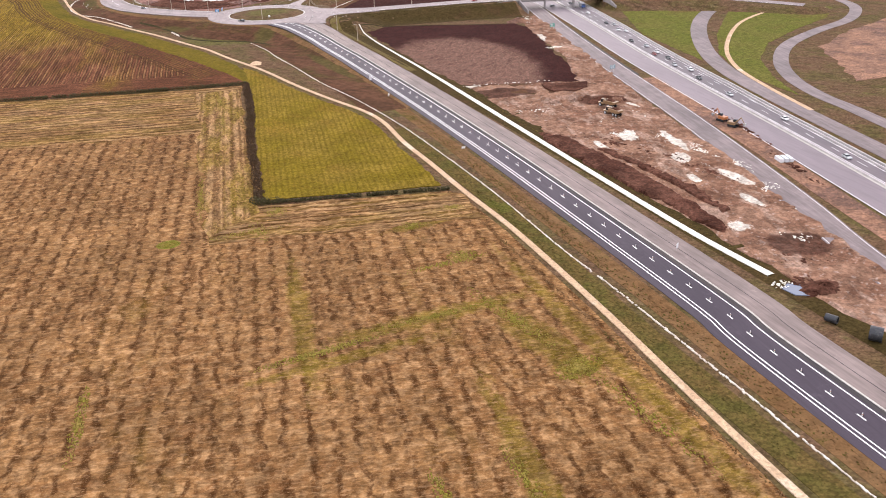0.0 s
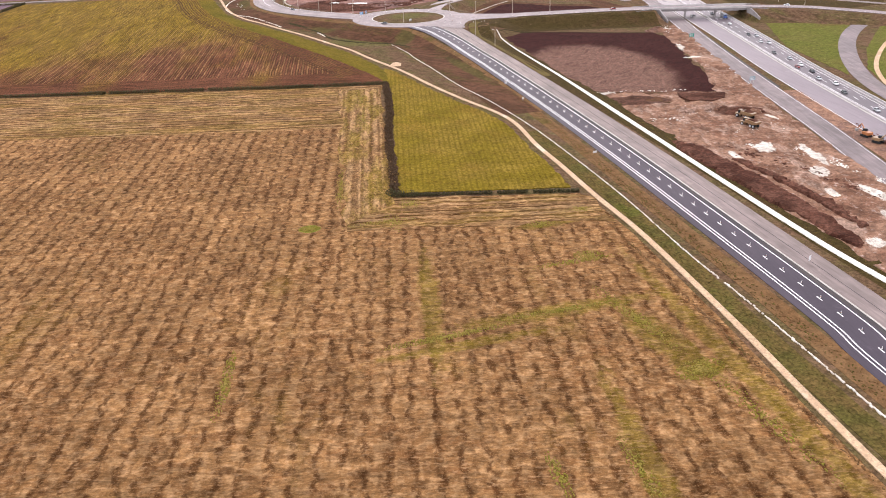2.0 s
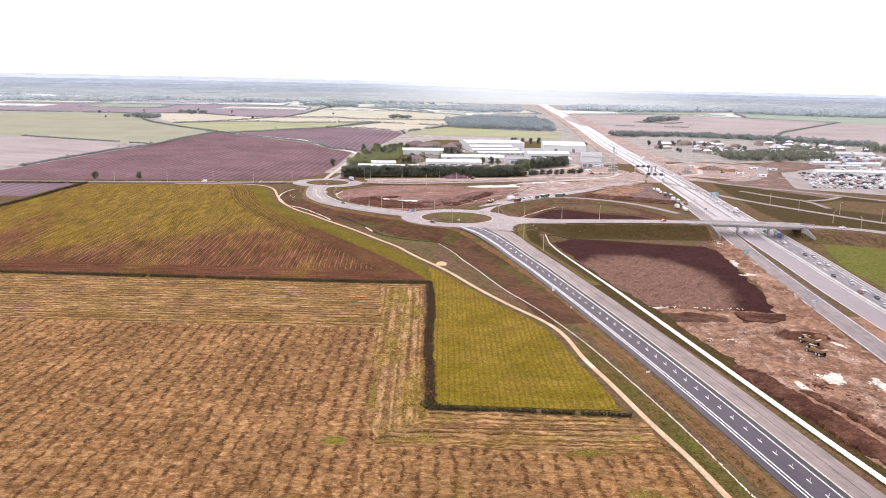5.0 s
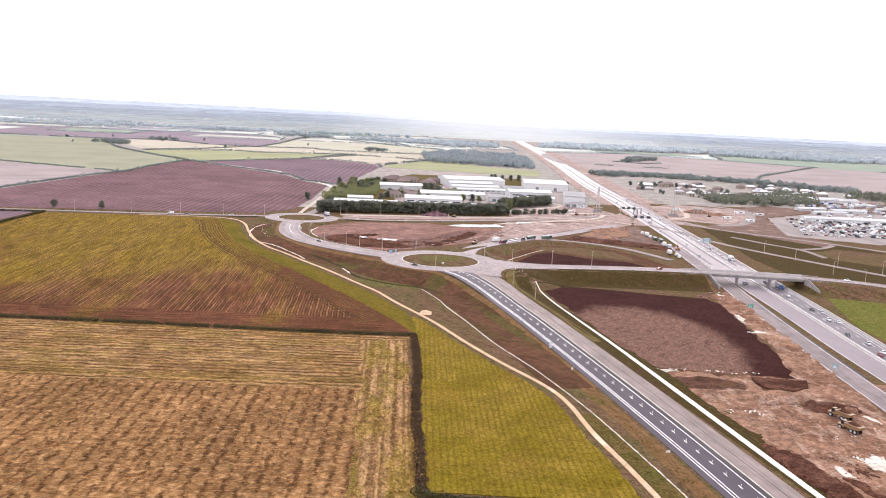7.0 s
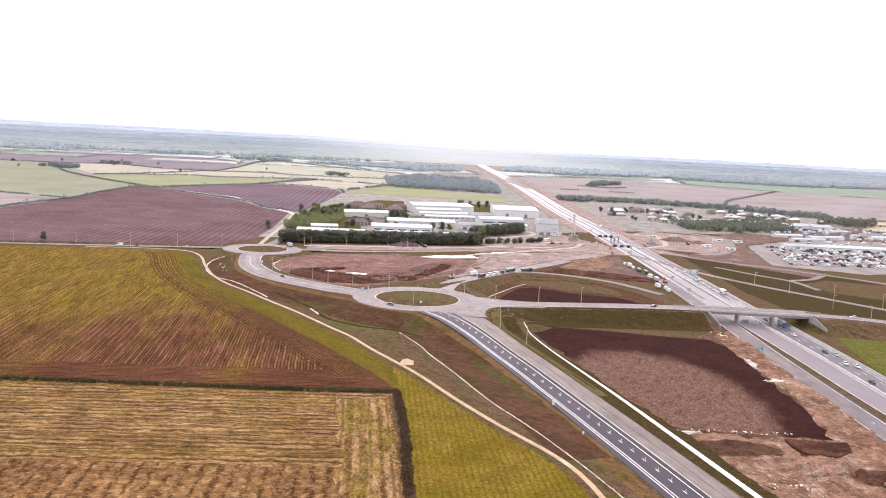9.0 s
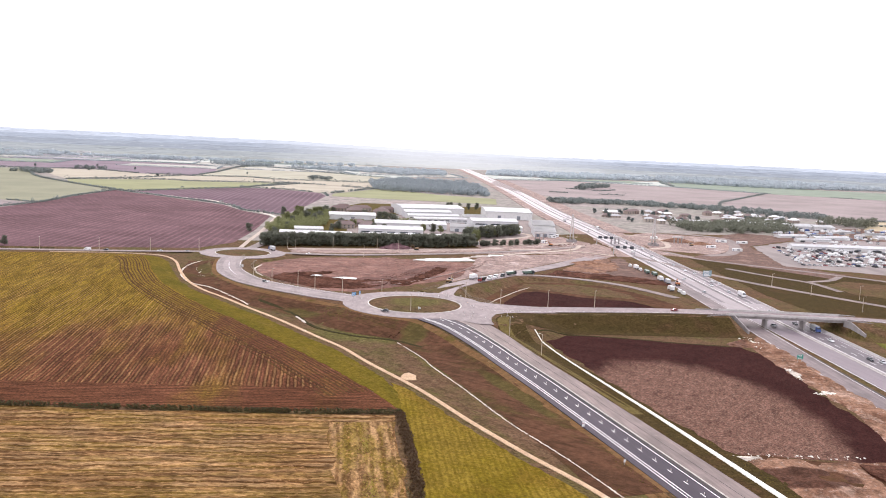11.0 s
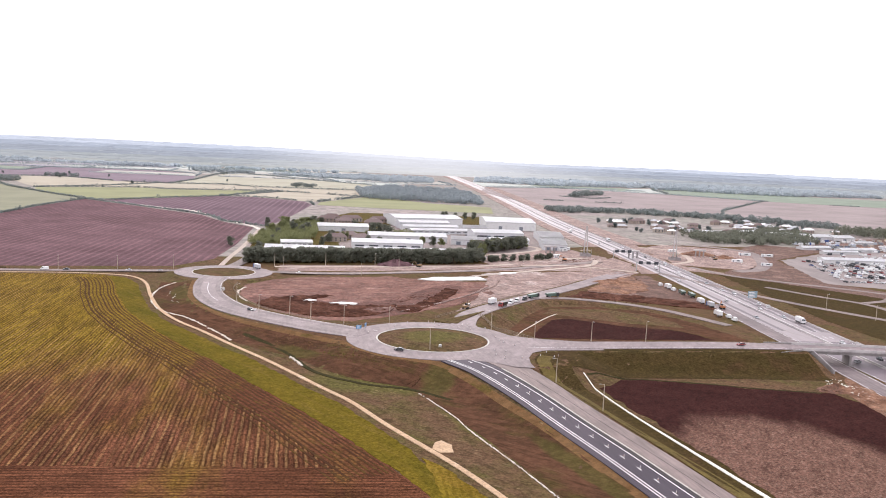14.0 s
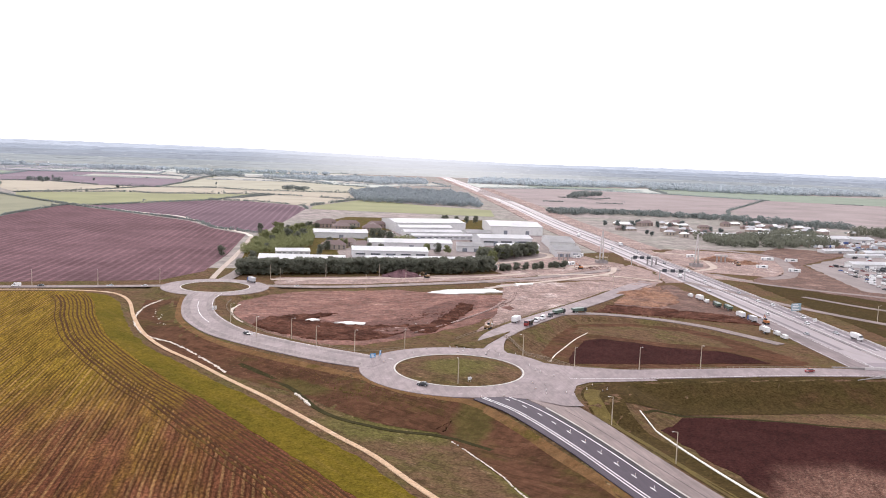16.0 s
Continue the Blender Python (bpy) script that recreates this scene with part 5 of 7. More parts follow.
band("haul_track", [(420, 965, 0), (450, 985, 0), (470, 1030, 0), (480, 1075, 0), (455, 1100, 0)], -3, 3, "haul_road", 0.3, label="pale haul road on bare soil", category="road")
band("road_north_arm", [(22, 915, 1.2), (33, 955, 0.4), (45, 1010, 0.2), (54, 1050, 0.2)], -4.5, 4.5, "asphalt_worn", 0.25, label="grey estate entrance road", category="road")
band("farm_lane", [(15, 930, 0), (24, 985, 0), (40, 1075, 0), (62, 1222, 0)], -2, 2, "haul_road", 0.25, label="pale farm lane", category="track")
band("farm_lane", [(62, 1222, 0), (55, 1262, 0), (22, 1345, 0), (-10, 1462, 0), (-56, 1515, 0), (-165, 1655, 0)], -2.5, 2.5, "chalk", 0.2, label="pale farm lane between ploughed fields", category="track")

mway = [(x, y, 0) for x, y in MOTORWAY]
m_line = smooth_line(mway, 12)
south = m_line[m_line[:, 1] < 660]
north = m_line[len(south) - 1 :]
motorway_north = band("road_motorway_north", None, -16.5, 17.5, "motorway_glared", 0.12, raw=north, label="motorway carriageways under construction, sky glare in their colour", category="road")
for o, w, lo, hi, mat in ((-16.3, 2.2, 700, 4800, "motorway_sheen"), (-4.0, 2.4, 760, 4800, "motorway_sheen"), (-9.0, 3.4, 1000, 4800, "motorway_sheen"), (2.6, 3.0, 840, 1500, "motorway_sheen"), (9.6, 3.2, 1250, 4800, "motorway_sheen"), (14.6, 2.6, 900, 4800, "motorway_sheen"), (-1.8, 2.8, 660, 4800, "motorway_surface"), (-12.6, 2.6, 660, 1700, "motorway_surface"), (6.2, 3.2, 660, 1500, "motorway_surface"), (11.2, 2.8, 660, 1200, "motorway_surface")):
    seg = north[(north[:, 1] > lo) & (north[:, 1] < hi)]
    band("lane", None, o, o + w, mat, 0.126, 0.1, raw=seg, parent=motorway_north)
band("verge_soil_west", None, -34, -16.8, "site_soil", 0.5, 0.9, raw=north[(north[:, 1] > 1090) & (north[:, 1] < 3400)], label="bare brown soil beside the motorway", category="earthworks")
band("verge_soil_east", None, 18.2, 46, "site_soil", 0.5, 0.9, raw=north[(north[:, 1] > 1120) & (north[:, 1] < 2600)], label="bare brown soil beside the motorway", category="earthworks")
east = np.interp(south[:, 1], [200, 300, 350, 450, 590], [12, 12.6, 14.4, 15.4, 17.3])
motorway = band("road_motorway", None, -15.6, east, "motorway_surface", 0.12, raw=south, label="wide grey motorway with traffic in lanes", category="road")
band("lane", None, -15.2, -1.6, "motorway_new", 0.128, 0.1, raw=south, parent=motorway)
band("edge_line", None, -15.4, -15.1, "road_paint", 0.145, 0.02, raw=south, parent=motorway)
band("edge_line", None, 1.8, 2.1, "road_paint", 0.14, 0.02, raw=m_line, parent=motorway)
band("edge_line", None, east - 3.6, east - 3.3, "road_paint", 0.14, 0.02, raw=south, parent=motorway)
band("hard_strip", None, -1.5, 1.3, "kerb_stone", 0.15, 0.1, raw=south, parent=motorway)
band("edge_line", None, 15.2, 15.5, "road_paint", 0.14, 0.02, raw=north, parent=motorway)
band("median_barrier", None, -0.7, -0.1, "pale_concrete", 0.95, 1.0, raw=m_line, label="pale concrete median barrier", category="barrier")
east_all = np.interp(m_line[:, 1], [200, 300, 350, 450, 590, 660], [12, 12.6, 14.4, 15.4, 17.3, 17.6])
band("verge_barrier", None, east_all - 2.6, east_all - 2.1, "pale_concrete", 0.9, 1.0, raw=m_line, label="pale concrete safety barrier", category="barrier")
band("verge_barrier", None, east - 0.3, east + 0.2, "pale_concrete", 0.8, 0.9, raw=south, label="pale concrete safety barrier beside the slip road", category="barrier")
band("verge_gutter", None, east - 1.9, east - 0.5, "tar_strip", 0.15, 0.1, raw=south, label="dark gutter between two safety barriers", category="verge")
SLIP = [(140, -60, 0), (168, 60, 0), (188, 160, 0), (203, 212, 0), (216, 262, 0), (229, 315, 0), (237, 352, 0), (257, 443, 0), (278, 530, 0), (296, 600, 0), (312, 670, 0), (334, 760, 0)]
slip = band("road_slip", SLIP, -6, 6, "asphalt_grey", 0.16, label="pale grey slip road beside the motorway", category="road")
for o in (-5.4, 5.2):
    band("edge_line", SLIP, o, o + 0.18, "road_paint", 0.18, 0.02, parent=slip)
band("median_clay", [(160, -40, 0), (186, 85, 0), (205, 160, 0), (217, 213, 0), (230, 268, 0), (243, 335, 0), (252, 380, 0)], -4.5, 5.0, "orange_clay", 0.14, label="orange clay strip between slip road and motorway", category="earthworks")
band("median_soil", [(251, 388, 0), (262.5, 440, 0), (281, 520, 0), (300, 596, 0)], -1.2, 1.4, "tar_strip", 0.14, label="dark strip between slip road and motorway", category="earthworks")
loop = band("road_loop", [(455, 553, 0), (430, 548, 0), (400, 530, 0), (370, 500, 0), (341, 461, 0), (313, 413, 0), (295, 369, 0), (283, 320, 0), (273, 270, 0), (260, 205, 0), (235, 90, 0)], -5, 5, "asphalt_grey", 0.17, label="pale grey looping slip road", category="road")
band("road_loop_far", [(512, 540, 0), (500, 505, 0), (484, 482, 0), (452, 456, 0), (408, 436, 0), (366, 411, 0), (334, 378, 0), (314, 345, 0), (304, 315, 0), (300, 290, 0), (290, 240, 0)], -4, 4, "asphalt_grey", 0.17, label="pale grey far slip road", category="road")
band("footpath", [(441, 514, 0), (387, 481, 0), (336, 427, 0), (308, 383, 0), (294, 342, 0), (283, 297, 0)], -1.2, 1.2, "sandy_track", 0.2, label="pale worn path inside the loop", category="track")
band("road_east_slip", [(372, 905, 0), (382, 848, 0), (387, 800, 0), (402, 745, 0), (424, 690, 0), (446, 640, 0), (470, 600, 0)], -3.5, 3.5, "asphalt_worn", 0.2, label="pale slip road east of the motorway", category="road")
band("road_depot", [(425, 945, 0), (432, 895, 0), (455, 862, 0), (484, 830, 0), (512, 793, 0), (538, 752, 0), (560, 700, 0)], -3.5, 3.5, "asphalt_worn", 0.22, label="pale depot access road", category="road")
band("road_east_link", [(424, 832, 0), (438, 790, 0), (452, 757, 0), (448, 716, 0)], -2.8, 2.8, "asphalt_worn", 0.21, label="pale link road across the grass", category="road")
band("road_east_link", [(505, 790, 0), (480, 770, 0), (455, 762, 0)], -2.8, 2.8, "asphalt_worn", 0.23, label="pale link road across the grass", category="road")
band("road_works_curve", [(455, 918, 0), (488, 932, 0), (527, 982, 0), (568, 1062, 0), (560, 1105, 0), (520, 1140, 0)], -6, 6, "asphalt_worn", 0.22, label="pale curved road round the works", category="road")


# ---- far ridges that close the land against the sky ----
def ridge(name, dist, mat, top, seed, rough):
    """A long wooded rise. top: bearing in degrees from north, eastwards, and height."""
    rng = np.random.default_rng(seed)
    a = np.linspace(-75, 75, 2000)
    h = np.interp(a, [t[0] for t in top], [t[1] for t in top])
    wave = np.zeros_like(a)
    for k, w in ((0.12, 1.0), (0.9, 0.6), (2.6, 0.7), (6.0, 1.0)):
        wave += w * np.interp(a, np.arange(-80, 80, 1 / k), rng.normal(size=int(math.ceil(160 * k)) + 1)[: len(np.arange(-80, 80, 1 / k))])
    h = np.maximum(2, h + rough * wave)
    x, y = np.sin(np.radians(a)), np.cos(np.radians(a))
    n = len(a)
    rows = [np.stack([x * (dist - 260), y * (dist - 260), np.zeros(n) - 1], 1), np.stack([x * (dist - 60), y * (dist - 60), h * 0.75], 1), np.stack([x * dist, y * dist, h], 1), np.stack([x * (dist + 60), y * (dist + 60), np.zeros(n) - 1], 1)]
    faces = [(k * n + i, k * n + i + 1, (k + 1) * n + i + 1, (k + 1) * n + i) for k in range(3) for i in range(n - 1)]
    return tagged(link(name, np.concatenate(rows), faces, mat, smooth=True), "wooded ridge on the skyline, distance haze in its glowing colour", "backdrop", kind="structure")


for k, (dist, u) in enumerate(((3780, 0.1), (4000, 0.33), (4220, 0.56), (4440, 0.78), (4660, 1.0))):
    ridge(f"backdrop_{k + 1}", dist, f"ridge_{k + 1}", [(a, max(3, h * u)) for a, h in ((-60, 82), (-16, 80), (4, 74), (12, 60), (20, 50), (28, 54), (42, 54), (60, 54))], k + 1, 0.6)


# ---- overbridge ----
def build_bridge():
    line = smooth_line(OVER, 3.0)
    cut = line[(line[:, 0] > GAP[0] - 3) & (line[:, 0] < GAP[1] + 3)]
    b = base("overbridge", Matrix.Identity(4), "grey concrete motorway overbridge on wall piers", "bridge")
    band("deck", None, -6.6, 6.6, "concrete", -0.02, 0.5, raw=cut, parent=b)
    for o in (-5.6, -2.0, 2.0, 5.6):
        band("girder", None, o - 0.35, o + 0.35, "concrete", -0.5, 1.2, raw=cut, parent=b)
    for o in (-6.6, 6.3):
        band("parapet", None, o, o + 0.3, "pale_concrete", 1.2, 1.5, raw=cut, parent=b)
    d = (cut[-1] - cut[0])[:2]
    turn = math.degrees(math.atan2(d[1], d[0]))
    for u, w in ((0.38, 1.1), (0.72, 1.1)):
        p = cut[int(u * (len(cut) - 1))]
        m = pose(p[0], p[1], 0, 0, 0, turn - 10)
        bm = box(bmesh.new(), -w / 2, -6, -0.3, w / 2, 6, p[2] - 2.2, 0.12)
        box(bm, -w * 0.9, -6.4, p[2] - 2.3, w * 0.9, 6.4, p[2] - 1.7, 0.1)
        bmesh.ops.transform(bm, matrix=m, verts=bm.verts)
        part("pier", bm, "concrete", b)
    for k, s in ((0, -1), (-1, 1)):
        p = cut[k]
        m = pose(p[0], p[1], 0, 0, 0, turn)
        bm = box(bmesh.new(), -1.2 if s < 0 else -0.2, -7, -0.3, 0.2 if s < 0 else 1.2, 7, p[2] - 0.5, 0.1)
        for side in (-1, 1):
            v = [bm.verts.new(c) for c in ((0, side * 7, -0.3), (0, side * 7, p[2] + 0.9), (s * 12, side * 11, p[2] - 0.2), (s * 12, side * 11, -0.3), (s * 0.5, side * 7.6, -0.3), (s * 0.5, side * 7.6, p[2] + 0.9), (s * 12.5, side * 11.6, p[2] - 0.2), (s * 12.5, side * 11.6, -0.3))]
            for f in ((0, 1, 2, 3), (4, 7, 6, 5), (0, 4, 5, 1), (1, 5, 6, 2), (2, 6, 7, 3)):
                bm.faces.new([v[i] for i in f])
        bmesh.ops.transform(bm, matrix=m, verts=bm.verts)
        part("abutment", bm, "concrete", b)
        # wing walls that step down the bank
        x0 = GAP[0] + 0.55 if s < 0 else GAP[1] - 1.25
        for side in (-1, 1):
            ys = p[1] + side * np.arange(5.5, 24, 3.0)
            tops = np.maximum(heights(np.full(len(ys), x0 - 2.5 if s < 0 else x0 + 3.2), ys) + 0.35, 0.5)
            bm = bmesh.new()
            rings = [[bm.verts.new((x0 + dx, y, z)) for y, z in list(zip(ys, tops)) + [(ys[-1], -0.3), (ys[0], -0.3)]] for dx in (0.0, 0.7)]
            n = len(rings[0])
            bm.faces.new(rings[0])
            bm.faces.new(rings[1][::-1])
            for i in range(n):
                bm.faces.new((rings[0][i], rings[0][(i + 1) % n], rings[1][(i + 1) % n], rings[1][i]))
            part("wing_wall", bm, "concrete", b)


build_bridge()


# ---- hedges and trees ----
def hedge(pts, height, width, mat="hedge_leaf", per_m=44, size=0.3, label="clipped dark hawthorn hedge", seed=0, gappy=0.15):
    rng = np.random.default_rng(seed)
    line = smooth_line([(x, y, 0) for x, y in pts], 1.6)
    keep = [p for p in line if rng.random() > gappy * 0.3]
    cen = np.array([(p[0] + rng.normal(0, width * 0.08), p[1] + rng.normal(0, width * 0.08), height * rng.uniform(0.42, 0.52)) for p in keep])
    rad = np.array([(width * rng.uniform(0.42, 0.62), width * rng.uniform(0.42, 0.62), height * rng.uniform(0.42, 0.62)) for _ in keep])
    rad[:, :2] = np.maximum(rad[:, :2], 0.9)
    v, f = leaves(rng, cen, rad, int(len(keep) * 1.6 * per_m), size)
    v[:, 2] = np.maximum(v[:, 2], 0.02)
    h = base("hedge", Matrix.Identity(4), label, "hedge")
    link("foliage", v, f.tolist(), mat, h)
    bm = bmesh.new()
    for p in keep[::2]:
        tube(bm, (p[0], p[1], -0.1), (p[0] + rng.normal(0, 0.1), p[1] + rng.normal(0, 0.1), height * 0.6), 0.06, 0.03, 5)
    tagged(part("stems", bm, "bark", h), kind="stuff")
    return h


hedge([(61, 461), (22, 466), (-68, 483), (-159, 500), (-290, 524), (-420, 548)], 1.9, 2.4, seed=1)
hedge([(61, 459), (59.5, 445), (54.5, 403), (47.5, 362), (42, 315), (38.5, 288)], 1.5, 3.8, "dry_stalk", seed=2, label="scruffy brown hedge of dry stems")
hedge([(41, 284.5), (70, 278.5), (102, 271.5)], 1.3, 1.3, seed=3, label="low clipped hedge along the crop")
hedge([(37, 287), (38.5, 284), (43, 283.5)], 2.6, 4.0, "hedge_leaf", per_m=60, seed=4, label="dense dark bush at the hedge corner")
hedge([(-212, 889), (-222, 840), (-236, 765), (-270, 610), (-290, 530)], 2.2, 2.6, seed=5)
hedge([(-212, 890), (-300, 893), (-420, 897)], 2.0, 2.4, seed=6)
hedge([(-214, 906), (-160, 907), (-125, 906)], 1.6, 1.8, per_m=14, seed=7, label="thin gappy roadside hawthorn hedge", gappy=1.2)


def far_hedge(pts, height, seed, gaps=0.25):
    """A field hedge a mile off: a run of uneven bushes."""
    rng = np.random.default_rng(seed)
    line = smooth_line([(x, y, 0) for x, y in pts], 3.6)
    cen, rad = [], []
    for p in line:
        if noise.noise(Vector((p[0] * 0.02, p[1] * 0.02, seed))) > 0.66 - 1.2 * gaps:
            continue
        h = height * rng.uniform(0.5, 0.9) * (2.3 if rng.random() < 0.045 else 1)
        cen.append((p[0] + rng.normal(0, 1), p[1] + rng.normal(0, 1), h * 0.5))
        rad.append((max(2.4, h * 0.6), max(2.2, h * 0.5), h * 0.55))
    v, f = leaves(rng, np.array(cen), np.array(rad), len(cen) * 22, 0.85)
    v[:, 2] = np.maximum(v[:, 2], 0)
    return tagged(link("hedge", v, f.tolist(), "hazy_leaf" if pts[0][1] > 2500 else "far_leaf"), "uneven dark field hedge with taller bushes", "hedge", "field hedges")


for n, (pts, h, gaps) in enumerate((
    ([(-319, 1045), (-262, 1258), (-223, 1362), (-202, 1488), (-165, 1639)], 3, 0.1), ([(-455, 1506), (-228, 1362)], 2.5, 0.2), ([(-165, 1641), (-263, 1809), (-351, 2000), (-408, 2290)], 4, 0.05), ([(-165, 1640), (-79, 1522), (3, 1404), (29, 1314), (71, 1257)], 3, 0.05),
    ([(-165, 1641), (-125, 1635), (-48, 1722), (33, 1803), (135, 2019)], 3.5, 0.1), ([(33, 1803), (90, 1799), (168, 1717), (172, 1639)], 3.5, 0.1), ([(-279, 1910), (-237, 1932), (-108, 1995), (-56, 1967), (47, 1989), (135, 2019)], 4, 0.15), ([(-279, 1909), (-162, 2047), (-86, 2190)], 3, 0.1),
    ([(-408, 2292), (-361, 2334), (-283, 2340), (-179, 2228), (-109, 2203), (-63, 2186)], 4, 0.1), ([(-63, 2186), (53, 2215), (110, 2156), (240, 2144), (337, 2133)], 4.5, 0.1), ([(-12, 2418), (-63, 2186)], 4, 0.1), ([(-12, 2418), (72, 2902), (181, 2837), (297, 2600), (424, 2420)], 5, 0.1), ([(73, 1859), (154, 1990), (218, 1967), (300, 1900)], 4, 0.2),
    ([(135, 2019), (154, 1992)], 5, 0.1), ([(-900, 2925), (-537, 2940), (-401, 2906), (-243, 2950), (-102, 2915), (-14, 2783)], 5, 0.12), ([(191, 2978), (317, 2758), (354, 2575)], 5, 0.15), ([(186, 1712), (295, 1896)], 5, 0.3), ([(-1400, 2460), (-420, 2298)], 5, 0.2), ([(-643, 3330), (-250, 3300), (95, 3250), (390, 3150)], 7, 0.15),
    ([(-900, 3120), (-500, 3090), (-200, 3110)], 6, 0.2), ([(1418, 2242), (1003, 1786)], 4, 0.0), ([(1105, 2572), (1260, 2460), (1418, 2242)], 5, 0.1), ([(1424, 2244), (1750, 2045), (2300, 2090)], 3, 0.6), ([(752, 2540), (1010, 2640), (1105, 2572)], 7, 0.1), ([(1266, 2466), (1452, 2838), (1807, 2650)], 8, 0.1),
    ([(620, 1745), (797, 1705), (897, 1645), (1003, 1786)], 4, 0.3), ([(878, 1493), (903, 1469), (1024, 1383), (1500, 1410)], 4, 0.3), ([(897, 1342), (953, 1303), (1300, 1150)], 4, 0.3), ([(812, 2160), (870, 2110), (940, 2160)], 4, 0.35), ([(700, 1980), (860, 1940)], 4, 0.5),
)):
    far_hedge(pts, h, 100 + n, gaps)


def tree_mesh(seed, height, spread, leaf, count, size):
    """A trunk with limbs, and a crown of leaf clumps. Returns the two meshes."""
    rng = np.random.default_rng(seed)
    bm = bmesh.new()
    tube(bm, (0, 0, -0.2), (0, 0, height * 0.45), height * 0.025, height * 0.016, 7)
    cen, rad = [], []
    for k in range(18):
        a, up = rng.uniform(0, 6.28), rng.uniform(0.2, 0.88)
        r = spread * rng.uniform(0.25, 0.75) * (1.15 - abs(up - 0.55))
        c = (r * math.cos(a), r * math.sin(a), height * up)
        tube(bm, (0, 0, height * min(0.43, up * 0.6)), (c[0] * 0.9, c[1] * 0.9, c[2] - height * 0.04), height * 0.011, height * 0.004, 5)
        s = spread * rng.uniform(0.32, 0.52)
        cen.append(c)
        rad.append((s, s, s * rng.uniform(0.7, 1.0)))
    v, f = leaves(rng, np.array(cen), np.array(rad), count, size)
    me = bpy.data.meshes.new("crown")
    me.from_pydata(v.tolist(), [], f.tolist())
    me.materials.append(MATS[leaf])
    tm = bpy.data.meshes.new("trunk")
    bm.to_mesh(tm)
    bm.free()
    tm.materials.append(MATS["bark"])
    return tm, me


TREES = {leaf: [tree_mesh(s + 7 * len(leaf), 10, 4.0, leaf, 1150, 0.5) for s in range(4)] for leaf in ("tree_leaf", "willow_leaf", "far_leaf")}


def tree(x, y, height, leaf="tree_leaf", rng=random, label="leafy dark green broadleaf tree", group="", wide=1.0):
    tm, cm = TREES[leaf][rng.randrange(4)]
    k = height / 10
    t = base("tree", Matrix.Translation((x, y, ground_height(x, y) if 330 < y < 970 else 0)) @ pose(0, 0, 0, 0, 0, rng.uniform(0, 360)), label, "tree", group)
    for nm, me in (("trunk", tm), ("crown", cm)):
        o = share(nm, me, t, Matrix.Diagonal((k * wide, k * wide, k, 1)))
    return t


rng = random.Random(11)
# belt in front of the industrial estate
for k in range(96):
    u = k / 95
    x = 36 + 196 * u
    y = 948 + 6 * math.sin(u * 3) + (16 if u > 0.85 else 0) * (u - 0.85) / 0.15 + (k % 2) * 7 + rng.uniform(-2, 2)
    tree(x, y, rng.uniform(10.5, 12.5), "tree_leaf", rng, "dense dark green tree of a shelter belt", "shelter belt", 1.25)
# trees among the sheds
for x, y, h, leaf in ((60, 1150, 9, "willow_leaf"), (72, 1175, 12, "willow_leaf"), (84, 1200, 12, "willow_leaf"), (95, 1185, 13, "tree_leaf"), (100, 1215, 12, "willow_leaf"), (88, 1230, 11, "willow_leaf"), (110, 1240, 13, "willow_leaf"), (75, 1140, 10, "tree_leaf"), (102, 1170, 11, "tree_leaf"), (118, 1260, 12, "willow_leaf"), (128, 1280, 12, "tree_leaf"), (112, 1205, 11, "tree_leaf"), (95, 1255, 12, "willow_leaf"), (180, 1180, 14, "tree_leaf"), (190, 1195, 13, "tree_leaf"), (196, 1170, 12, "tree_leaf"), (48, 1010, 11, "tree_leaf"), (58, 1100, 9, "willow_leaf"), (66, 1090, 8, "tree_leaf"), (128, 1125, 10, "tree_leaf"), (140, 1120, 10, "willow_leaf"), (122, 1105, 9, "tree_leaf"), (250, 1040, 12, "willow_leaf"), (262, 1035, 13, "tree_leaf"), (272, 1040, 13, "tree_leaf"), (284, 1048, 13, "tree_leaf"), (294, 1060, 13, "tree_leaf"), (304, 1068, 12, "tree_leaf"), (314, 1078, 12, "tree_leaf"), (240, 1010, 14, "tree_leaf"), (246, 1000, 13, "willow_leaf"), (330, 1440, 9, "tree_leaf"), (345, 1430, 9, "tree_leaf"), (356, 1420, 10, "tree_leaf"), (340, 1460, 8, "tree_leaf"), (372, 1430, 10, "tree_leaf"), (430, 1360, 8, "tree_leaf"), (210, 1080, 10, "willow_leaf"), (222, 1085, 10, "tree_leaf"), (228, 1075, 9, "willow_leaf"), (158, 1090, 9, "tree_leaf"), (110, 1070, 9, "tree_leaf"), (26, 1060, 9, "tree_leaf"), (-212, 925, 8, "tree_leaf"), (-170, 925, 8, "tree_leaf")):
    tree(x, y, h, leaf, rng)
for k in range(40):
    x, y = rng.uniform(60, 205), rng.uniform(1075, 1330)
    tree(x, y, rng.uniform(4, 8), rng.choice(("willow_leaf", "tree_leaf")), rng, "bushy green garden tree between sheds", "estate trees", 1.4)
for k in range(40):
    u = rng.random()
    tree(246 + 74 * u + rng.uniform(-5, 5), 1030 + 52 * u + rng.uniform(-6, 8), rng.uniform(8, 12), rng.choice(("tree_leaf", "tree_leaf", "willow_leaf")), rng, "leafy green tree in front of the sheds", "estate trees", 1.2)
for k in range(26):
    tree(238 + 72 * k / 25 + rng.uniform(-3, 3), 966 + 26 * k / 25 + rng.uniform(-4, 4), rng.uniform(4, 6), "tree_leaf", rng, "low dark scrub tree on the works", "works scrub", 1.3)


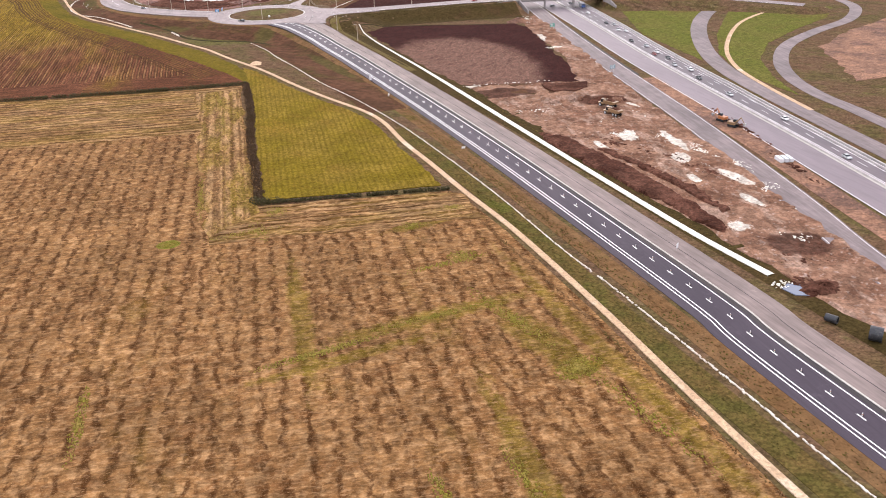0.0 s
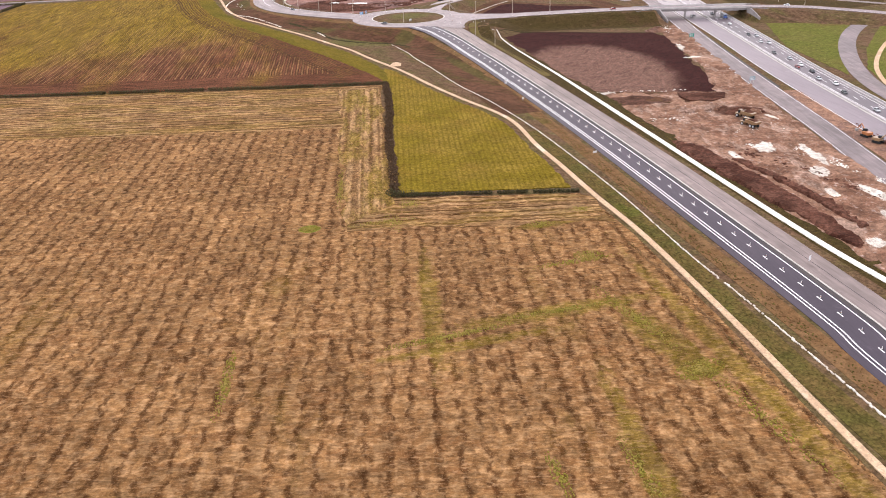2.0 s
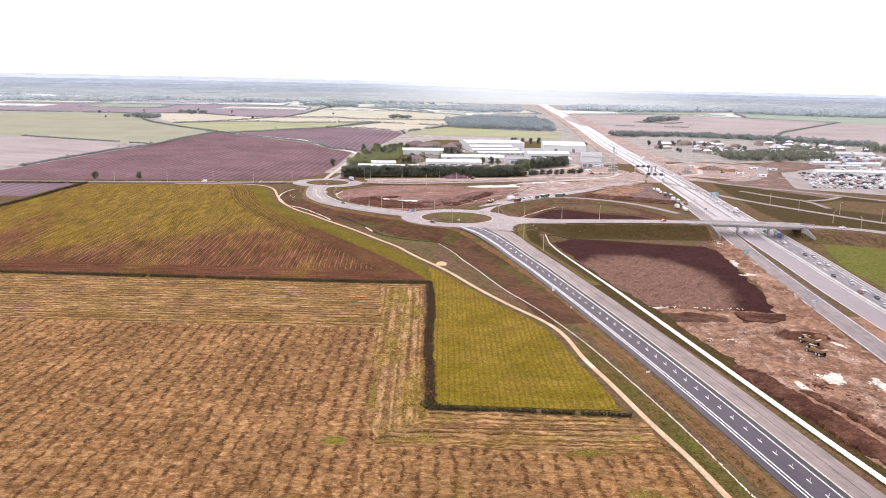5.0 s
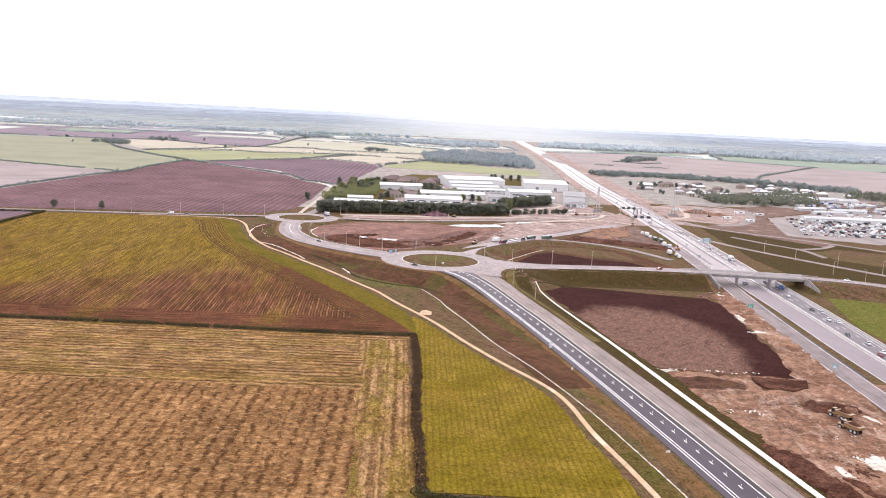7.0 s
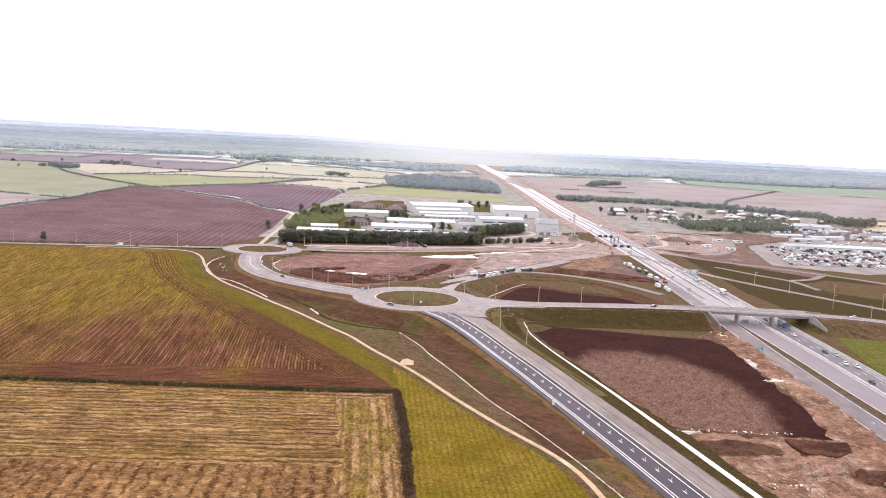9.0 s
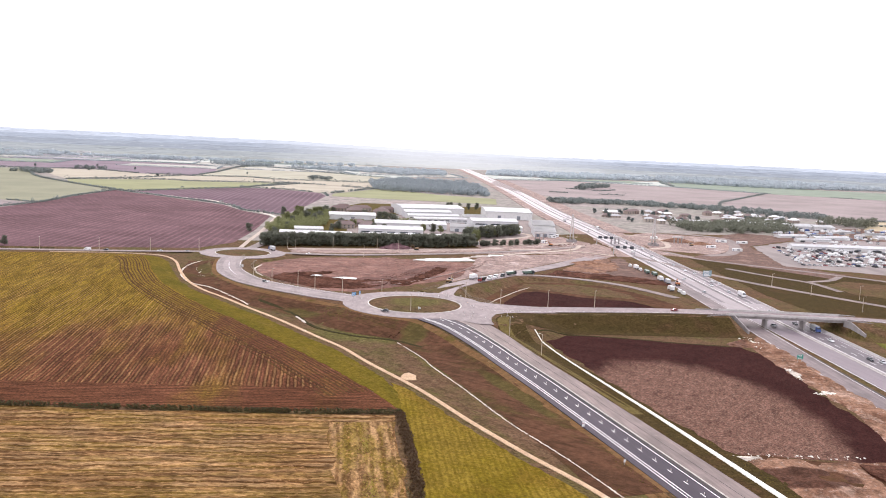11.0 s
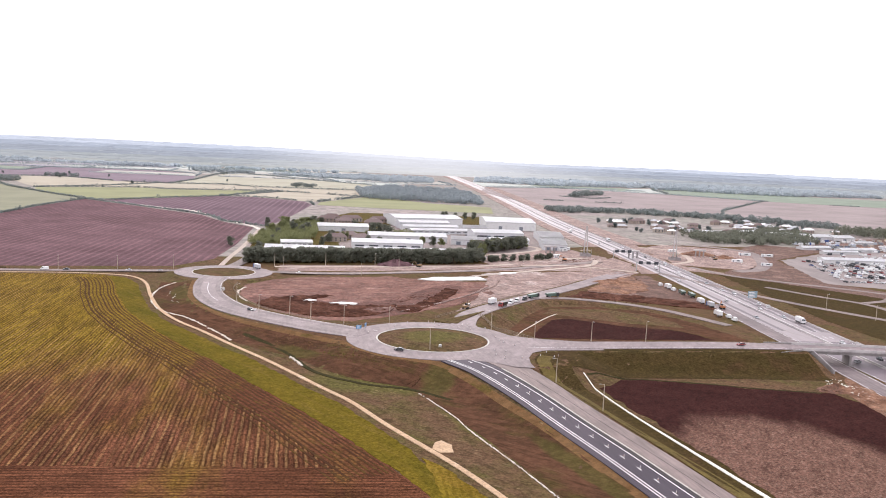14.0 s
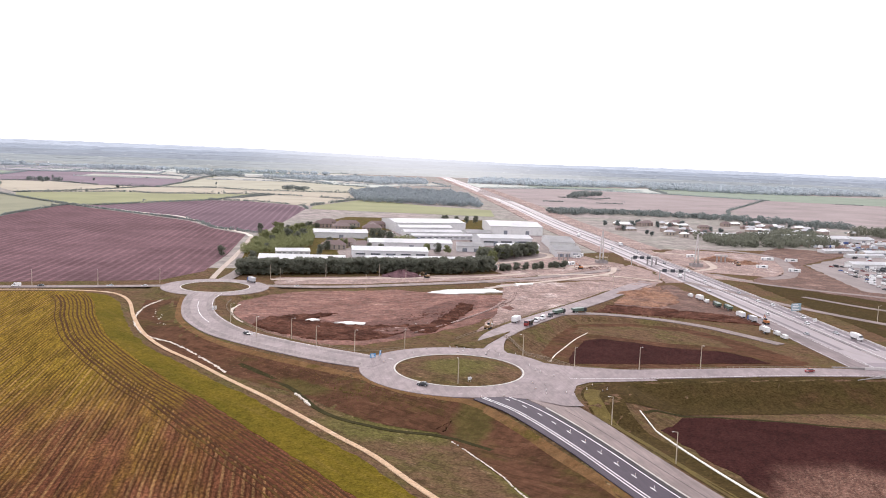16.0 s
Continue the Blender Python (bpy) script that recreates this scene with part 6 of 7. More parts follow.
def wood(outline, spacing, height, seed, label, leaf="far_leaf"):
    """Far woodland as one mass of leaf clumps with an uneven top."""
    rng = np.random.default_rng(seed)
    xs, ys = [p[0] for p in outline], [p[1] for p in outline]
    cen, rad = [], []
    for x in np.arange(min(xs), max(xs), spacing):
        for y in np.arange(min(ys), max(ys), spacing * 1.4):
            px, py = x + rng.normal(0, spacing * 0.3), y + rng.normal(0, spacing * 0.3)
            inside = False
            for (x0, y0), (x1, y1) in zip(outline, outline[1:] + outline[:1]):
                if (y0 > py) != (y1 > py) and px < (x1 - x0) * (py - y0) / (y1 - y0) + x0:
                    inside = not inside
            if inside:
                h = height * rng.uniform(0.7, 1.2)
                cen.append((px, py, h * 0.52))
                rad.append((spacing * 0.6, spacing * 0.6, h * 0.5))
    v, f = leaves(rng, np.array(cen), np.array(rad), len(cen) * 90, spacing * 0.12)
    v[:, 2] = np.maximum(v[:, 2], 0)
    return tagged(link("woodland", v, f.tolist(), leaf), label, "woodland", kind="stuff")


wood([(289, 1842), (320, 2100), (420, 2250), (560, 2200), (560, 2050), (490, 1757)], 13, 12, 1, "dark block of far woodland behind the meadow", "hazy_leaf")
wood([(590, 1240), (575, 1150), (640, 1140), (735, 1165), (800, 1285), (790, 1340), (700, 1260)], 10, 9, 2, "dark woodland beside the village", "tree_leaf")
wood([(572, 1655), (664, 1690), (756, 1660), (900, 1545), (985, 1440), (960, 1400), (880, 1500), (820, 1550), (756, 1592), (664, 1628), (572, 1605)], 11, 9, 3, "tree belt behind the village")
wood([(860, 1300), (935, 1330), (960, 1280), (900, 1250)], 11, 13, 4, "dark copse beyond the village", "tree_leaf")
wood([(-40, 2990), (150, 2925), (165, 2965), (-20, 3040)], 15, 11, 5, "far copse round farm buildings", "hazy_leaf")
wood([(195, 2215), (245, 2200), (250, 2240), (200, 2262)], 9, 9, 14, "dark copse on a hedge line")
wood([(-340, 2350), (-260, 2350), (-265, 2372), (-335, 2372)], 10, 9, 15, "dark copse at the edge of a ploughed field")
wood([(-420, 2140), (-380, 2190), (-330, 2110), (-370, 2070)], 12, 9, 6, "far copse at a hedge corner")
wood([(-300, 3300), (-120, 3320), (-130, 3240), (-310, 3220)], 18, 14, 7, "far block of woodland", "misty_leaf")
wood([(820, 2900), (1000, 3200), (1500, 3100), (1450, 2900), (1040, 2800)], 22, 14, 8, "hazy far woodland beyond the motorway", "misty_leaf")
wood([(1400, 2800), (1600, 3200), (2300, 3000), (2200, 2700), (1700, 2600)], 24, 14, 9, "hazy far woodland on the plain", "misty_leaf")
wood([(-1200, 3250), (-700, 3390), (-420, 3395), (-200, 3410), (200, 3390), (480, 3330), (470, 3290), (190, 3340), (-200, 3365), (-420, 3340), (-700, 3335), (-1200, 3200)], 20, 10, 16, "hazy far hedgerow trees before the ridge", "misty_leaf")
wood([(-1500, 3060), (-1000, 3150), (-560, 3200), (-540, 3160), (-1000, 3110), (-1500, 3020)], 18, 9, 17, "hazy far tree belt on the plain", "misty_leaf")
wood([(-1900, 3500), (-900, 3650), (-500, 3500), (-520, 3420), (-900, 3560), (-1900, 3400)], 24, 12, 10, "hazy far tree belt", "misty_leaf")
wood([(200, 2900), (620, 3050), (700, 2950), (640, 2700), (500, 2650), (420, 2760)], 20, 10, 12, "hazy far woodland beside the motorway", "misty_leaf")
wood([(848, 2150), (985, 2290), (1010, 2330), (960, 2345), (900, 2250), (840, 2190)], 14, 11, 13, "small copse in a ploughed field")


wood([(40, 1075), (62, 1068), (84, 1092), (110, 1130), (122, 1200), (136, 1290), (118, 1300), (92, 1250), (66, 1180), (52, 1120)], 4.2, 7.5, 21, "dense green thicket of willows beside the sheds", "willow_leaf")
wood([(205, 1178), (228, 1184), (226, 1200), (204, 1196)], 4, 6, 22, "shrubs in front of the office blocks", "willow_leaf")


# ---- industrial estate ----
def shed(x, y, w, d, h, turn, roof="white_roof", rise=0.1, wall="wall_cladding", doors=2, windows=0, label="white-roofed grey clad industrial shed", brick=False):
    """Front wall along +x from (x, y), depth d to the north."""
    s = base("industrial_shed", pose(x, y, 0, 0, 0, turn), label, "warehouse")
    h, r = h * 0.72, min(2.6, d * rise * 1.2 + h * 0.05)
    rise = r / d
    bm = bmesh.new()
    v = [bm.verts.new(c) for c in ((0, 0, -0.3), (w, 0, -0.3), (w, d, -0.3), (0, d, -0.3), (0, 0, h), (w, 0, h), (w, d, h), (0, d, h), (0, d / 2, h + r), (w, d / 2, h + r))]
    for f in ((0, 1, 5, 4), (2, 3, 7, 6), (1, 2, 6, 9, 5), (3, 0, 4, 8, 7)):
        bm.faces.new([v[i] for i in f])
    part("wall", bm, wall, s)
    bm = bmesh.new()
    o = 0.5
    z = h - o * rise * 2
    v = [bm.verts.new(c) for c in ((-o, -o, z + 0.05), (w + o, -o, z + 0.05), (w + o, d / 2, h + r + 0.05), (-o, d / 2, h + r + 0.05), (-o, d + o, z + 0.05), (w + o, d + o, z + 0.05))]
    bm.faces.new([v[i] for i in (0, 1, 2, 3)])
    bm.faces.new([v[i] for i in (3, 2, 5, 4)])
    bmesh.ops.solidify(bm, geom=list(bm.faces), thickness=-0.35)
    part("roof", bm, roof, s)
    bm = box(bmesh.new(), -0.55, -0.75, z - 0.35, w + 0.55, -0.45, z + 0.1, 0.05)
    part("gutter", bm, "grey_roof", s)
    for k in range(doors):
        cx = w * (k + 0.7) / (doors + 0.4)
        part("roller_door", box(bmesh.new(), cx - 2.2, -0.12, 0, cx + 2.2, 0.1, min(5, h * 0.6), 0.04), "roller_door", s)
    for k in range(windows):
        cx = w * (k + 0.5) / windows
        part("window", box(bmesh.new(), cx - w / windows * 0.32, -0.1, h * 0.42, cx + w / windows * 0.32, 0.1, h * 0.62, 0.03), "dark_opening", s)
    return s


shed(52, 1004, 68, 26, 7, -9, doors=0, label="long low white-roofed shed behind the tree belt")
shed(72, 1068, 29, 14, 5, -2, doors=0, windows=6, label="small white office with a hipped roof")
shed(125, 1215, 56, 24, 8.5, -4, doors=1, windows=0)
shed(136, 1052, 66, 24, 9, -7, doors=1, windows=5)
shed(165, 1122, 80, 26, 8.5, -6, doors=1, label="long white-roofed grey industrial shed")
shed(245, 1100, 26, 22, 8, -15, "grey_roof", doors=2, label="grey-roofed workshop beside a white shed")
shed(229, 1290, 86, 62, 15, 3, rise=0.05, doors=0, windows=0, label="tall white-roofed distribution shed")
shed(228, 1262, 62, 20, 11, 3, rise=0.06, doors=0, label="lean-to shed below the tall shed")
shed(226, 1232, 66, 14, 8, 2, doors=0, windows=8, label="two-storey white flat office block")
shed(228, 1206, 68, 12, 6, 1, doors=0, windows=9, label="low white two-storey office block")
shed(339, 1274, 62, 84, 14, -12, rise=0.03, doors=2, label="large white-roofed distribution shed")
shed(286, 1152, 56, 30, 11, -2, doors=2, windows=3)
shed(290, 1108, 42, 12, 7, -3, doors=1, windows=2, label="low white-roofed office shed")
shed(352, 1128, 26, 70, 10, -16, "grey_roof", doors=2, label="grey-roofed terrace of small workshops")
shed(330, 1062, 24, 44, 9, -16, "grey_roof", doors=3, label="grey-roofed terrace of small workshops")
shed(140, 1010, 90, 14, 6, -6, doors=0, label="low white-roofed shed behind the trees")
shed(232, 1012, 18, 12, 6, -10, doors=1, label="small white-roofed industrial unit")
shed(300, 1240, 30, 18, 7, 2, "grey_roof", doors=1, label="small grey-roofed plant building")


def house(x, y, w, d, h, turn, label="brick house with a brown tiled hipped roof", roof="tile_roof", wall="brick_wall"):
    s = base("house", pose(x, y, 0, 0, 0, turn), label, "house")
    part("wall", box(bmesh.new(), 0, 0, -0.3, w, d, h), wall, s)
    bm = bmesh.new()
    o, r = 0.5, d * 0.32
    v = [bm.verts.new(c) for c in ((-o, -o, h), (w + o, -o, h), (w + o, d + o, h), (-o, d + o, h), (d * 0.4, d / 2, h + r), (w - d * 0.4, d / 2, h + r))]
    for f in ((0, 1, 5, 4), (1, 2, 5), (2, 3, 4, 5), (3, 0, 4), (3, 2, 1, 0)):
        bm.faces.new([v[i] for i in f])
    part("roof", bm, roof, s)
    n = max(2, int(w / 4))
    for k in range(n):
        cx = w * (k + 0.5) / n
        for z in ((1.0,) if h < 4 else (1.0, h - 2.0)):
            part("window", box(bmesh.new(), cx - 0.7, -0.08, z, cx + 0.7, 0.1, z + 1.2), "dark_opening", s)
    return s


for x, y, w, t in ((118, 1110, 26, -5), (148, 1108, 20, 10), (136, 1136, 22, -8), (140, 1330, 26, -3), (170, 1340, 32, 4), (206, 1336, 26, -6), (160, 1300, 24, 12), (190, 1290, 26, -10), (152, 1358, 24, 6), (212, 1310, 18, 80)):
    house(x, y, w * 0.85, 11, 4.8, t)
rng = random.Random(4)
for k in range(84):
    u = rng.random()
    x, y = 560 + 300 * u + rng.uniform(-30, 30), 1345 + 60 * u + rng.uniform(-105, 75)
    if rng.random() < 0.55:
        house(x, y, rng.uniform(9, 18), rng.uniform(7, 10), rng.choice((3.0, 4.8)), rng.uniform(-20, 30), "pale village house with a grey-brown roof", rng.choice(("tile_roof", "grey_roof", "white_roof")))
    else:
        tree(x, y, rng.uniform(6, 10), "far_leaf", rng, "leafy green village garden tree")
for x, y, w, d, h in ((715, 1235, 40, 26, 6), (760, 1225, 46, 24, 6), (690, 1270, 36, 20, 5), (800, 1215, 30, 22, 6), (640, 1275, 40, 14, 4)):
    shed(x, y, w, d, h, -6, doors=1, label="low white-roofed farm shed by the village")
for k in range(12):
    shed(650 + rng.uniform(0, 330), 1060 + rng.uniform(0, 150), rng.uniform(18, 50), rng.uniform(8, 14), 4, rng.uniform(-10, 6), rng.choice(("white_roof", "grey_roof", "white_roof")), doors=1, label="long low pale depot shed")
shed(600, 985, 130, 14, 5, -9, doors=6, label="long low white-roofed depot shed")

# the patchwork of fields, hedges and far roofs towards the skyline
rng = random.Random(21)
for i in range(9):
    for j in range(4):
        x, y = -1500 + 330 * i + rng.uniform(-60, 60), 2720 + 300 * j + rng.uniform(-50, 50)
        if abs(x - np.interp(y, [p[1] for p in MOTORWAY], [p[0] for p in MOTORWAY])) < 230:
            continue
        w, d = rng.uniform(110, 180), rng.uniform(90, 150)
        pts = [(x - w, y - d * 0.8), (x + w * 0.9, y - d), (x + w, y + d * 0.8), (x - w * 0.8, y + d)]
        tagged(patch("field", pts, rng.choice(("hazy_violet", "hazy_stubble", "hazy_pasture", "hazy_stubble", "pasture_pale", "pasture_green")), 0.34 + 0.012 * (i + j), "small hazy field on the far plain"), category="field")
        far_hedge([pts[0], pts[1]], 5, 300 + 10 * i + j)
        if rng.random() < 0.6:
            far_hedge([pts[1], pts[2]], 5, 500 + 10 * i + j)
for k in range(14):
    shed(rng.uniform(-1250, -500), rng.uniform(3250, 3600), rng.uniform(40, 90), 30, 9, rng.uniform(-8, 8), rng.choice(("white_roof", "grey_roof")), doors=1, label="far pale shed on the edge of a town")
for k in range(14):
    x, y = rng.uniform(-900, 300), rng.uniform(2100, 2900)
    tree(x, y, rng.uniform(5, 8), "far_leaf", rng, "lone dark hedgerow tree", "field trees", 1.2)


# ---- loose stone on the earthworks ----
def rubble(name, spots, mat, seed, size, label, lift=0.1):
    """Flat broken lumps scattered in ellipses: x, y, half width, half length, turn, count."""
    rng = np.random.default_rng(seed)
    verts, faces = [], []
    for x, y, a, b, turn, count in spots:
        for _ in range(count):
            u, r = rng.uniform(0, 6.28), rng.uniform(0, 1) ** 0.7
            lx, ly = a * r * math.cos(u), b * r * math.sin(u)
            c, s = math.cos(radians(turn)), math.sin(radians(turn))
            px, py = x + lx * c - ly * s, y + lx * s + ly * c
            k = size * rng.uniform(0.4, 1.5) * (1.2 - 0.6 * r)
            n = len(verts)
            ang = np.sort(rng.uniform(0, 6.28, 6))
            z = ground_height(px, py) if py > 330 else 0
            for q in ang:
                e = k * rng.uniform(0.7, 1.2)
                verts.append((px + e * math.cos(q), py + 1.5 * e * math.sin(q), z + lift))
            for q in ang:
                e = k * 0.55
                verts.append((px + e * math.cos(q), py + 1.5 * e * math.sin(q), z + lift + 0.25 * k + 0.12))
            faces += [(n + i, n + (i + 1) % 6, n + 6 + (i + 1) % 6, n + 6 + i) for i in range(6)]
            faces.append(tuple(n + 6 + i for i in range(6)))
    return tagged(link(name, verts, faces, mat), label, "rubble", kind="stuff")


CHALK = [(196, 322, 6, 8, -25, 60), (199, 331, 8, 2.5, -40, 30), (188, 303, 2.5, 5, -25, 22), (203, 288, 4, 16, -10, 60), (206, 270, 5, 12, -8, 110), (200, 262, 2, 10, -12, 36), (207, 250, 6, 9, -12, 46), (201, 228, 7, 5, 0, 40), (192, 208, 6, 5, 10, 40), (175, 350, 10, 10, 0, 36), (190, 360, 14, 10, 0, 30), (213, 330, 5, 14, -15, 24), (252, 500, 2, 12, -18, 40), (246, 468, 7, 2.5, -10, 40), (186, 401, 26, 2.4, -10, 16), (182, 190, 8, 5, 0, 30), (270, 560, 7, 14, -15, 50), (158, 166, 3, 2.5, 0, 16), (92, 748, 14, 4, 0, 14), (78, 764, 12, 2, 20, 10), (120, 762, 14, 2, 40, 10), (350, 1000, 40, 30, 0, 30), (300, 965, 40, 20, 20, 20), (490, 1010, 40, 40, 0, 40), (-16, 790, 3, 30, 8, 14)]
rubble("chalk_rubble", [(x, y, a, b, t, n * 2 if y < 600 else n) for x, y, a, b, t, n in CHALK], "chalk_bright", 3, 0.42, "broken white chalk scattered over the earthworks")
rubble("soil_clods", [(182, 290, 6, 40, 22, 160), (195, 250, 4, 16, 10, 60), (206, 350, 12, 6, 0, 50), (240, 290, 2, 30, -13, 70), (225, 240, 2, 20, -13, 40), (176, 182, 10, 12, 0, 60), (164, 165, 5, 5, 0, 40), (60, 770, 30, 5, 0, 120), (130, 785, 30, 8, 40, 140), (280, 770, 30, 10, -20, 90), (330, 985, 30, 12, 10, 90), (500, 1030, 30, 20, 0, 90)], "dark_mud", 4, 0.8, "dark turned clods of soil")

tufts = [(6, 262.5, 3.6, 2.4, 0, 90), (86, 218, 5, 4, 0, 90), (88, 151, 7, 4, 20, 170), (80, 246, 5, 3, 0, 60), (97, 255, 4, 3, 0, 50), (35, 181, 18, 1.8, 8, 170), (42, 276, 4, 5, 0, 70), (34, 262, 3, 10, 0, 60), (40, 392, 3, 22, -8, 130), (44, 430, 3, 14, -8, 100), (20, 300, 1.6, 24, -8, 90), (-20, 172, 1.6, 16, -8, 90), (66, 187, 18, 1.6, 4, 130), (84, 178, 2.5, 22, 12, 150), (92, 130, 2.5, 26, 6, 110), (60, 120, 2, 12, 0, 60), (44, 122, 1.5, 8, 0, 50), (80, 215, 16, 2, 6, 80), (30, 262, 16, 2, 6, 70)]
rubble("grass_tufts", [(x, y, a, b, t, 3 * n) for x, y, a, b, t, n in tufts], "regrowth", 9, 0.26, "bright green regrowth tufts in the stubble", 0.06)
rubble("weed_tufts", [(120.6, 240, 2.6, 190, 0, 700), (110.5, 240, 2.6, 150, 0, 900), (160.4, 300, 1.2, 150, 0, 400), (60, 620, 14, 50, 40, 400)], "rough_grass", 10, 0.3, "dark green weed tufts on the verges", 0.05)
rubble("dry_tufts", [(121, 240, 3, 190, 0, 1100), (101.5, 180, 1.0, 120, 0, 600), (48, 370, 2.5, 80, -8, 300), (40, 660, 12, 50, 40, 300)], "dry_margin", 11, 0.3, "dry brown weed tufts on the verges", 0.05)


def heap(x, y, r, h, mat, label, seed):
    rng = np.random.default_rng(seed)
    n, m = 22, 7
    verts, faces = [(x, y, h)], []
    for k in range(1, m + 1):
        for i in range(n):
            u = 2 * math.pi * i / n
            q = r * k / m * rng.uniform(0.85, 1.15)
            verts.append((x + 1.5 * q * math.cos(u), y + q * math.sin(u), max(-0.2, h * (1 - (k / m)) ** 0.9 * rng.uniform(0.75, 1.2) - (0.2 if k == m else 0))))
    for i in range(n):
        faces.append((0, 1 + i, 1 + (i + 1) % n))
        for k in range(m - 1):
            a = 1 + k * n
            faces.append((a + i, a + n + i, a + n + (i + 1) % n, a + (i + 1) % n))
    return tagged(link("soil_mound", verts, faces, mat), label, "spoil heap")


heap(153, 940, 11, 5, "ploughed_violet", "violet-brown spoil heap beside the haul road", 1)
heap(210, 350, 8, 2.6, "dark_mud", "dark spoil heap on the earthworks", 2)
heap(166, 160, 5, 2.0, "dark_mud", "brown soil heap beside a small pond", 3)
heap(490, 1040, 14, 4, "orange_clay", "orange clay heap on the works", 4)
heap(505, 1015, 10, 3, "orange_clay", "orange clay heap on the works", 5)
heap(300, 850, 14, 3, "orange_clay", "orange clay heap beside the motorway", 6)
heap(262, 556, 6, 3, "orange_clay", "orange clay spill below the bridge abutment", 7)
patch("pond", [(157, 160), (160, 158), (162, 160), (162, 164), (159, 166), (156, 164)], "pond_water", 0.3, "small blue-grey pond in bare soil", ragged=0.6, seed=91, category="pond")


# ---- vehicles ----
def shell(bm, profile, half, inset=0.0):
    """A body from a side profile of (y, z) pushed out to both sides, narrower at the top by inset."""
    zs = [p[1] for p in profile]
    lo, hi = min(zs), max(zs)
    rings = []
    for s in (-1, 1):
        rings.append([bm.verts.new((s * (half - inset * (z - lo) / (hi - lo)), y, z)) for y, z in profile])
    n = len(profile)
    for i in range(n):
        j = (i + 1) % n
        bm.faces.new((rings[0][i], rings[0][j], rings[1][j], rings[1][i]))
    bm.faces.new(rings[0])
    bm.faces.new(rings[1][::-1])
    return bm


def wheels(v, ys, half, r):
    for y in ys:
        for s in (-1, 1):
            w = part("wheel", tube(bmesh.new(), (s * (half - 0.25), y, r), (s * half, y, r), r, n=10), "tyre", v)
            part("rim", tube(bmesh.new(), (s * (half - 0.02), y, r), (s * (half + 0.02), y, r), r * 0.6, n=8), "paint_silver", w)


def make_car(paint, label):
    v = base("car", Matrix.Identity(4), label, "car")
    part("body", shell(bmesh.new(), [(-2.1, 0.35), (-2.15, 0.75), (-1.9, 0.95), (-1.0, 0.98), (1.0, 0.98), (1.95, 0.82), (2.1, 0.6), (2.08, 0.35)], 0.9, 0.06), paint, v)
    part("cabin", shell(bmesh.new(), [(-1.75, 0.95), (-1.25, 1.42), (0.25, 1.44), (1.05, 0.95)], 0.82, 0.16), "glazing", v)
    part("roof", shell(bmesh.new(), [(-1.25, 1.42), (-1.15, 1.48), (0.15, 1.49), (0.28, 1.43)], 0.68, 0.04), paint, v)
    wheels(v, (-1.3, 1.3), 0.9, 0.33)
    for s in (-0.62, 0.62):
        part("headlight", box(bmesh.new(), s - 0.18, 1.99, 0.58, s + 0.18, 2.12, 0.74, 0.02), "pallet_wrap", v)
    return v


def make_van(paint, label):
    v = base("van", Matrix.Identity(4), label, "van")
    part("body", shell(bmesh.new(), [(-2.7, 0.4), (-2.75, 2.2), (-2.6, 2.35), (1.2, 2.35), (1.75, 1.45), (2.6, 1.15), (2.7, 0.4)], 0.98, 0.1), paint, v)
    part("windscreen", shell(bmesh.new(), [(1.3, 2.22), (1.8, 1.45), (1.86, 1.5), (1.36, 2.27)], 0.82), "glazing", v)
    for s in (-1, 1):
        part("side_window", box(bmesh.new(), s * 0.93 - 0.04, 0.5, 1.4, s * 0.93 + 0.04, 1.3, 2.0, 0.02), "glazing", v)
    wheels(v, (-1.7, 1.75), 0.98, 0.36)
    return v


def make_lorry(cab, load, label, category="lorry", tipper=False):
    v = base("lorry", Matrix.Identity(4), label, category)
    part("chassis", box(bmesh.new(), -0.9, -4.6, 0.7, 0.9, 4.2, 1.05, 0.05), "tyre", v)
    part("cab", shell(bmesh.new(), [(2.4, 0.8), (2.4, 3.1), (3.9, 3.1), (4.3, 2.2), (4.35, 0.8)], 1.22, 0.08), cab, v)
    part("windscreen", shell(bmesh.new(), [(3.98, 3.0), (4.33, 2.2), (4.38, 2.22), (4.04, 3.02)], 1.1), "glazing", v)
    if tipper:
        part("skip", shell(bmesh.new(), [(-4.9, 1.4), (-5.1, 2.7), (2.0, 3.0), (2.0, 1.2), (-3.5, 1.1)], 1.3, -0.15), load, v)
    else:
        part("load_box", box(bmesh.new(), -1.25, -4.8, 1.1, 1.25, 2.1, 3.6, 0.06), load, v)
    wheels(v, (-3.6, -2.3, 3.2), 1.2, 0.52)
    return v


def make_dumper(paint, label):
    v = base("dump_truck", Matrix.Identity(4), label, "dump truck")
    part("front_frame", box(bmesh.new(), -1.2, 1.4, 0.9, 1.2, 4.4, 1.9, 0.15), paint, v)
    part("cab", shell(bmesh.new(), [(1.6, 1.9), (1.6, 3.3), (2.9, 3.3), (3.2, 1.9)], 0.85, 0.1), "glazing", v)
    part("cab_roof", box(bmesh.new(), -0.85, 1.5, 3.3, 0.85, 3.0, 3.45, 0.05), paint, v)
    part("skip", shell(bmesh.new(), [(-5.0, 1.9), (-5.4, 3.0), (1.2, 3.2), (1.0, 1.7), (-3.0, 1.5)], 1.45, -0.25), paint, v)
    part("load", shell(bmesh.new(), [(-4.6, 2.9), (-3.0, 3.5), (-0.5, 3.6), (0.9, 3.1)], 1.4, 0.6), "dark_mud", v)
    wheels(v, (-3.6, -1.9, 2.9), 1.5, 0.85)
    return v


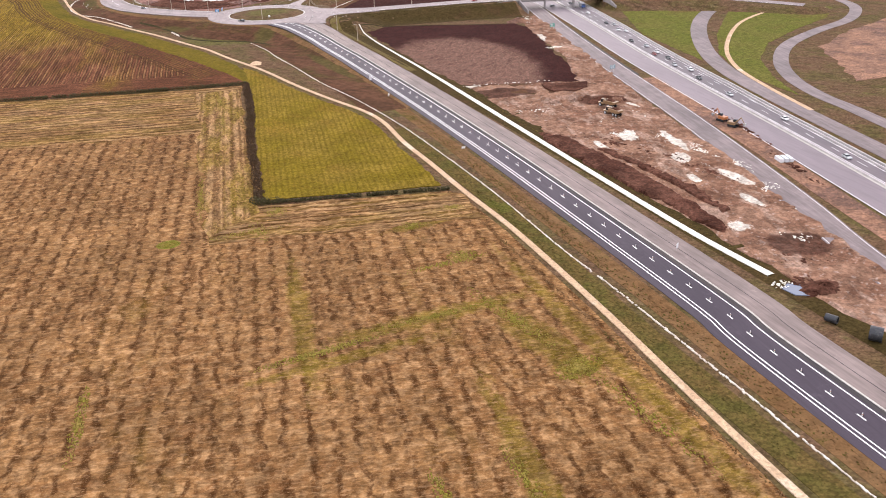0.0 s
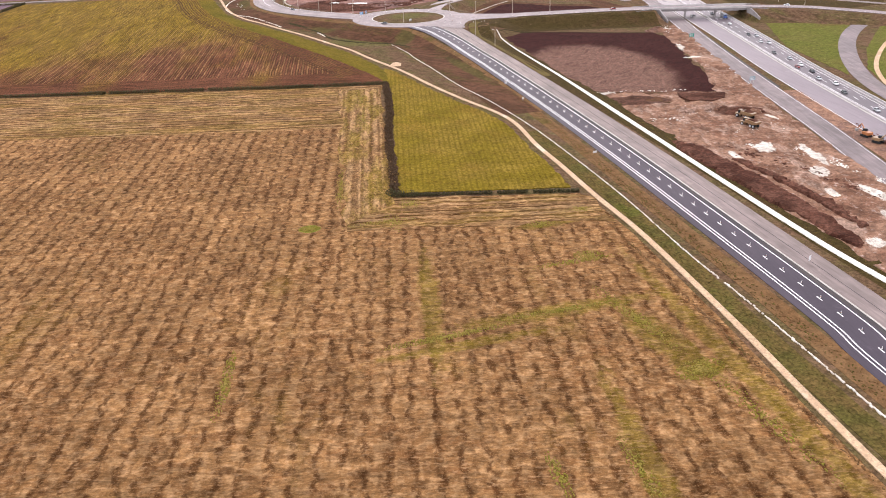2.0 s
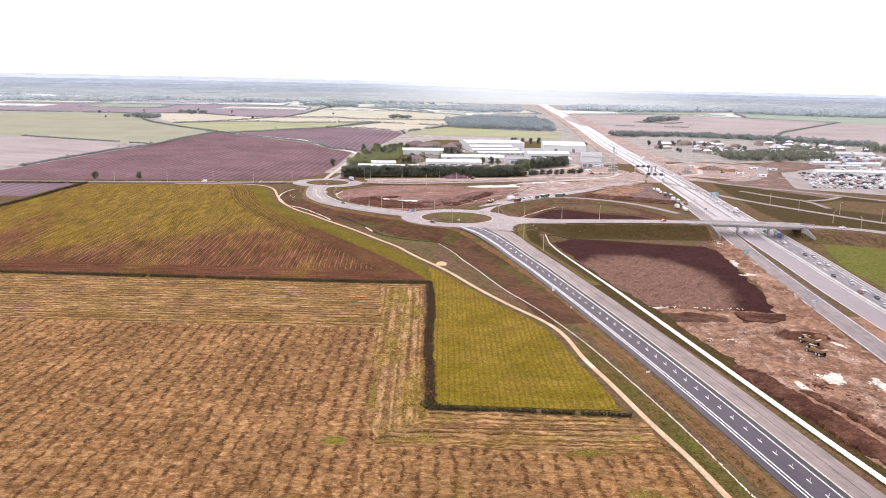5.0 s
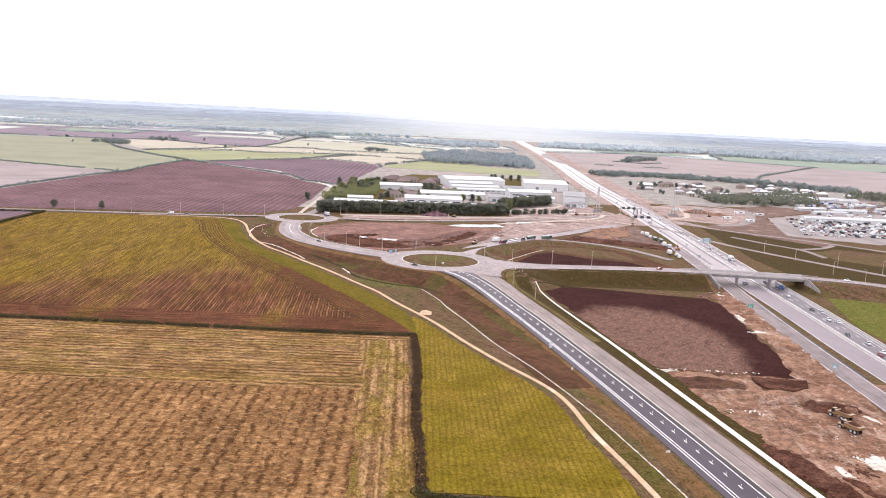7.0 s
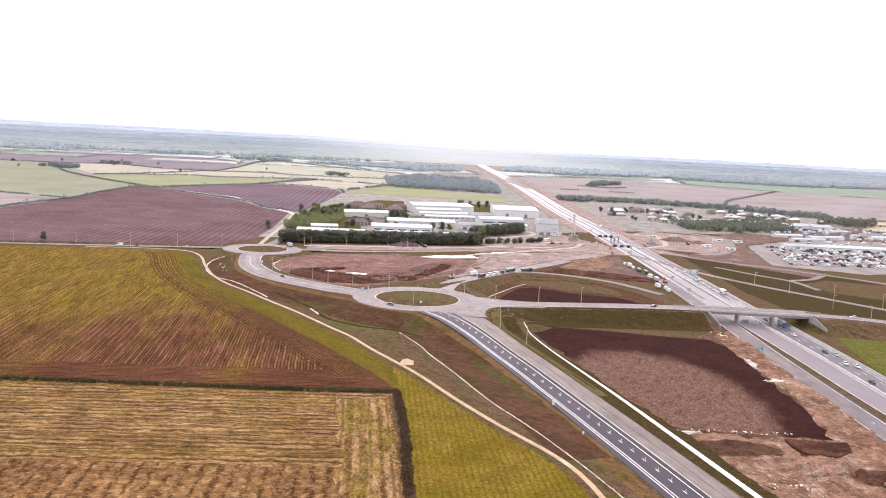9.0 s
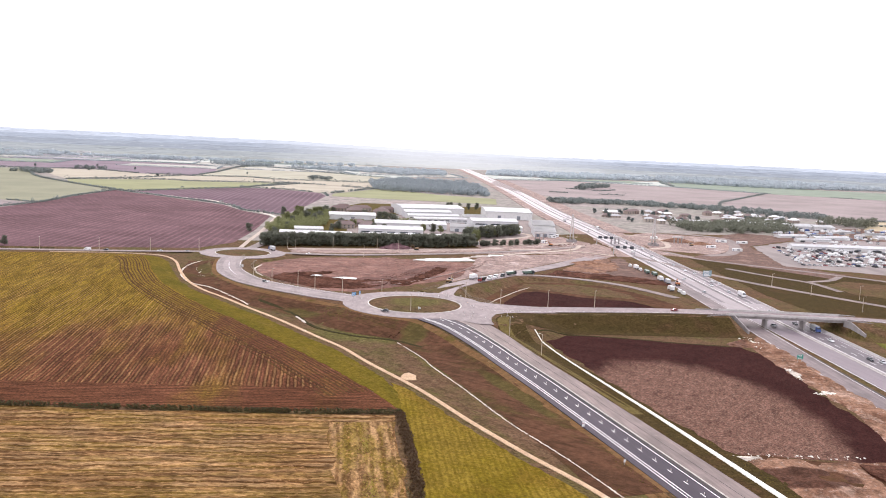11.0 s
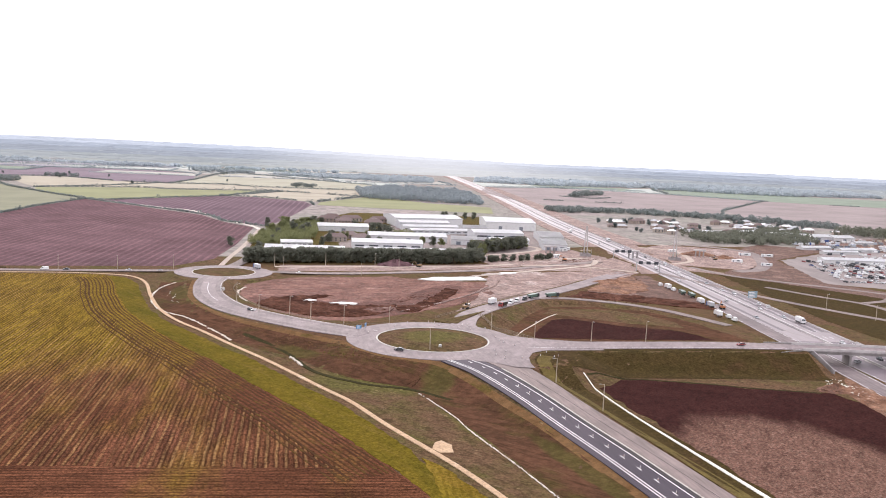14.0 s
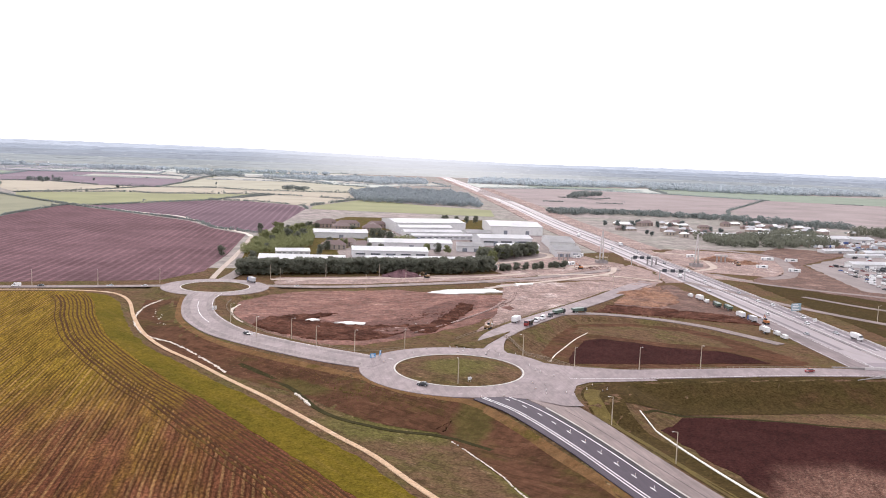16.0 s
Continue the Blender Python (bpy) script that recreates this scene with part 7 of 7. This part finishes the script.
def make_digger(paint, label):
    v = base("excavator", Matrix.Identity(4), label, "excavator")
    for s in (-1.1, 1.1):
        part("track", box(bmesh.new(), s - 0.3, -2.0, 0, s + 0.3, 2.0, 0.9, 0.2), "tyre", v)
    part("body", box(bmesh.new(), -1.35, -2.2, 1.0, 1.35, 1.2, 2.2, 0.15), paint, v)
    part("cab", shell(bmesh.new(), [(0.1, 2.1), (0.1, 3.2), (1.5, 3.2), (1.9, 2.1)], 0.6, 0.08), "glazing", v)
    part("boom", tube(bmesh.new(), (0.5, 1.0, 1.9), (0.5, 3.6, 4.6), 0.28, 0.22, 6), paint, v)
    part("dipper", tube(bmesh.new(), (0.5, 3.5, 4.7), (0.5, 5.4, 2.2), 0.22, 0.16, 6), paint, v)
    part("bucket", shell(bmesh.new(), [(4.7, 2.2), (5.5, 2.3), (5.7, 1.4), (4.9, 1.1)], 0.6, 0), "galvanised", v)
    return v


PROTO = {
    "white": make_car("paint_white", "white hatchback car with dark windows on the road"),
    "silver": make_car("paint_silver", "silver saloon car with dark windows on the road"),
    "dark": make_car("paint_dark", "black saloon car with dark windows on the road"),
    "red": make_car("paint_red", "dark red car with dark windows on the road"),
    "blue": make_car("paint_blue", "dark blue car with dark windows on the road"),
    "van": make_van("paint_white", "white panel van on the road"),
    "van_dark": make_van("paint_dark", "dark panel van on the road"),
    "lorry": make_lorry("paint_white", "paint_white", "white box lorry on the road"),
    "lorry_blue": make_lorry("paint_blue", "paint_silver", "lorry with blue cab and grey box"),
    "tipper": make_lorry("paint_dark", "paint_green", "green tipper lorry with a dark cab", tipper=True),
    "tipper_red": make_lorry("paint_red", "paint_dark", "dark tipper lorry with a red cab", tipper=True),
    "dumper": make_dumper("paint_yellow", "muddy yellow articulated dump truck"),
    "digger": make_digger("paint_yellow", "yellow tracked excavator beside spoil"),
    "digger_orange": make_digger("paint_orange", "orange tracked excavator on the works"),
}


def make_parked(paint, label, van=False):
    """A parked vehicle seen only from far off."""
    v = base("van" if van else "car", Matrix.Identity(4), label, "van" if van else "car", "depot ranks")
    if van:
        part("body", shell(bmesh.new(), [(-2.7, 0.4), (-2.75, 2.2), (-2.6, 2.35), (1.2, 2.35), (1.75, 1.45), (2.6, 1.15), (2.7, 0.4)], 0.98, 0.1), paint, v)
        part("windscreen", shell(bmesh.new(), [(1.3, 2.22), (1.8, 1.45), (1.86, 1.5), (1.36, 2.27)], 0.82), "glazing", v)
    else:
        part("body", shell(bmesh.new(), [(-2.1, 0.35), (-2.15, 0.75), (-1.9, 0.95), (-1.0, 0.98), (1.0, 0.98), (1.95, 0.82), (2.1, 0.6), (2.08, 0.35)], 0.9, 0.06), paint, v)
        part("cabin", shell(bmesh.new(), [(-1.75, 0.95), (-1.25, 1.42), (0.25, 1.44), (1.05, 0.95)], 0.82, 0.16), "glazing", v)
        part("roof", shell(bmesh.new(), [(-1.25, 1.42), (-1.15, 1.48), (0.15, 1.49), (0.28, 1.43)], 0.68, 0.04), paint, v)
    for y in (-1.4, 1.4):
        part("axle", tube(bmesh.new(), (-0.9, y, 0.33), (0.9, y, 0.33), 0.33, n=8), "tyre", v)
    return v


for nm, paint in (("white", "paint_white"), ("silver", "paint_silver"), ("dark", "paint_dark"), ("blue", "paint_blue"), ("red", "paint_red")):
    PROTO["parked_" + nm] = make_parked(paint, ("black" if nm == "dark" else nm) + " car parked in a depot rank")
PROTO["parked_van"] = make_parked("paint_white", "white van parked in a depot rank", True)
PROTO["parked_van_dark"] = make_parked("paint_dark", "dark van parked in a depot rank", True)
PROTO["parked_van_blue"] = make_parked("paint_blue", "blue van parked in a depot rank", True)


def make_container(paint, label):
    v = base("storage_container", Matrix.Identity(4), label, "container", "yard clutter")
    part("body", box(bmesh.new(), -1.25, -3, 0, 1.25, 3, 2.6, 0.05), paint, v)
    part("door", box(bmesh.new(), -1.15, 3.0, 0.1, 1.15, 3.06, 2.5), "galvanised", v)
    return v


for nm, paint in (("white", "paint_white"), ("grey", "pallet_wrap"), ("rust", "paint_orange"), ("blue", "paint_blue"), ("buff", "column_paint"), ("dark", "roller_door")):
    PROTO["box_" + nm] = make_container(paint, {"rust": "rust-red", "dark": "dark grey"}.get(nm, nm) + " storage container in a cluttered yard")
USED = set()


def place(kind, x, y, turn, z=None):
    """turn: degrees by which the nose points left of north."""
    if z is None:
        z = ground_height(x, y) + 0.32 if 330 < y < 970 and x > -150 else 0.16
    m = pose(x, y, z, 0, 0, turn)
    if kind not in USED:
        USED.add(kind)
        PROTO[kind].matrix_world = m
        return PROTO[kind]
    return copy_thing(PROTO[kind], m)


def on_motorway(y, off):
    xs, ys = [p[0] for p in MOTORWAY], [p[1] for p in MOTORWAY]
    return float(np.interp(y, ys, xs)) + off * 1.02


rng = random.Random(8)
# southbound traffic
for y, lane, kind in ((333, 0, "silver"), (366, 0, "dark"), (383, 1, "white"), (396, 0, "silver"), (412, 1, "dark"), (428, 1, "white"), (424, 0, "red"), (445, 1, "silver"), (462, 0, "dark"), (490, 2, "white"), (496, 1, "white"), (514, 2, "silver"), (520, 1, "dark"), (560, 1, "white"), (585, 2, "lorry_blue"), (604, 1, "dark"), (640, 1, "white"), (696, 2, "lorry"), (712, 1, "silver"), (740, 0, "white"), (757, 2, "white"), (800, 2, "white"), (815, 1, "white"), (848, 1, "silver"), (905, 0, "white"), (960, 2, "van"), (1010, 1, "dark"), (1090, 1, "white"), (1160, 2, "lorry"), (1240, 0, "silver"), (1330, 1, "white"), (290, 1, "white"), (240, 0, "silver")):
    place(kind, on_motorway(y, 4.0 + 3.5 * lane), y, 168, 0.13)
for y, lane, kind in ((712, 0, "silver"), (770, 1, "white"), (860, 0, "white"), (930, 1, "van"), (1050, 0, "white"), (1130, 1, "silver"), (1260, 0, "lorry")):
    place(kind, on_motorway(y, -12 + 3.8 * lane), y, -12, 0.13)
# works traffic queueing on the slip
for x, y, kind in ((314, 703, "van"), (316, 712, "van"), (313, 719, "lorry"), (327, 750, "lorry_blue"), (328, 763, "lorry"), (336, 788, "tipper"), (335, 799, "tipper"), (337, 814, "van"), (338, 824, "lorry"), (339, 837, "van"), (331, 742, "digger_orange")):
    place(kind, x - 4, y, -12)
# vehicles on the link roads
for x, y, t, kind in ((147, 724, -40, "digger"), (169, 741, -40, "lorry"), (172, 731, 140, "tipper_red"), (181, 742, 140, "van"), (188, 750, 140, "van"), (196, 758, 140, "van_dark"), (206, 768, -60, "tipper"), (222, 775, -80, "tipper"), (26, 726, 210, "dark"), (69, 889, 90, "white"), (40, 905, 20, "lorry_blue"), (-49, 897, 88, "silver"), (-90, 899, 88, "dark"), (-104, 899, 88, "van"), (-28, 895, 88, "silver"), (37, 962, 10, "van"), (170, 931, 90, "digger"), (252, 611, 97, "red"), (310, 599, -75, "silver"), (372, 578, 65, "white"), (84, 617, 60, "dark")):
    place(kind, x, y, t)
# machines on the earthworks
place("dumper", 206, 341, 20, 0.2)
place("dumper", 201, 328, 15, 0.2)
place("digger_orange", 238, 300, 10, 0.2)
place("digger", 237, 291, -160, 0.2)
place("digger", 486, 1000, 60, 0.2)
place("digger_orange", 318, 980, 60, 0.2)
place("digger", 250, 985, 80, 0.2)
# ranks in the depot
kinds = ["parked_white", "parked_white", "parked_dark", "parked_silver", "parked_van", "parked_van", "parked_white", "parked_silver", "parked_blue", "parked_van_dark", "parked_van", "parked_red"]
boxes = ["box_white", "box_white", "box_grey", "box_rust", "box_blue", "box_buff", "box_dark"]
for row in range(11):
    for k in range(30):
        if rng.random() < 0.78:
            x, y = 520 + k * 5.3 + row * 6.0, 858 + row * 13.2 - k * 0.7 + rng.uniform(-0.6, 0.6)
            place(rng.choice(kinds), x, y, rng.choice((8, 188)), 0.17)
for k in range(210):
    x = rng.uniform(690, 1000)
    place(rng.choice(boxes + kinds[:6]), x, 1075 + 0.16 * (x - 690) + rng.choice((0, 14, 28, 46, 60, 80, 98, 112)) + rng.uniform(-3, 3), rng.choice((75, 80, 95, 10)), 0.17)
for k in range(40):
    place(rng.choice(kinds), 660 + rng.uniform(0, 240), 1010 + rng.uniform(0, 60), rng.choice((80, 95, 10)), 0.17 if rng.random() < 2 else 0)
# parked in the estate yards
for k in range(26):
    x, y = rng.choice(((150, 1045), (200, 1190), (212, 1255), (300, 1190), (328, 1230), (270, 1080), (260, 1200)))
    place(rng.choice(("white", "silver", "dark", "van", "blue", "red")), x + rng.uniform(-16, 16), y + rng.uniform(-3, 3), rng.choice((0, 180, 90)), 0.17)
for kind, ob in PROTO.items():
    if kind not in USED:
        place(kind, 215 + len(kind), 1195, 90, 0.17)


# ---- street furniture ----
def make_lamp():
    p = base("street_lamp", Matrix.Identity(4), "slim tan-grey street lamp column with one arm", "street lamp", "street lamps")
    part("column", tube(bmesh.new(), (0, 0, -0.3), (0, 0, 10), 0.2, 0.11, 8), "column_paint", p)
    part("door", box(bmesh.new(), -0.09, -0.2, 0.6, 0.09, -0.12, 1.3, 0.02), "galvanised", p)
    part("arm", tube(bmesh.new(), (0, 0, 9.95), (1.3, 0, 10.2), 0.07, 0.06, 6), "column_paint", p)
    part("lantern", box(bmesh.new(), 1.2, -0.18, 10.1, 2.0, 0.18, 10.28, 0.05), "galvanised", p)
    return p


lamp = make_lamp()
spots = [(138, 568, 180), (142, 533, 180), (155, 636, -90), (140, 657, 200), (69, 677, 300), (97, 699, 270), (181, 628, -90), (209, 626, -90), (98, 617, 90), (54, 690, 300), (-96, 905, -90), (-57, 906, -90), (-19, 912, -90), (-140, 905, -90), (-190, 907, -90), (30, 720, 300), (60, 912, -90), (114, 880, 90), (150, 915, 90), (406, 741, 0), (410, 700, 0), (404, 640, 0), (449, 645, 0), (437, 683, 0), (393, 588, 90), (320, 606, 0), (300, 885, 0), (46, 716, 320), (13, 792, 20), (55, 930, -90), (95, 934, -90), (135, 936, -90), (20, 760, 20)]
for k, (x, y, t) in enumerate(spots):
    m = pose(x, y, (ground_height(x, y) if x > -150 and 330 < y < 970 else 0) + (0.9 if (x, y) == (320, 606) else 0), 0, 0, t)
    if (x, y) == (320, 606):
        continue
    if k == 0:
        lamp.matrix_world = m
    else:
        copy_thing(lamp, m)


def sign(x, y, z, turn, w, h, mat, label, posts=2, clear=1.8, bars=3, detail="road_paint"):
    s = base("road_sign", pose(x, y, z, 0, 0, turn), label, "road sign")
    for k in range(posts):
        px = 0 if posts == 1 else w * (k / (posts - 1) - 0.5) * 0.6
        part("post", tube(bmesh.new(), (px, 0.1, -0.3), (px, 0.1, clear + h), 0.07, n=6), "galvanised", s)
    p = part("panel", box(bmesh.new(), -w / 2, -0.05, clear, w / 2, 0.03, clear + h, 0.03), mat, s)
    for k in range(bars):
        q = clear + h * (k + 0.7) / (bars + 0.5)
        part("lettering", box(bmesh.new(), -w * 0.38, -0.075, q - h * 0.05, w * (0.3 - 0.12 * (k % 2)), -0.055, q + h * 0.05), detail, p)
    return s


sign(73, 657, 5.9, 20, 2.8, 1.8, "sign_blue", "blue direction sign on the roundabout approach")
sign(77, 661, 5.9, 60, 2.4, 2.0, "sign_blue", "blue direction sign on the roundabout approach")
sign(243, 399, 0, 10, 3.6, 2.0, "sign_teal", "light blue direction sign beside the slip road")
sign(269, 519, 0, 5, 3.6, 2.2, "sign_green", "green direction sign beside the slip road")
sign(122, 437, 0, 5, 1.1, 2.6, "paint_white", "narrow white warning sign beside the road", 1, 0.8, 1, "paint_red")
sign(121, 402, 0, 5, 0.8, 1.0, "paint_white", "small white verge sign", 1, 1.0, 0)
sign(124, 312, 0, 5, 1.6, 0.7, "paint_white", "low white board at the roadside", 2, 0.3, 0)
sign(145, 196, 0, 20, 0.9, 1.6, "pallet_wrap", "grey temporary traffic signal", 1, 0.9, 0)
sign(363, 762, 0, 10, 8.5, 4.6, "sign_teal", "large teal motorway direction sign on posts", 2, 4.0, 4)
sign(363, 744, 0, 10, 3, 2, "paint_white", "white works cabinet sign by the motorway", 2, 0.6, 1, "paint_dark")
sign(13, 800, 2, 30, 3.0, 2.0, "paint_white", "white direction sign on the link road bank", 2, 0.4, 2, "paint_dark")
sign(103, 618, 6.9, 10, 1.6, 1.0, "paint_white", "white chevron board on the roundabout island", 2, 0.6, 1, "paint_dark")
sign(28, 722, 3.6, 10, 1.2, 0.8, "paint_white", "white board beside the link road", 1, 0.8, 0)


def gantry(x, y, turn, span, label):
    g = base("sign_gantry", pose(x, y, 0, 0, 0, turn), label, "gantry")
    for s in (0, span):
        part("leg", box(bmesh.new(), s - 0.35, -0.35, -0.3, s + 0.35, 0.35, 7.2, 0.05), "galvanised", g)
    part("beam", box(bmesh.new(), -0.6, -0.5, 6.6, span + 0.6, 0.5, 7.8, 0.06), "galvanised", g)
    for k in range(3):
        q = span * (k + 0.5) / 3
        part("panel", box(bmesh.new(), q - 1.8, -0.75, 6.0, q + 1.8, -0.55, 8.6, 0.04), "dark_opening", g)


gantry(378, 1003, -14, 18, "grey sign gantry over the motorway")
gantry(358, 919, -14, 20, "grey sign gantry over the motorway")


def pylon(x, y, turn, label):
    """A tall pale bridge tower on its pile cap, with scaffold round the foot."""
    t = base("bridge_tower", pose(x, y, 0, 0, 0, turn), label, "bridge tower")
    part("pile_cap", box(bmesh.new(), -5, -4, -0.3, 5, 4, 2.6, 0.15), "concrete", t)
    for s in (-1, 1):
        part("leg", tube(bmesh.new(), (s * 1.7, 0, 2.5), (s * 0.35, 0, 29), 0.7, 0.45, 6), "pale_concrete", t)
    for z in (9, 17, 24, 28):
        w = 1.7 - (z - 2.5) / 20
        part("cross_beam", box(bmesh.new(), -w, -0.4, z, w, 0.4, z + 0.8, 0.05), "pale_concrete", t)
    for k in range(5):
        part("scaffold_pole", tube(bmesh.new(), (-5 + 2.5 * k, -3.4, 3), (-5 + 2.5 * k, -3.4, 7.5), 0.08, n=5), "galvanised", t)
    part("scaffold_deck", box(bmesh.new(), -5.4, -3.8, 5.2, 5.4, 3.4, 5.4, 0.03), "fence_timber", t)


pylon(356, 1018, -14, "tall pale concrete bridge tower under construction")
pylon(439, 996, -14, "tall pale concrete bridge tower under construction")


def pier_block(x, y, label):
    t = base("bridge_pier", pose(x, y, 0, 0, 0, -14), label, "bridge pier")
    for s in (-4, 0, 4):
        part("column", tube(bmesh.new(), (s, 0, -0.3), (s, 0, 6.2), 0.7, n=10), "concrete", t)
    part("crosshead", box(bmesh.new(), -6, -1.1, 6.0, 6, 1.1, 7.6, 0.1), "pale_concrete", t)


for x, y in ((327, 1036), (400, 1006), (482, 1022)):
    pier_block(x, y, "unfinished concrete bridge pier with crosshead")


def cabin(x, y, turn, w, mat, label):
    c = base("site_cabin", pose(x, y, 0.1, 0, 0, turn), label, "site cabin")
    part("body", box(bmesh.new(), 0, 0, 0, w, 2.6, 2.7, 0.06), mat, c)
    part("door", box(bmesh.new(), 0.6, -0.06, 0.1, 1.5, 0.02, 2.1, 0.02), "roller_door", c)
    part("window", box(bmesh.new(), w * 0.45, -0.06, 1.0, w * 0.75, 0.02, 2.0, 0.02), "dark_opening", c)


for x, y, t, w in ((345, 1052, 20, 9), (352, 1062, 20, 9), (300, 990, 5, 8), (236, 978, 0, 7), (495, 985, -20, 10), (510, 960, -25, 10), (560, 1030, -12, 12), (540, 1040, -12, 12), (318, 1002, 30, 8), (470, 1060, 10, 9)):
    cabin(x, y, t, w, "paint_white", "white portable site cabin on the works")


def stack(x, y):
    s = base("pallet_stack", pose(x, y, 0.14, 0, 0, -14), "white wrapped blocks stacked on pallets", "pallet stack")
    for i in range(3):
        part("pallet", box(bmesh.new(), i * 1.9, -2.5, 0, i * 1.9 + 1.5, 2.5, 0.15), "fence_timber", s)
        part("wrapped_block", box(bmesh.new(), i * 1.9, -2.4, 0.15, i * 1.9 + 1.4, 2.4, 1.5, 0.06), "pallet_wrap", s)


stack(224, 248)


def pipe(x, y, turn, r, label):
    p = base("culvert_pipe", pose(x, y, 0.1, 0, 0, turn), label, "pipe")
    bm = bmesh.new()
    n = 18
    rows = []
    for yy, rr in ((-1.5, r), (1.5, r), (1.5, r * 0.85), (-1.5, r * 0.85)):
        rows.append([bm.verts.new((rr * math.cos(2 * math.pi * i / n), yy, r + rr * math.sin(2 * math.pi * i / n))) for i in range(n)])
    for k in range(4):
        for i in range(n):
            bm.faces.new((rows[k][i], rows[k][(i + 1) % n], rows[(k + 1) % 4][(i + 1) % n], rows[(k + 1) % 4][i]))
    part("barrel", bm, "paint_dark", p)


pipe(155, 145, 25, 1.0, "black plastic culvert pipe lying on soil")
pipe(158, 134, 40, 1.8, "large black culvert ring lying on soil")


# ---- fences ----
def fence(pts, gap, height, label, rails=2):
    line = smooth_line(pts, gap)
    f = base("fence", Matrix.Identity(4), label, "fence")
    me = None
    feet = []
    for p in line:
        z = ground_height(p[0], p[1])
        feet.append(Vector((p[0], p[1], z)))
        if me is None:
            o = part("post", box(bmesh.new(), -0.11, -0.11, -0.4, 0.11, 0.11, height, 0.015), "fence_timber", f)
            me = o.data
            o.matrix_local = Matrix.Translation(feet[-1])
        else:
            share("post", me, f, Matrix.Translation(feet[-1]))
    for k in range(rails):
        h = height * (0.3 + 0.6 * k / max(1, rails - 1))
        raw = np.array([(q.x, q.y, q.z + h) for q in feet])
        band("rail", None, -0.04, 0.04, "fence_timber", 0.09, 0.2, raw=raw, parent=f)


fence([(147, 700, 0), (149, 672, 0), (157, 656, 0), (183, 643, 0), (208, 639, 0), (242, 633, 0), (272, 628, 0)], 2.6, 1.9, "pale timber post-and-rail fence round the slip loop", 3)
fence([(98, 703, 0), (80, 700, 0), (60, 708, 0), (44, 724, 0), (32, 748, 0), (24, 780, 0), (20, 812, 0), (24, 842, 0)], 3.0, 1.3, "timber post-and-rail fence inside the link road")
fence([(128, 720, 0), (150, 740, 0), (180, 768, 0), (212, 800, 0)], 3.0, 1.3, "timber post-and-rail fence beside the link road")
draped("oval_drain", [(153, 659.5), (165, 680), (178, 697), (193, 716), (206, 729.5)], -0.3, 0.3, "chalk", 0.2, 0.4, label="pale chalk drain down the bank", category="drain")


# ---- traffic cones and lane marks along the new road ----
def make_cone():
    c = base("traffic_cone", Matrix.Identity(4), "small white-banded traffic cone on a lane mark", "traffic cone", "lane cones")
    part("foot", box(bmesh.new(), -0.28, -0.28, 0, 0.28, 0.28, 0.06, 0.02), "tyre", c)
    part("body", tube(bmesh.new(), (0, 0, 0.05), (0, 0, 0.75), 0.17, 0.05, 8), "paint_white", c)
    part("sleeve", tube(bmesh.new(), (0, 0, 0.25), (0, 0, 0.45), 0.14, 0.1, 8), "paint_orange", c)
    return c


cone = make_cone()
dense = smooth_line(MAIN, 0.5)
far = np.concatenate([[0], np.cumsum(np.linalg.norm(np.diff(dense[:, :2], axis=0), axis=1))])
mark = None
s, k = 4.0, 0
while s < far[-1] - 6:
    p = np.array([np.interp(s, far, dense[:, i]) for i in range(3)])
    q = np.array([np.interp(s + 2, far, dense[:, i]) for i in range(3)])
    if p[1] > 40:
        turn = -math.degrees(math.atan2(q[0] - p[0], q[1] - p[1]))
        tilt = math.degrees(math.atan2(q[2] - p[2], 2.0))
        m = pose(p[0], p[1], p[2] + 0.145, tilt, 0, turn)
        if mark is None:
            mark = part("lane_mark", box(bmesh.new(), -0.17, 0, 0, 0.17, 2.6, 0.015), "road_paint", road)
            mark.matrix_local = m
            md = mark.data
        else:
            share("lane_mark", md, road, m)
        if k and p[1] < 560:
            cm = pose(p[0] + 0.5, p[1] + 1.6, p[2] + 0.18, 0, 0, turn)
            if k == 1:
                cone.matrix_world = cm
            else:
                copy_thing(cone, cm)
        k += 1
    s += 9.15
# cones set round the roundabout and its mouths
rng = random.Random(31)
for k in range(22):
    u = rng.uniform(0, 6.28)
    r = rng.choice((31.5, 33, 39, 40.5)) + rng.uniform(-0.6, 0.6)
    copy_thing(cone, pose(RING[0] + r * math.cos(u), RING[1] + r * math.sin(u), 6.2, 0, 0, 0))
for k in range(9):
    copy_thing(cone, pose(124 + rng.uniform(-2, 30), 606 + rng.uniform(-8, 8), 6.2, 0, 0, 0))
# lane marks on the motorway
md = None
line = smooth_line(mway, 1.0)
far = np.concatenate([[0], np.cumsum(np.linalg.norm(np.diff(line[:, :2], axis=0), axis=1))])
for off in (5.6, 9.2):
    for s in np.arange(240, 1100, 18.0):
        p = np.array([np.interp(s, far, line[:, i]) for i in range(2)])
        q = np.array([np.interp(s + 2, far, line[:, i]) for i in range(2)])
        d = (q - p) / np.linalg.norm(q - p)
        m = pose(p[0] + off * d[1], p[1] - off * d[0], 0.122, 0, 0, -math.degrees(math.atan2(d[0], d[1])))
        if md is None:
            o = part("lane_mark", box(bmesh.new(), -0.12, 0, 0, 0.12, 6.0, 0.015), "road_paint", motorway)
            o.matrix_local = m
            md = o.data
        else:
            share("lane_mark", md, motorway, m)
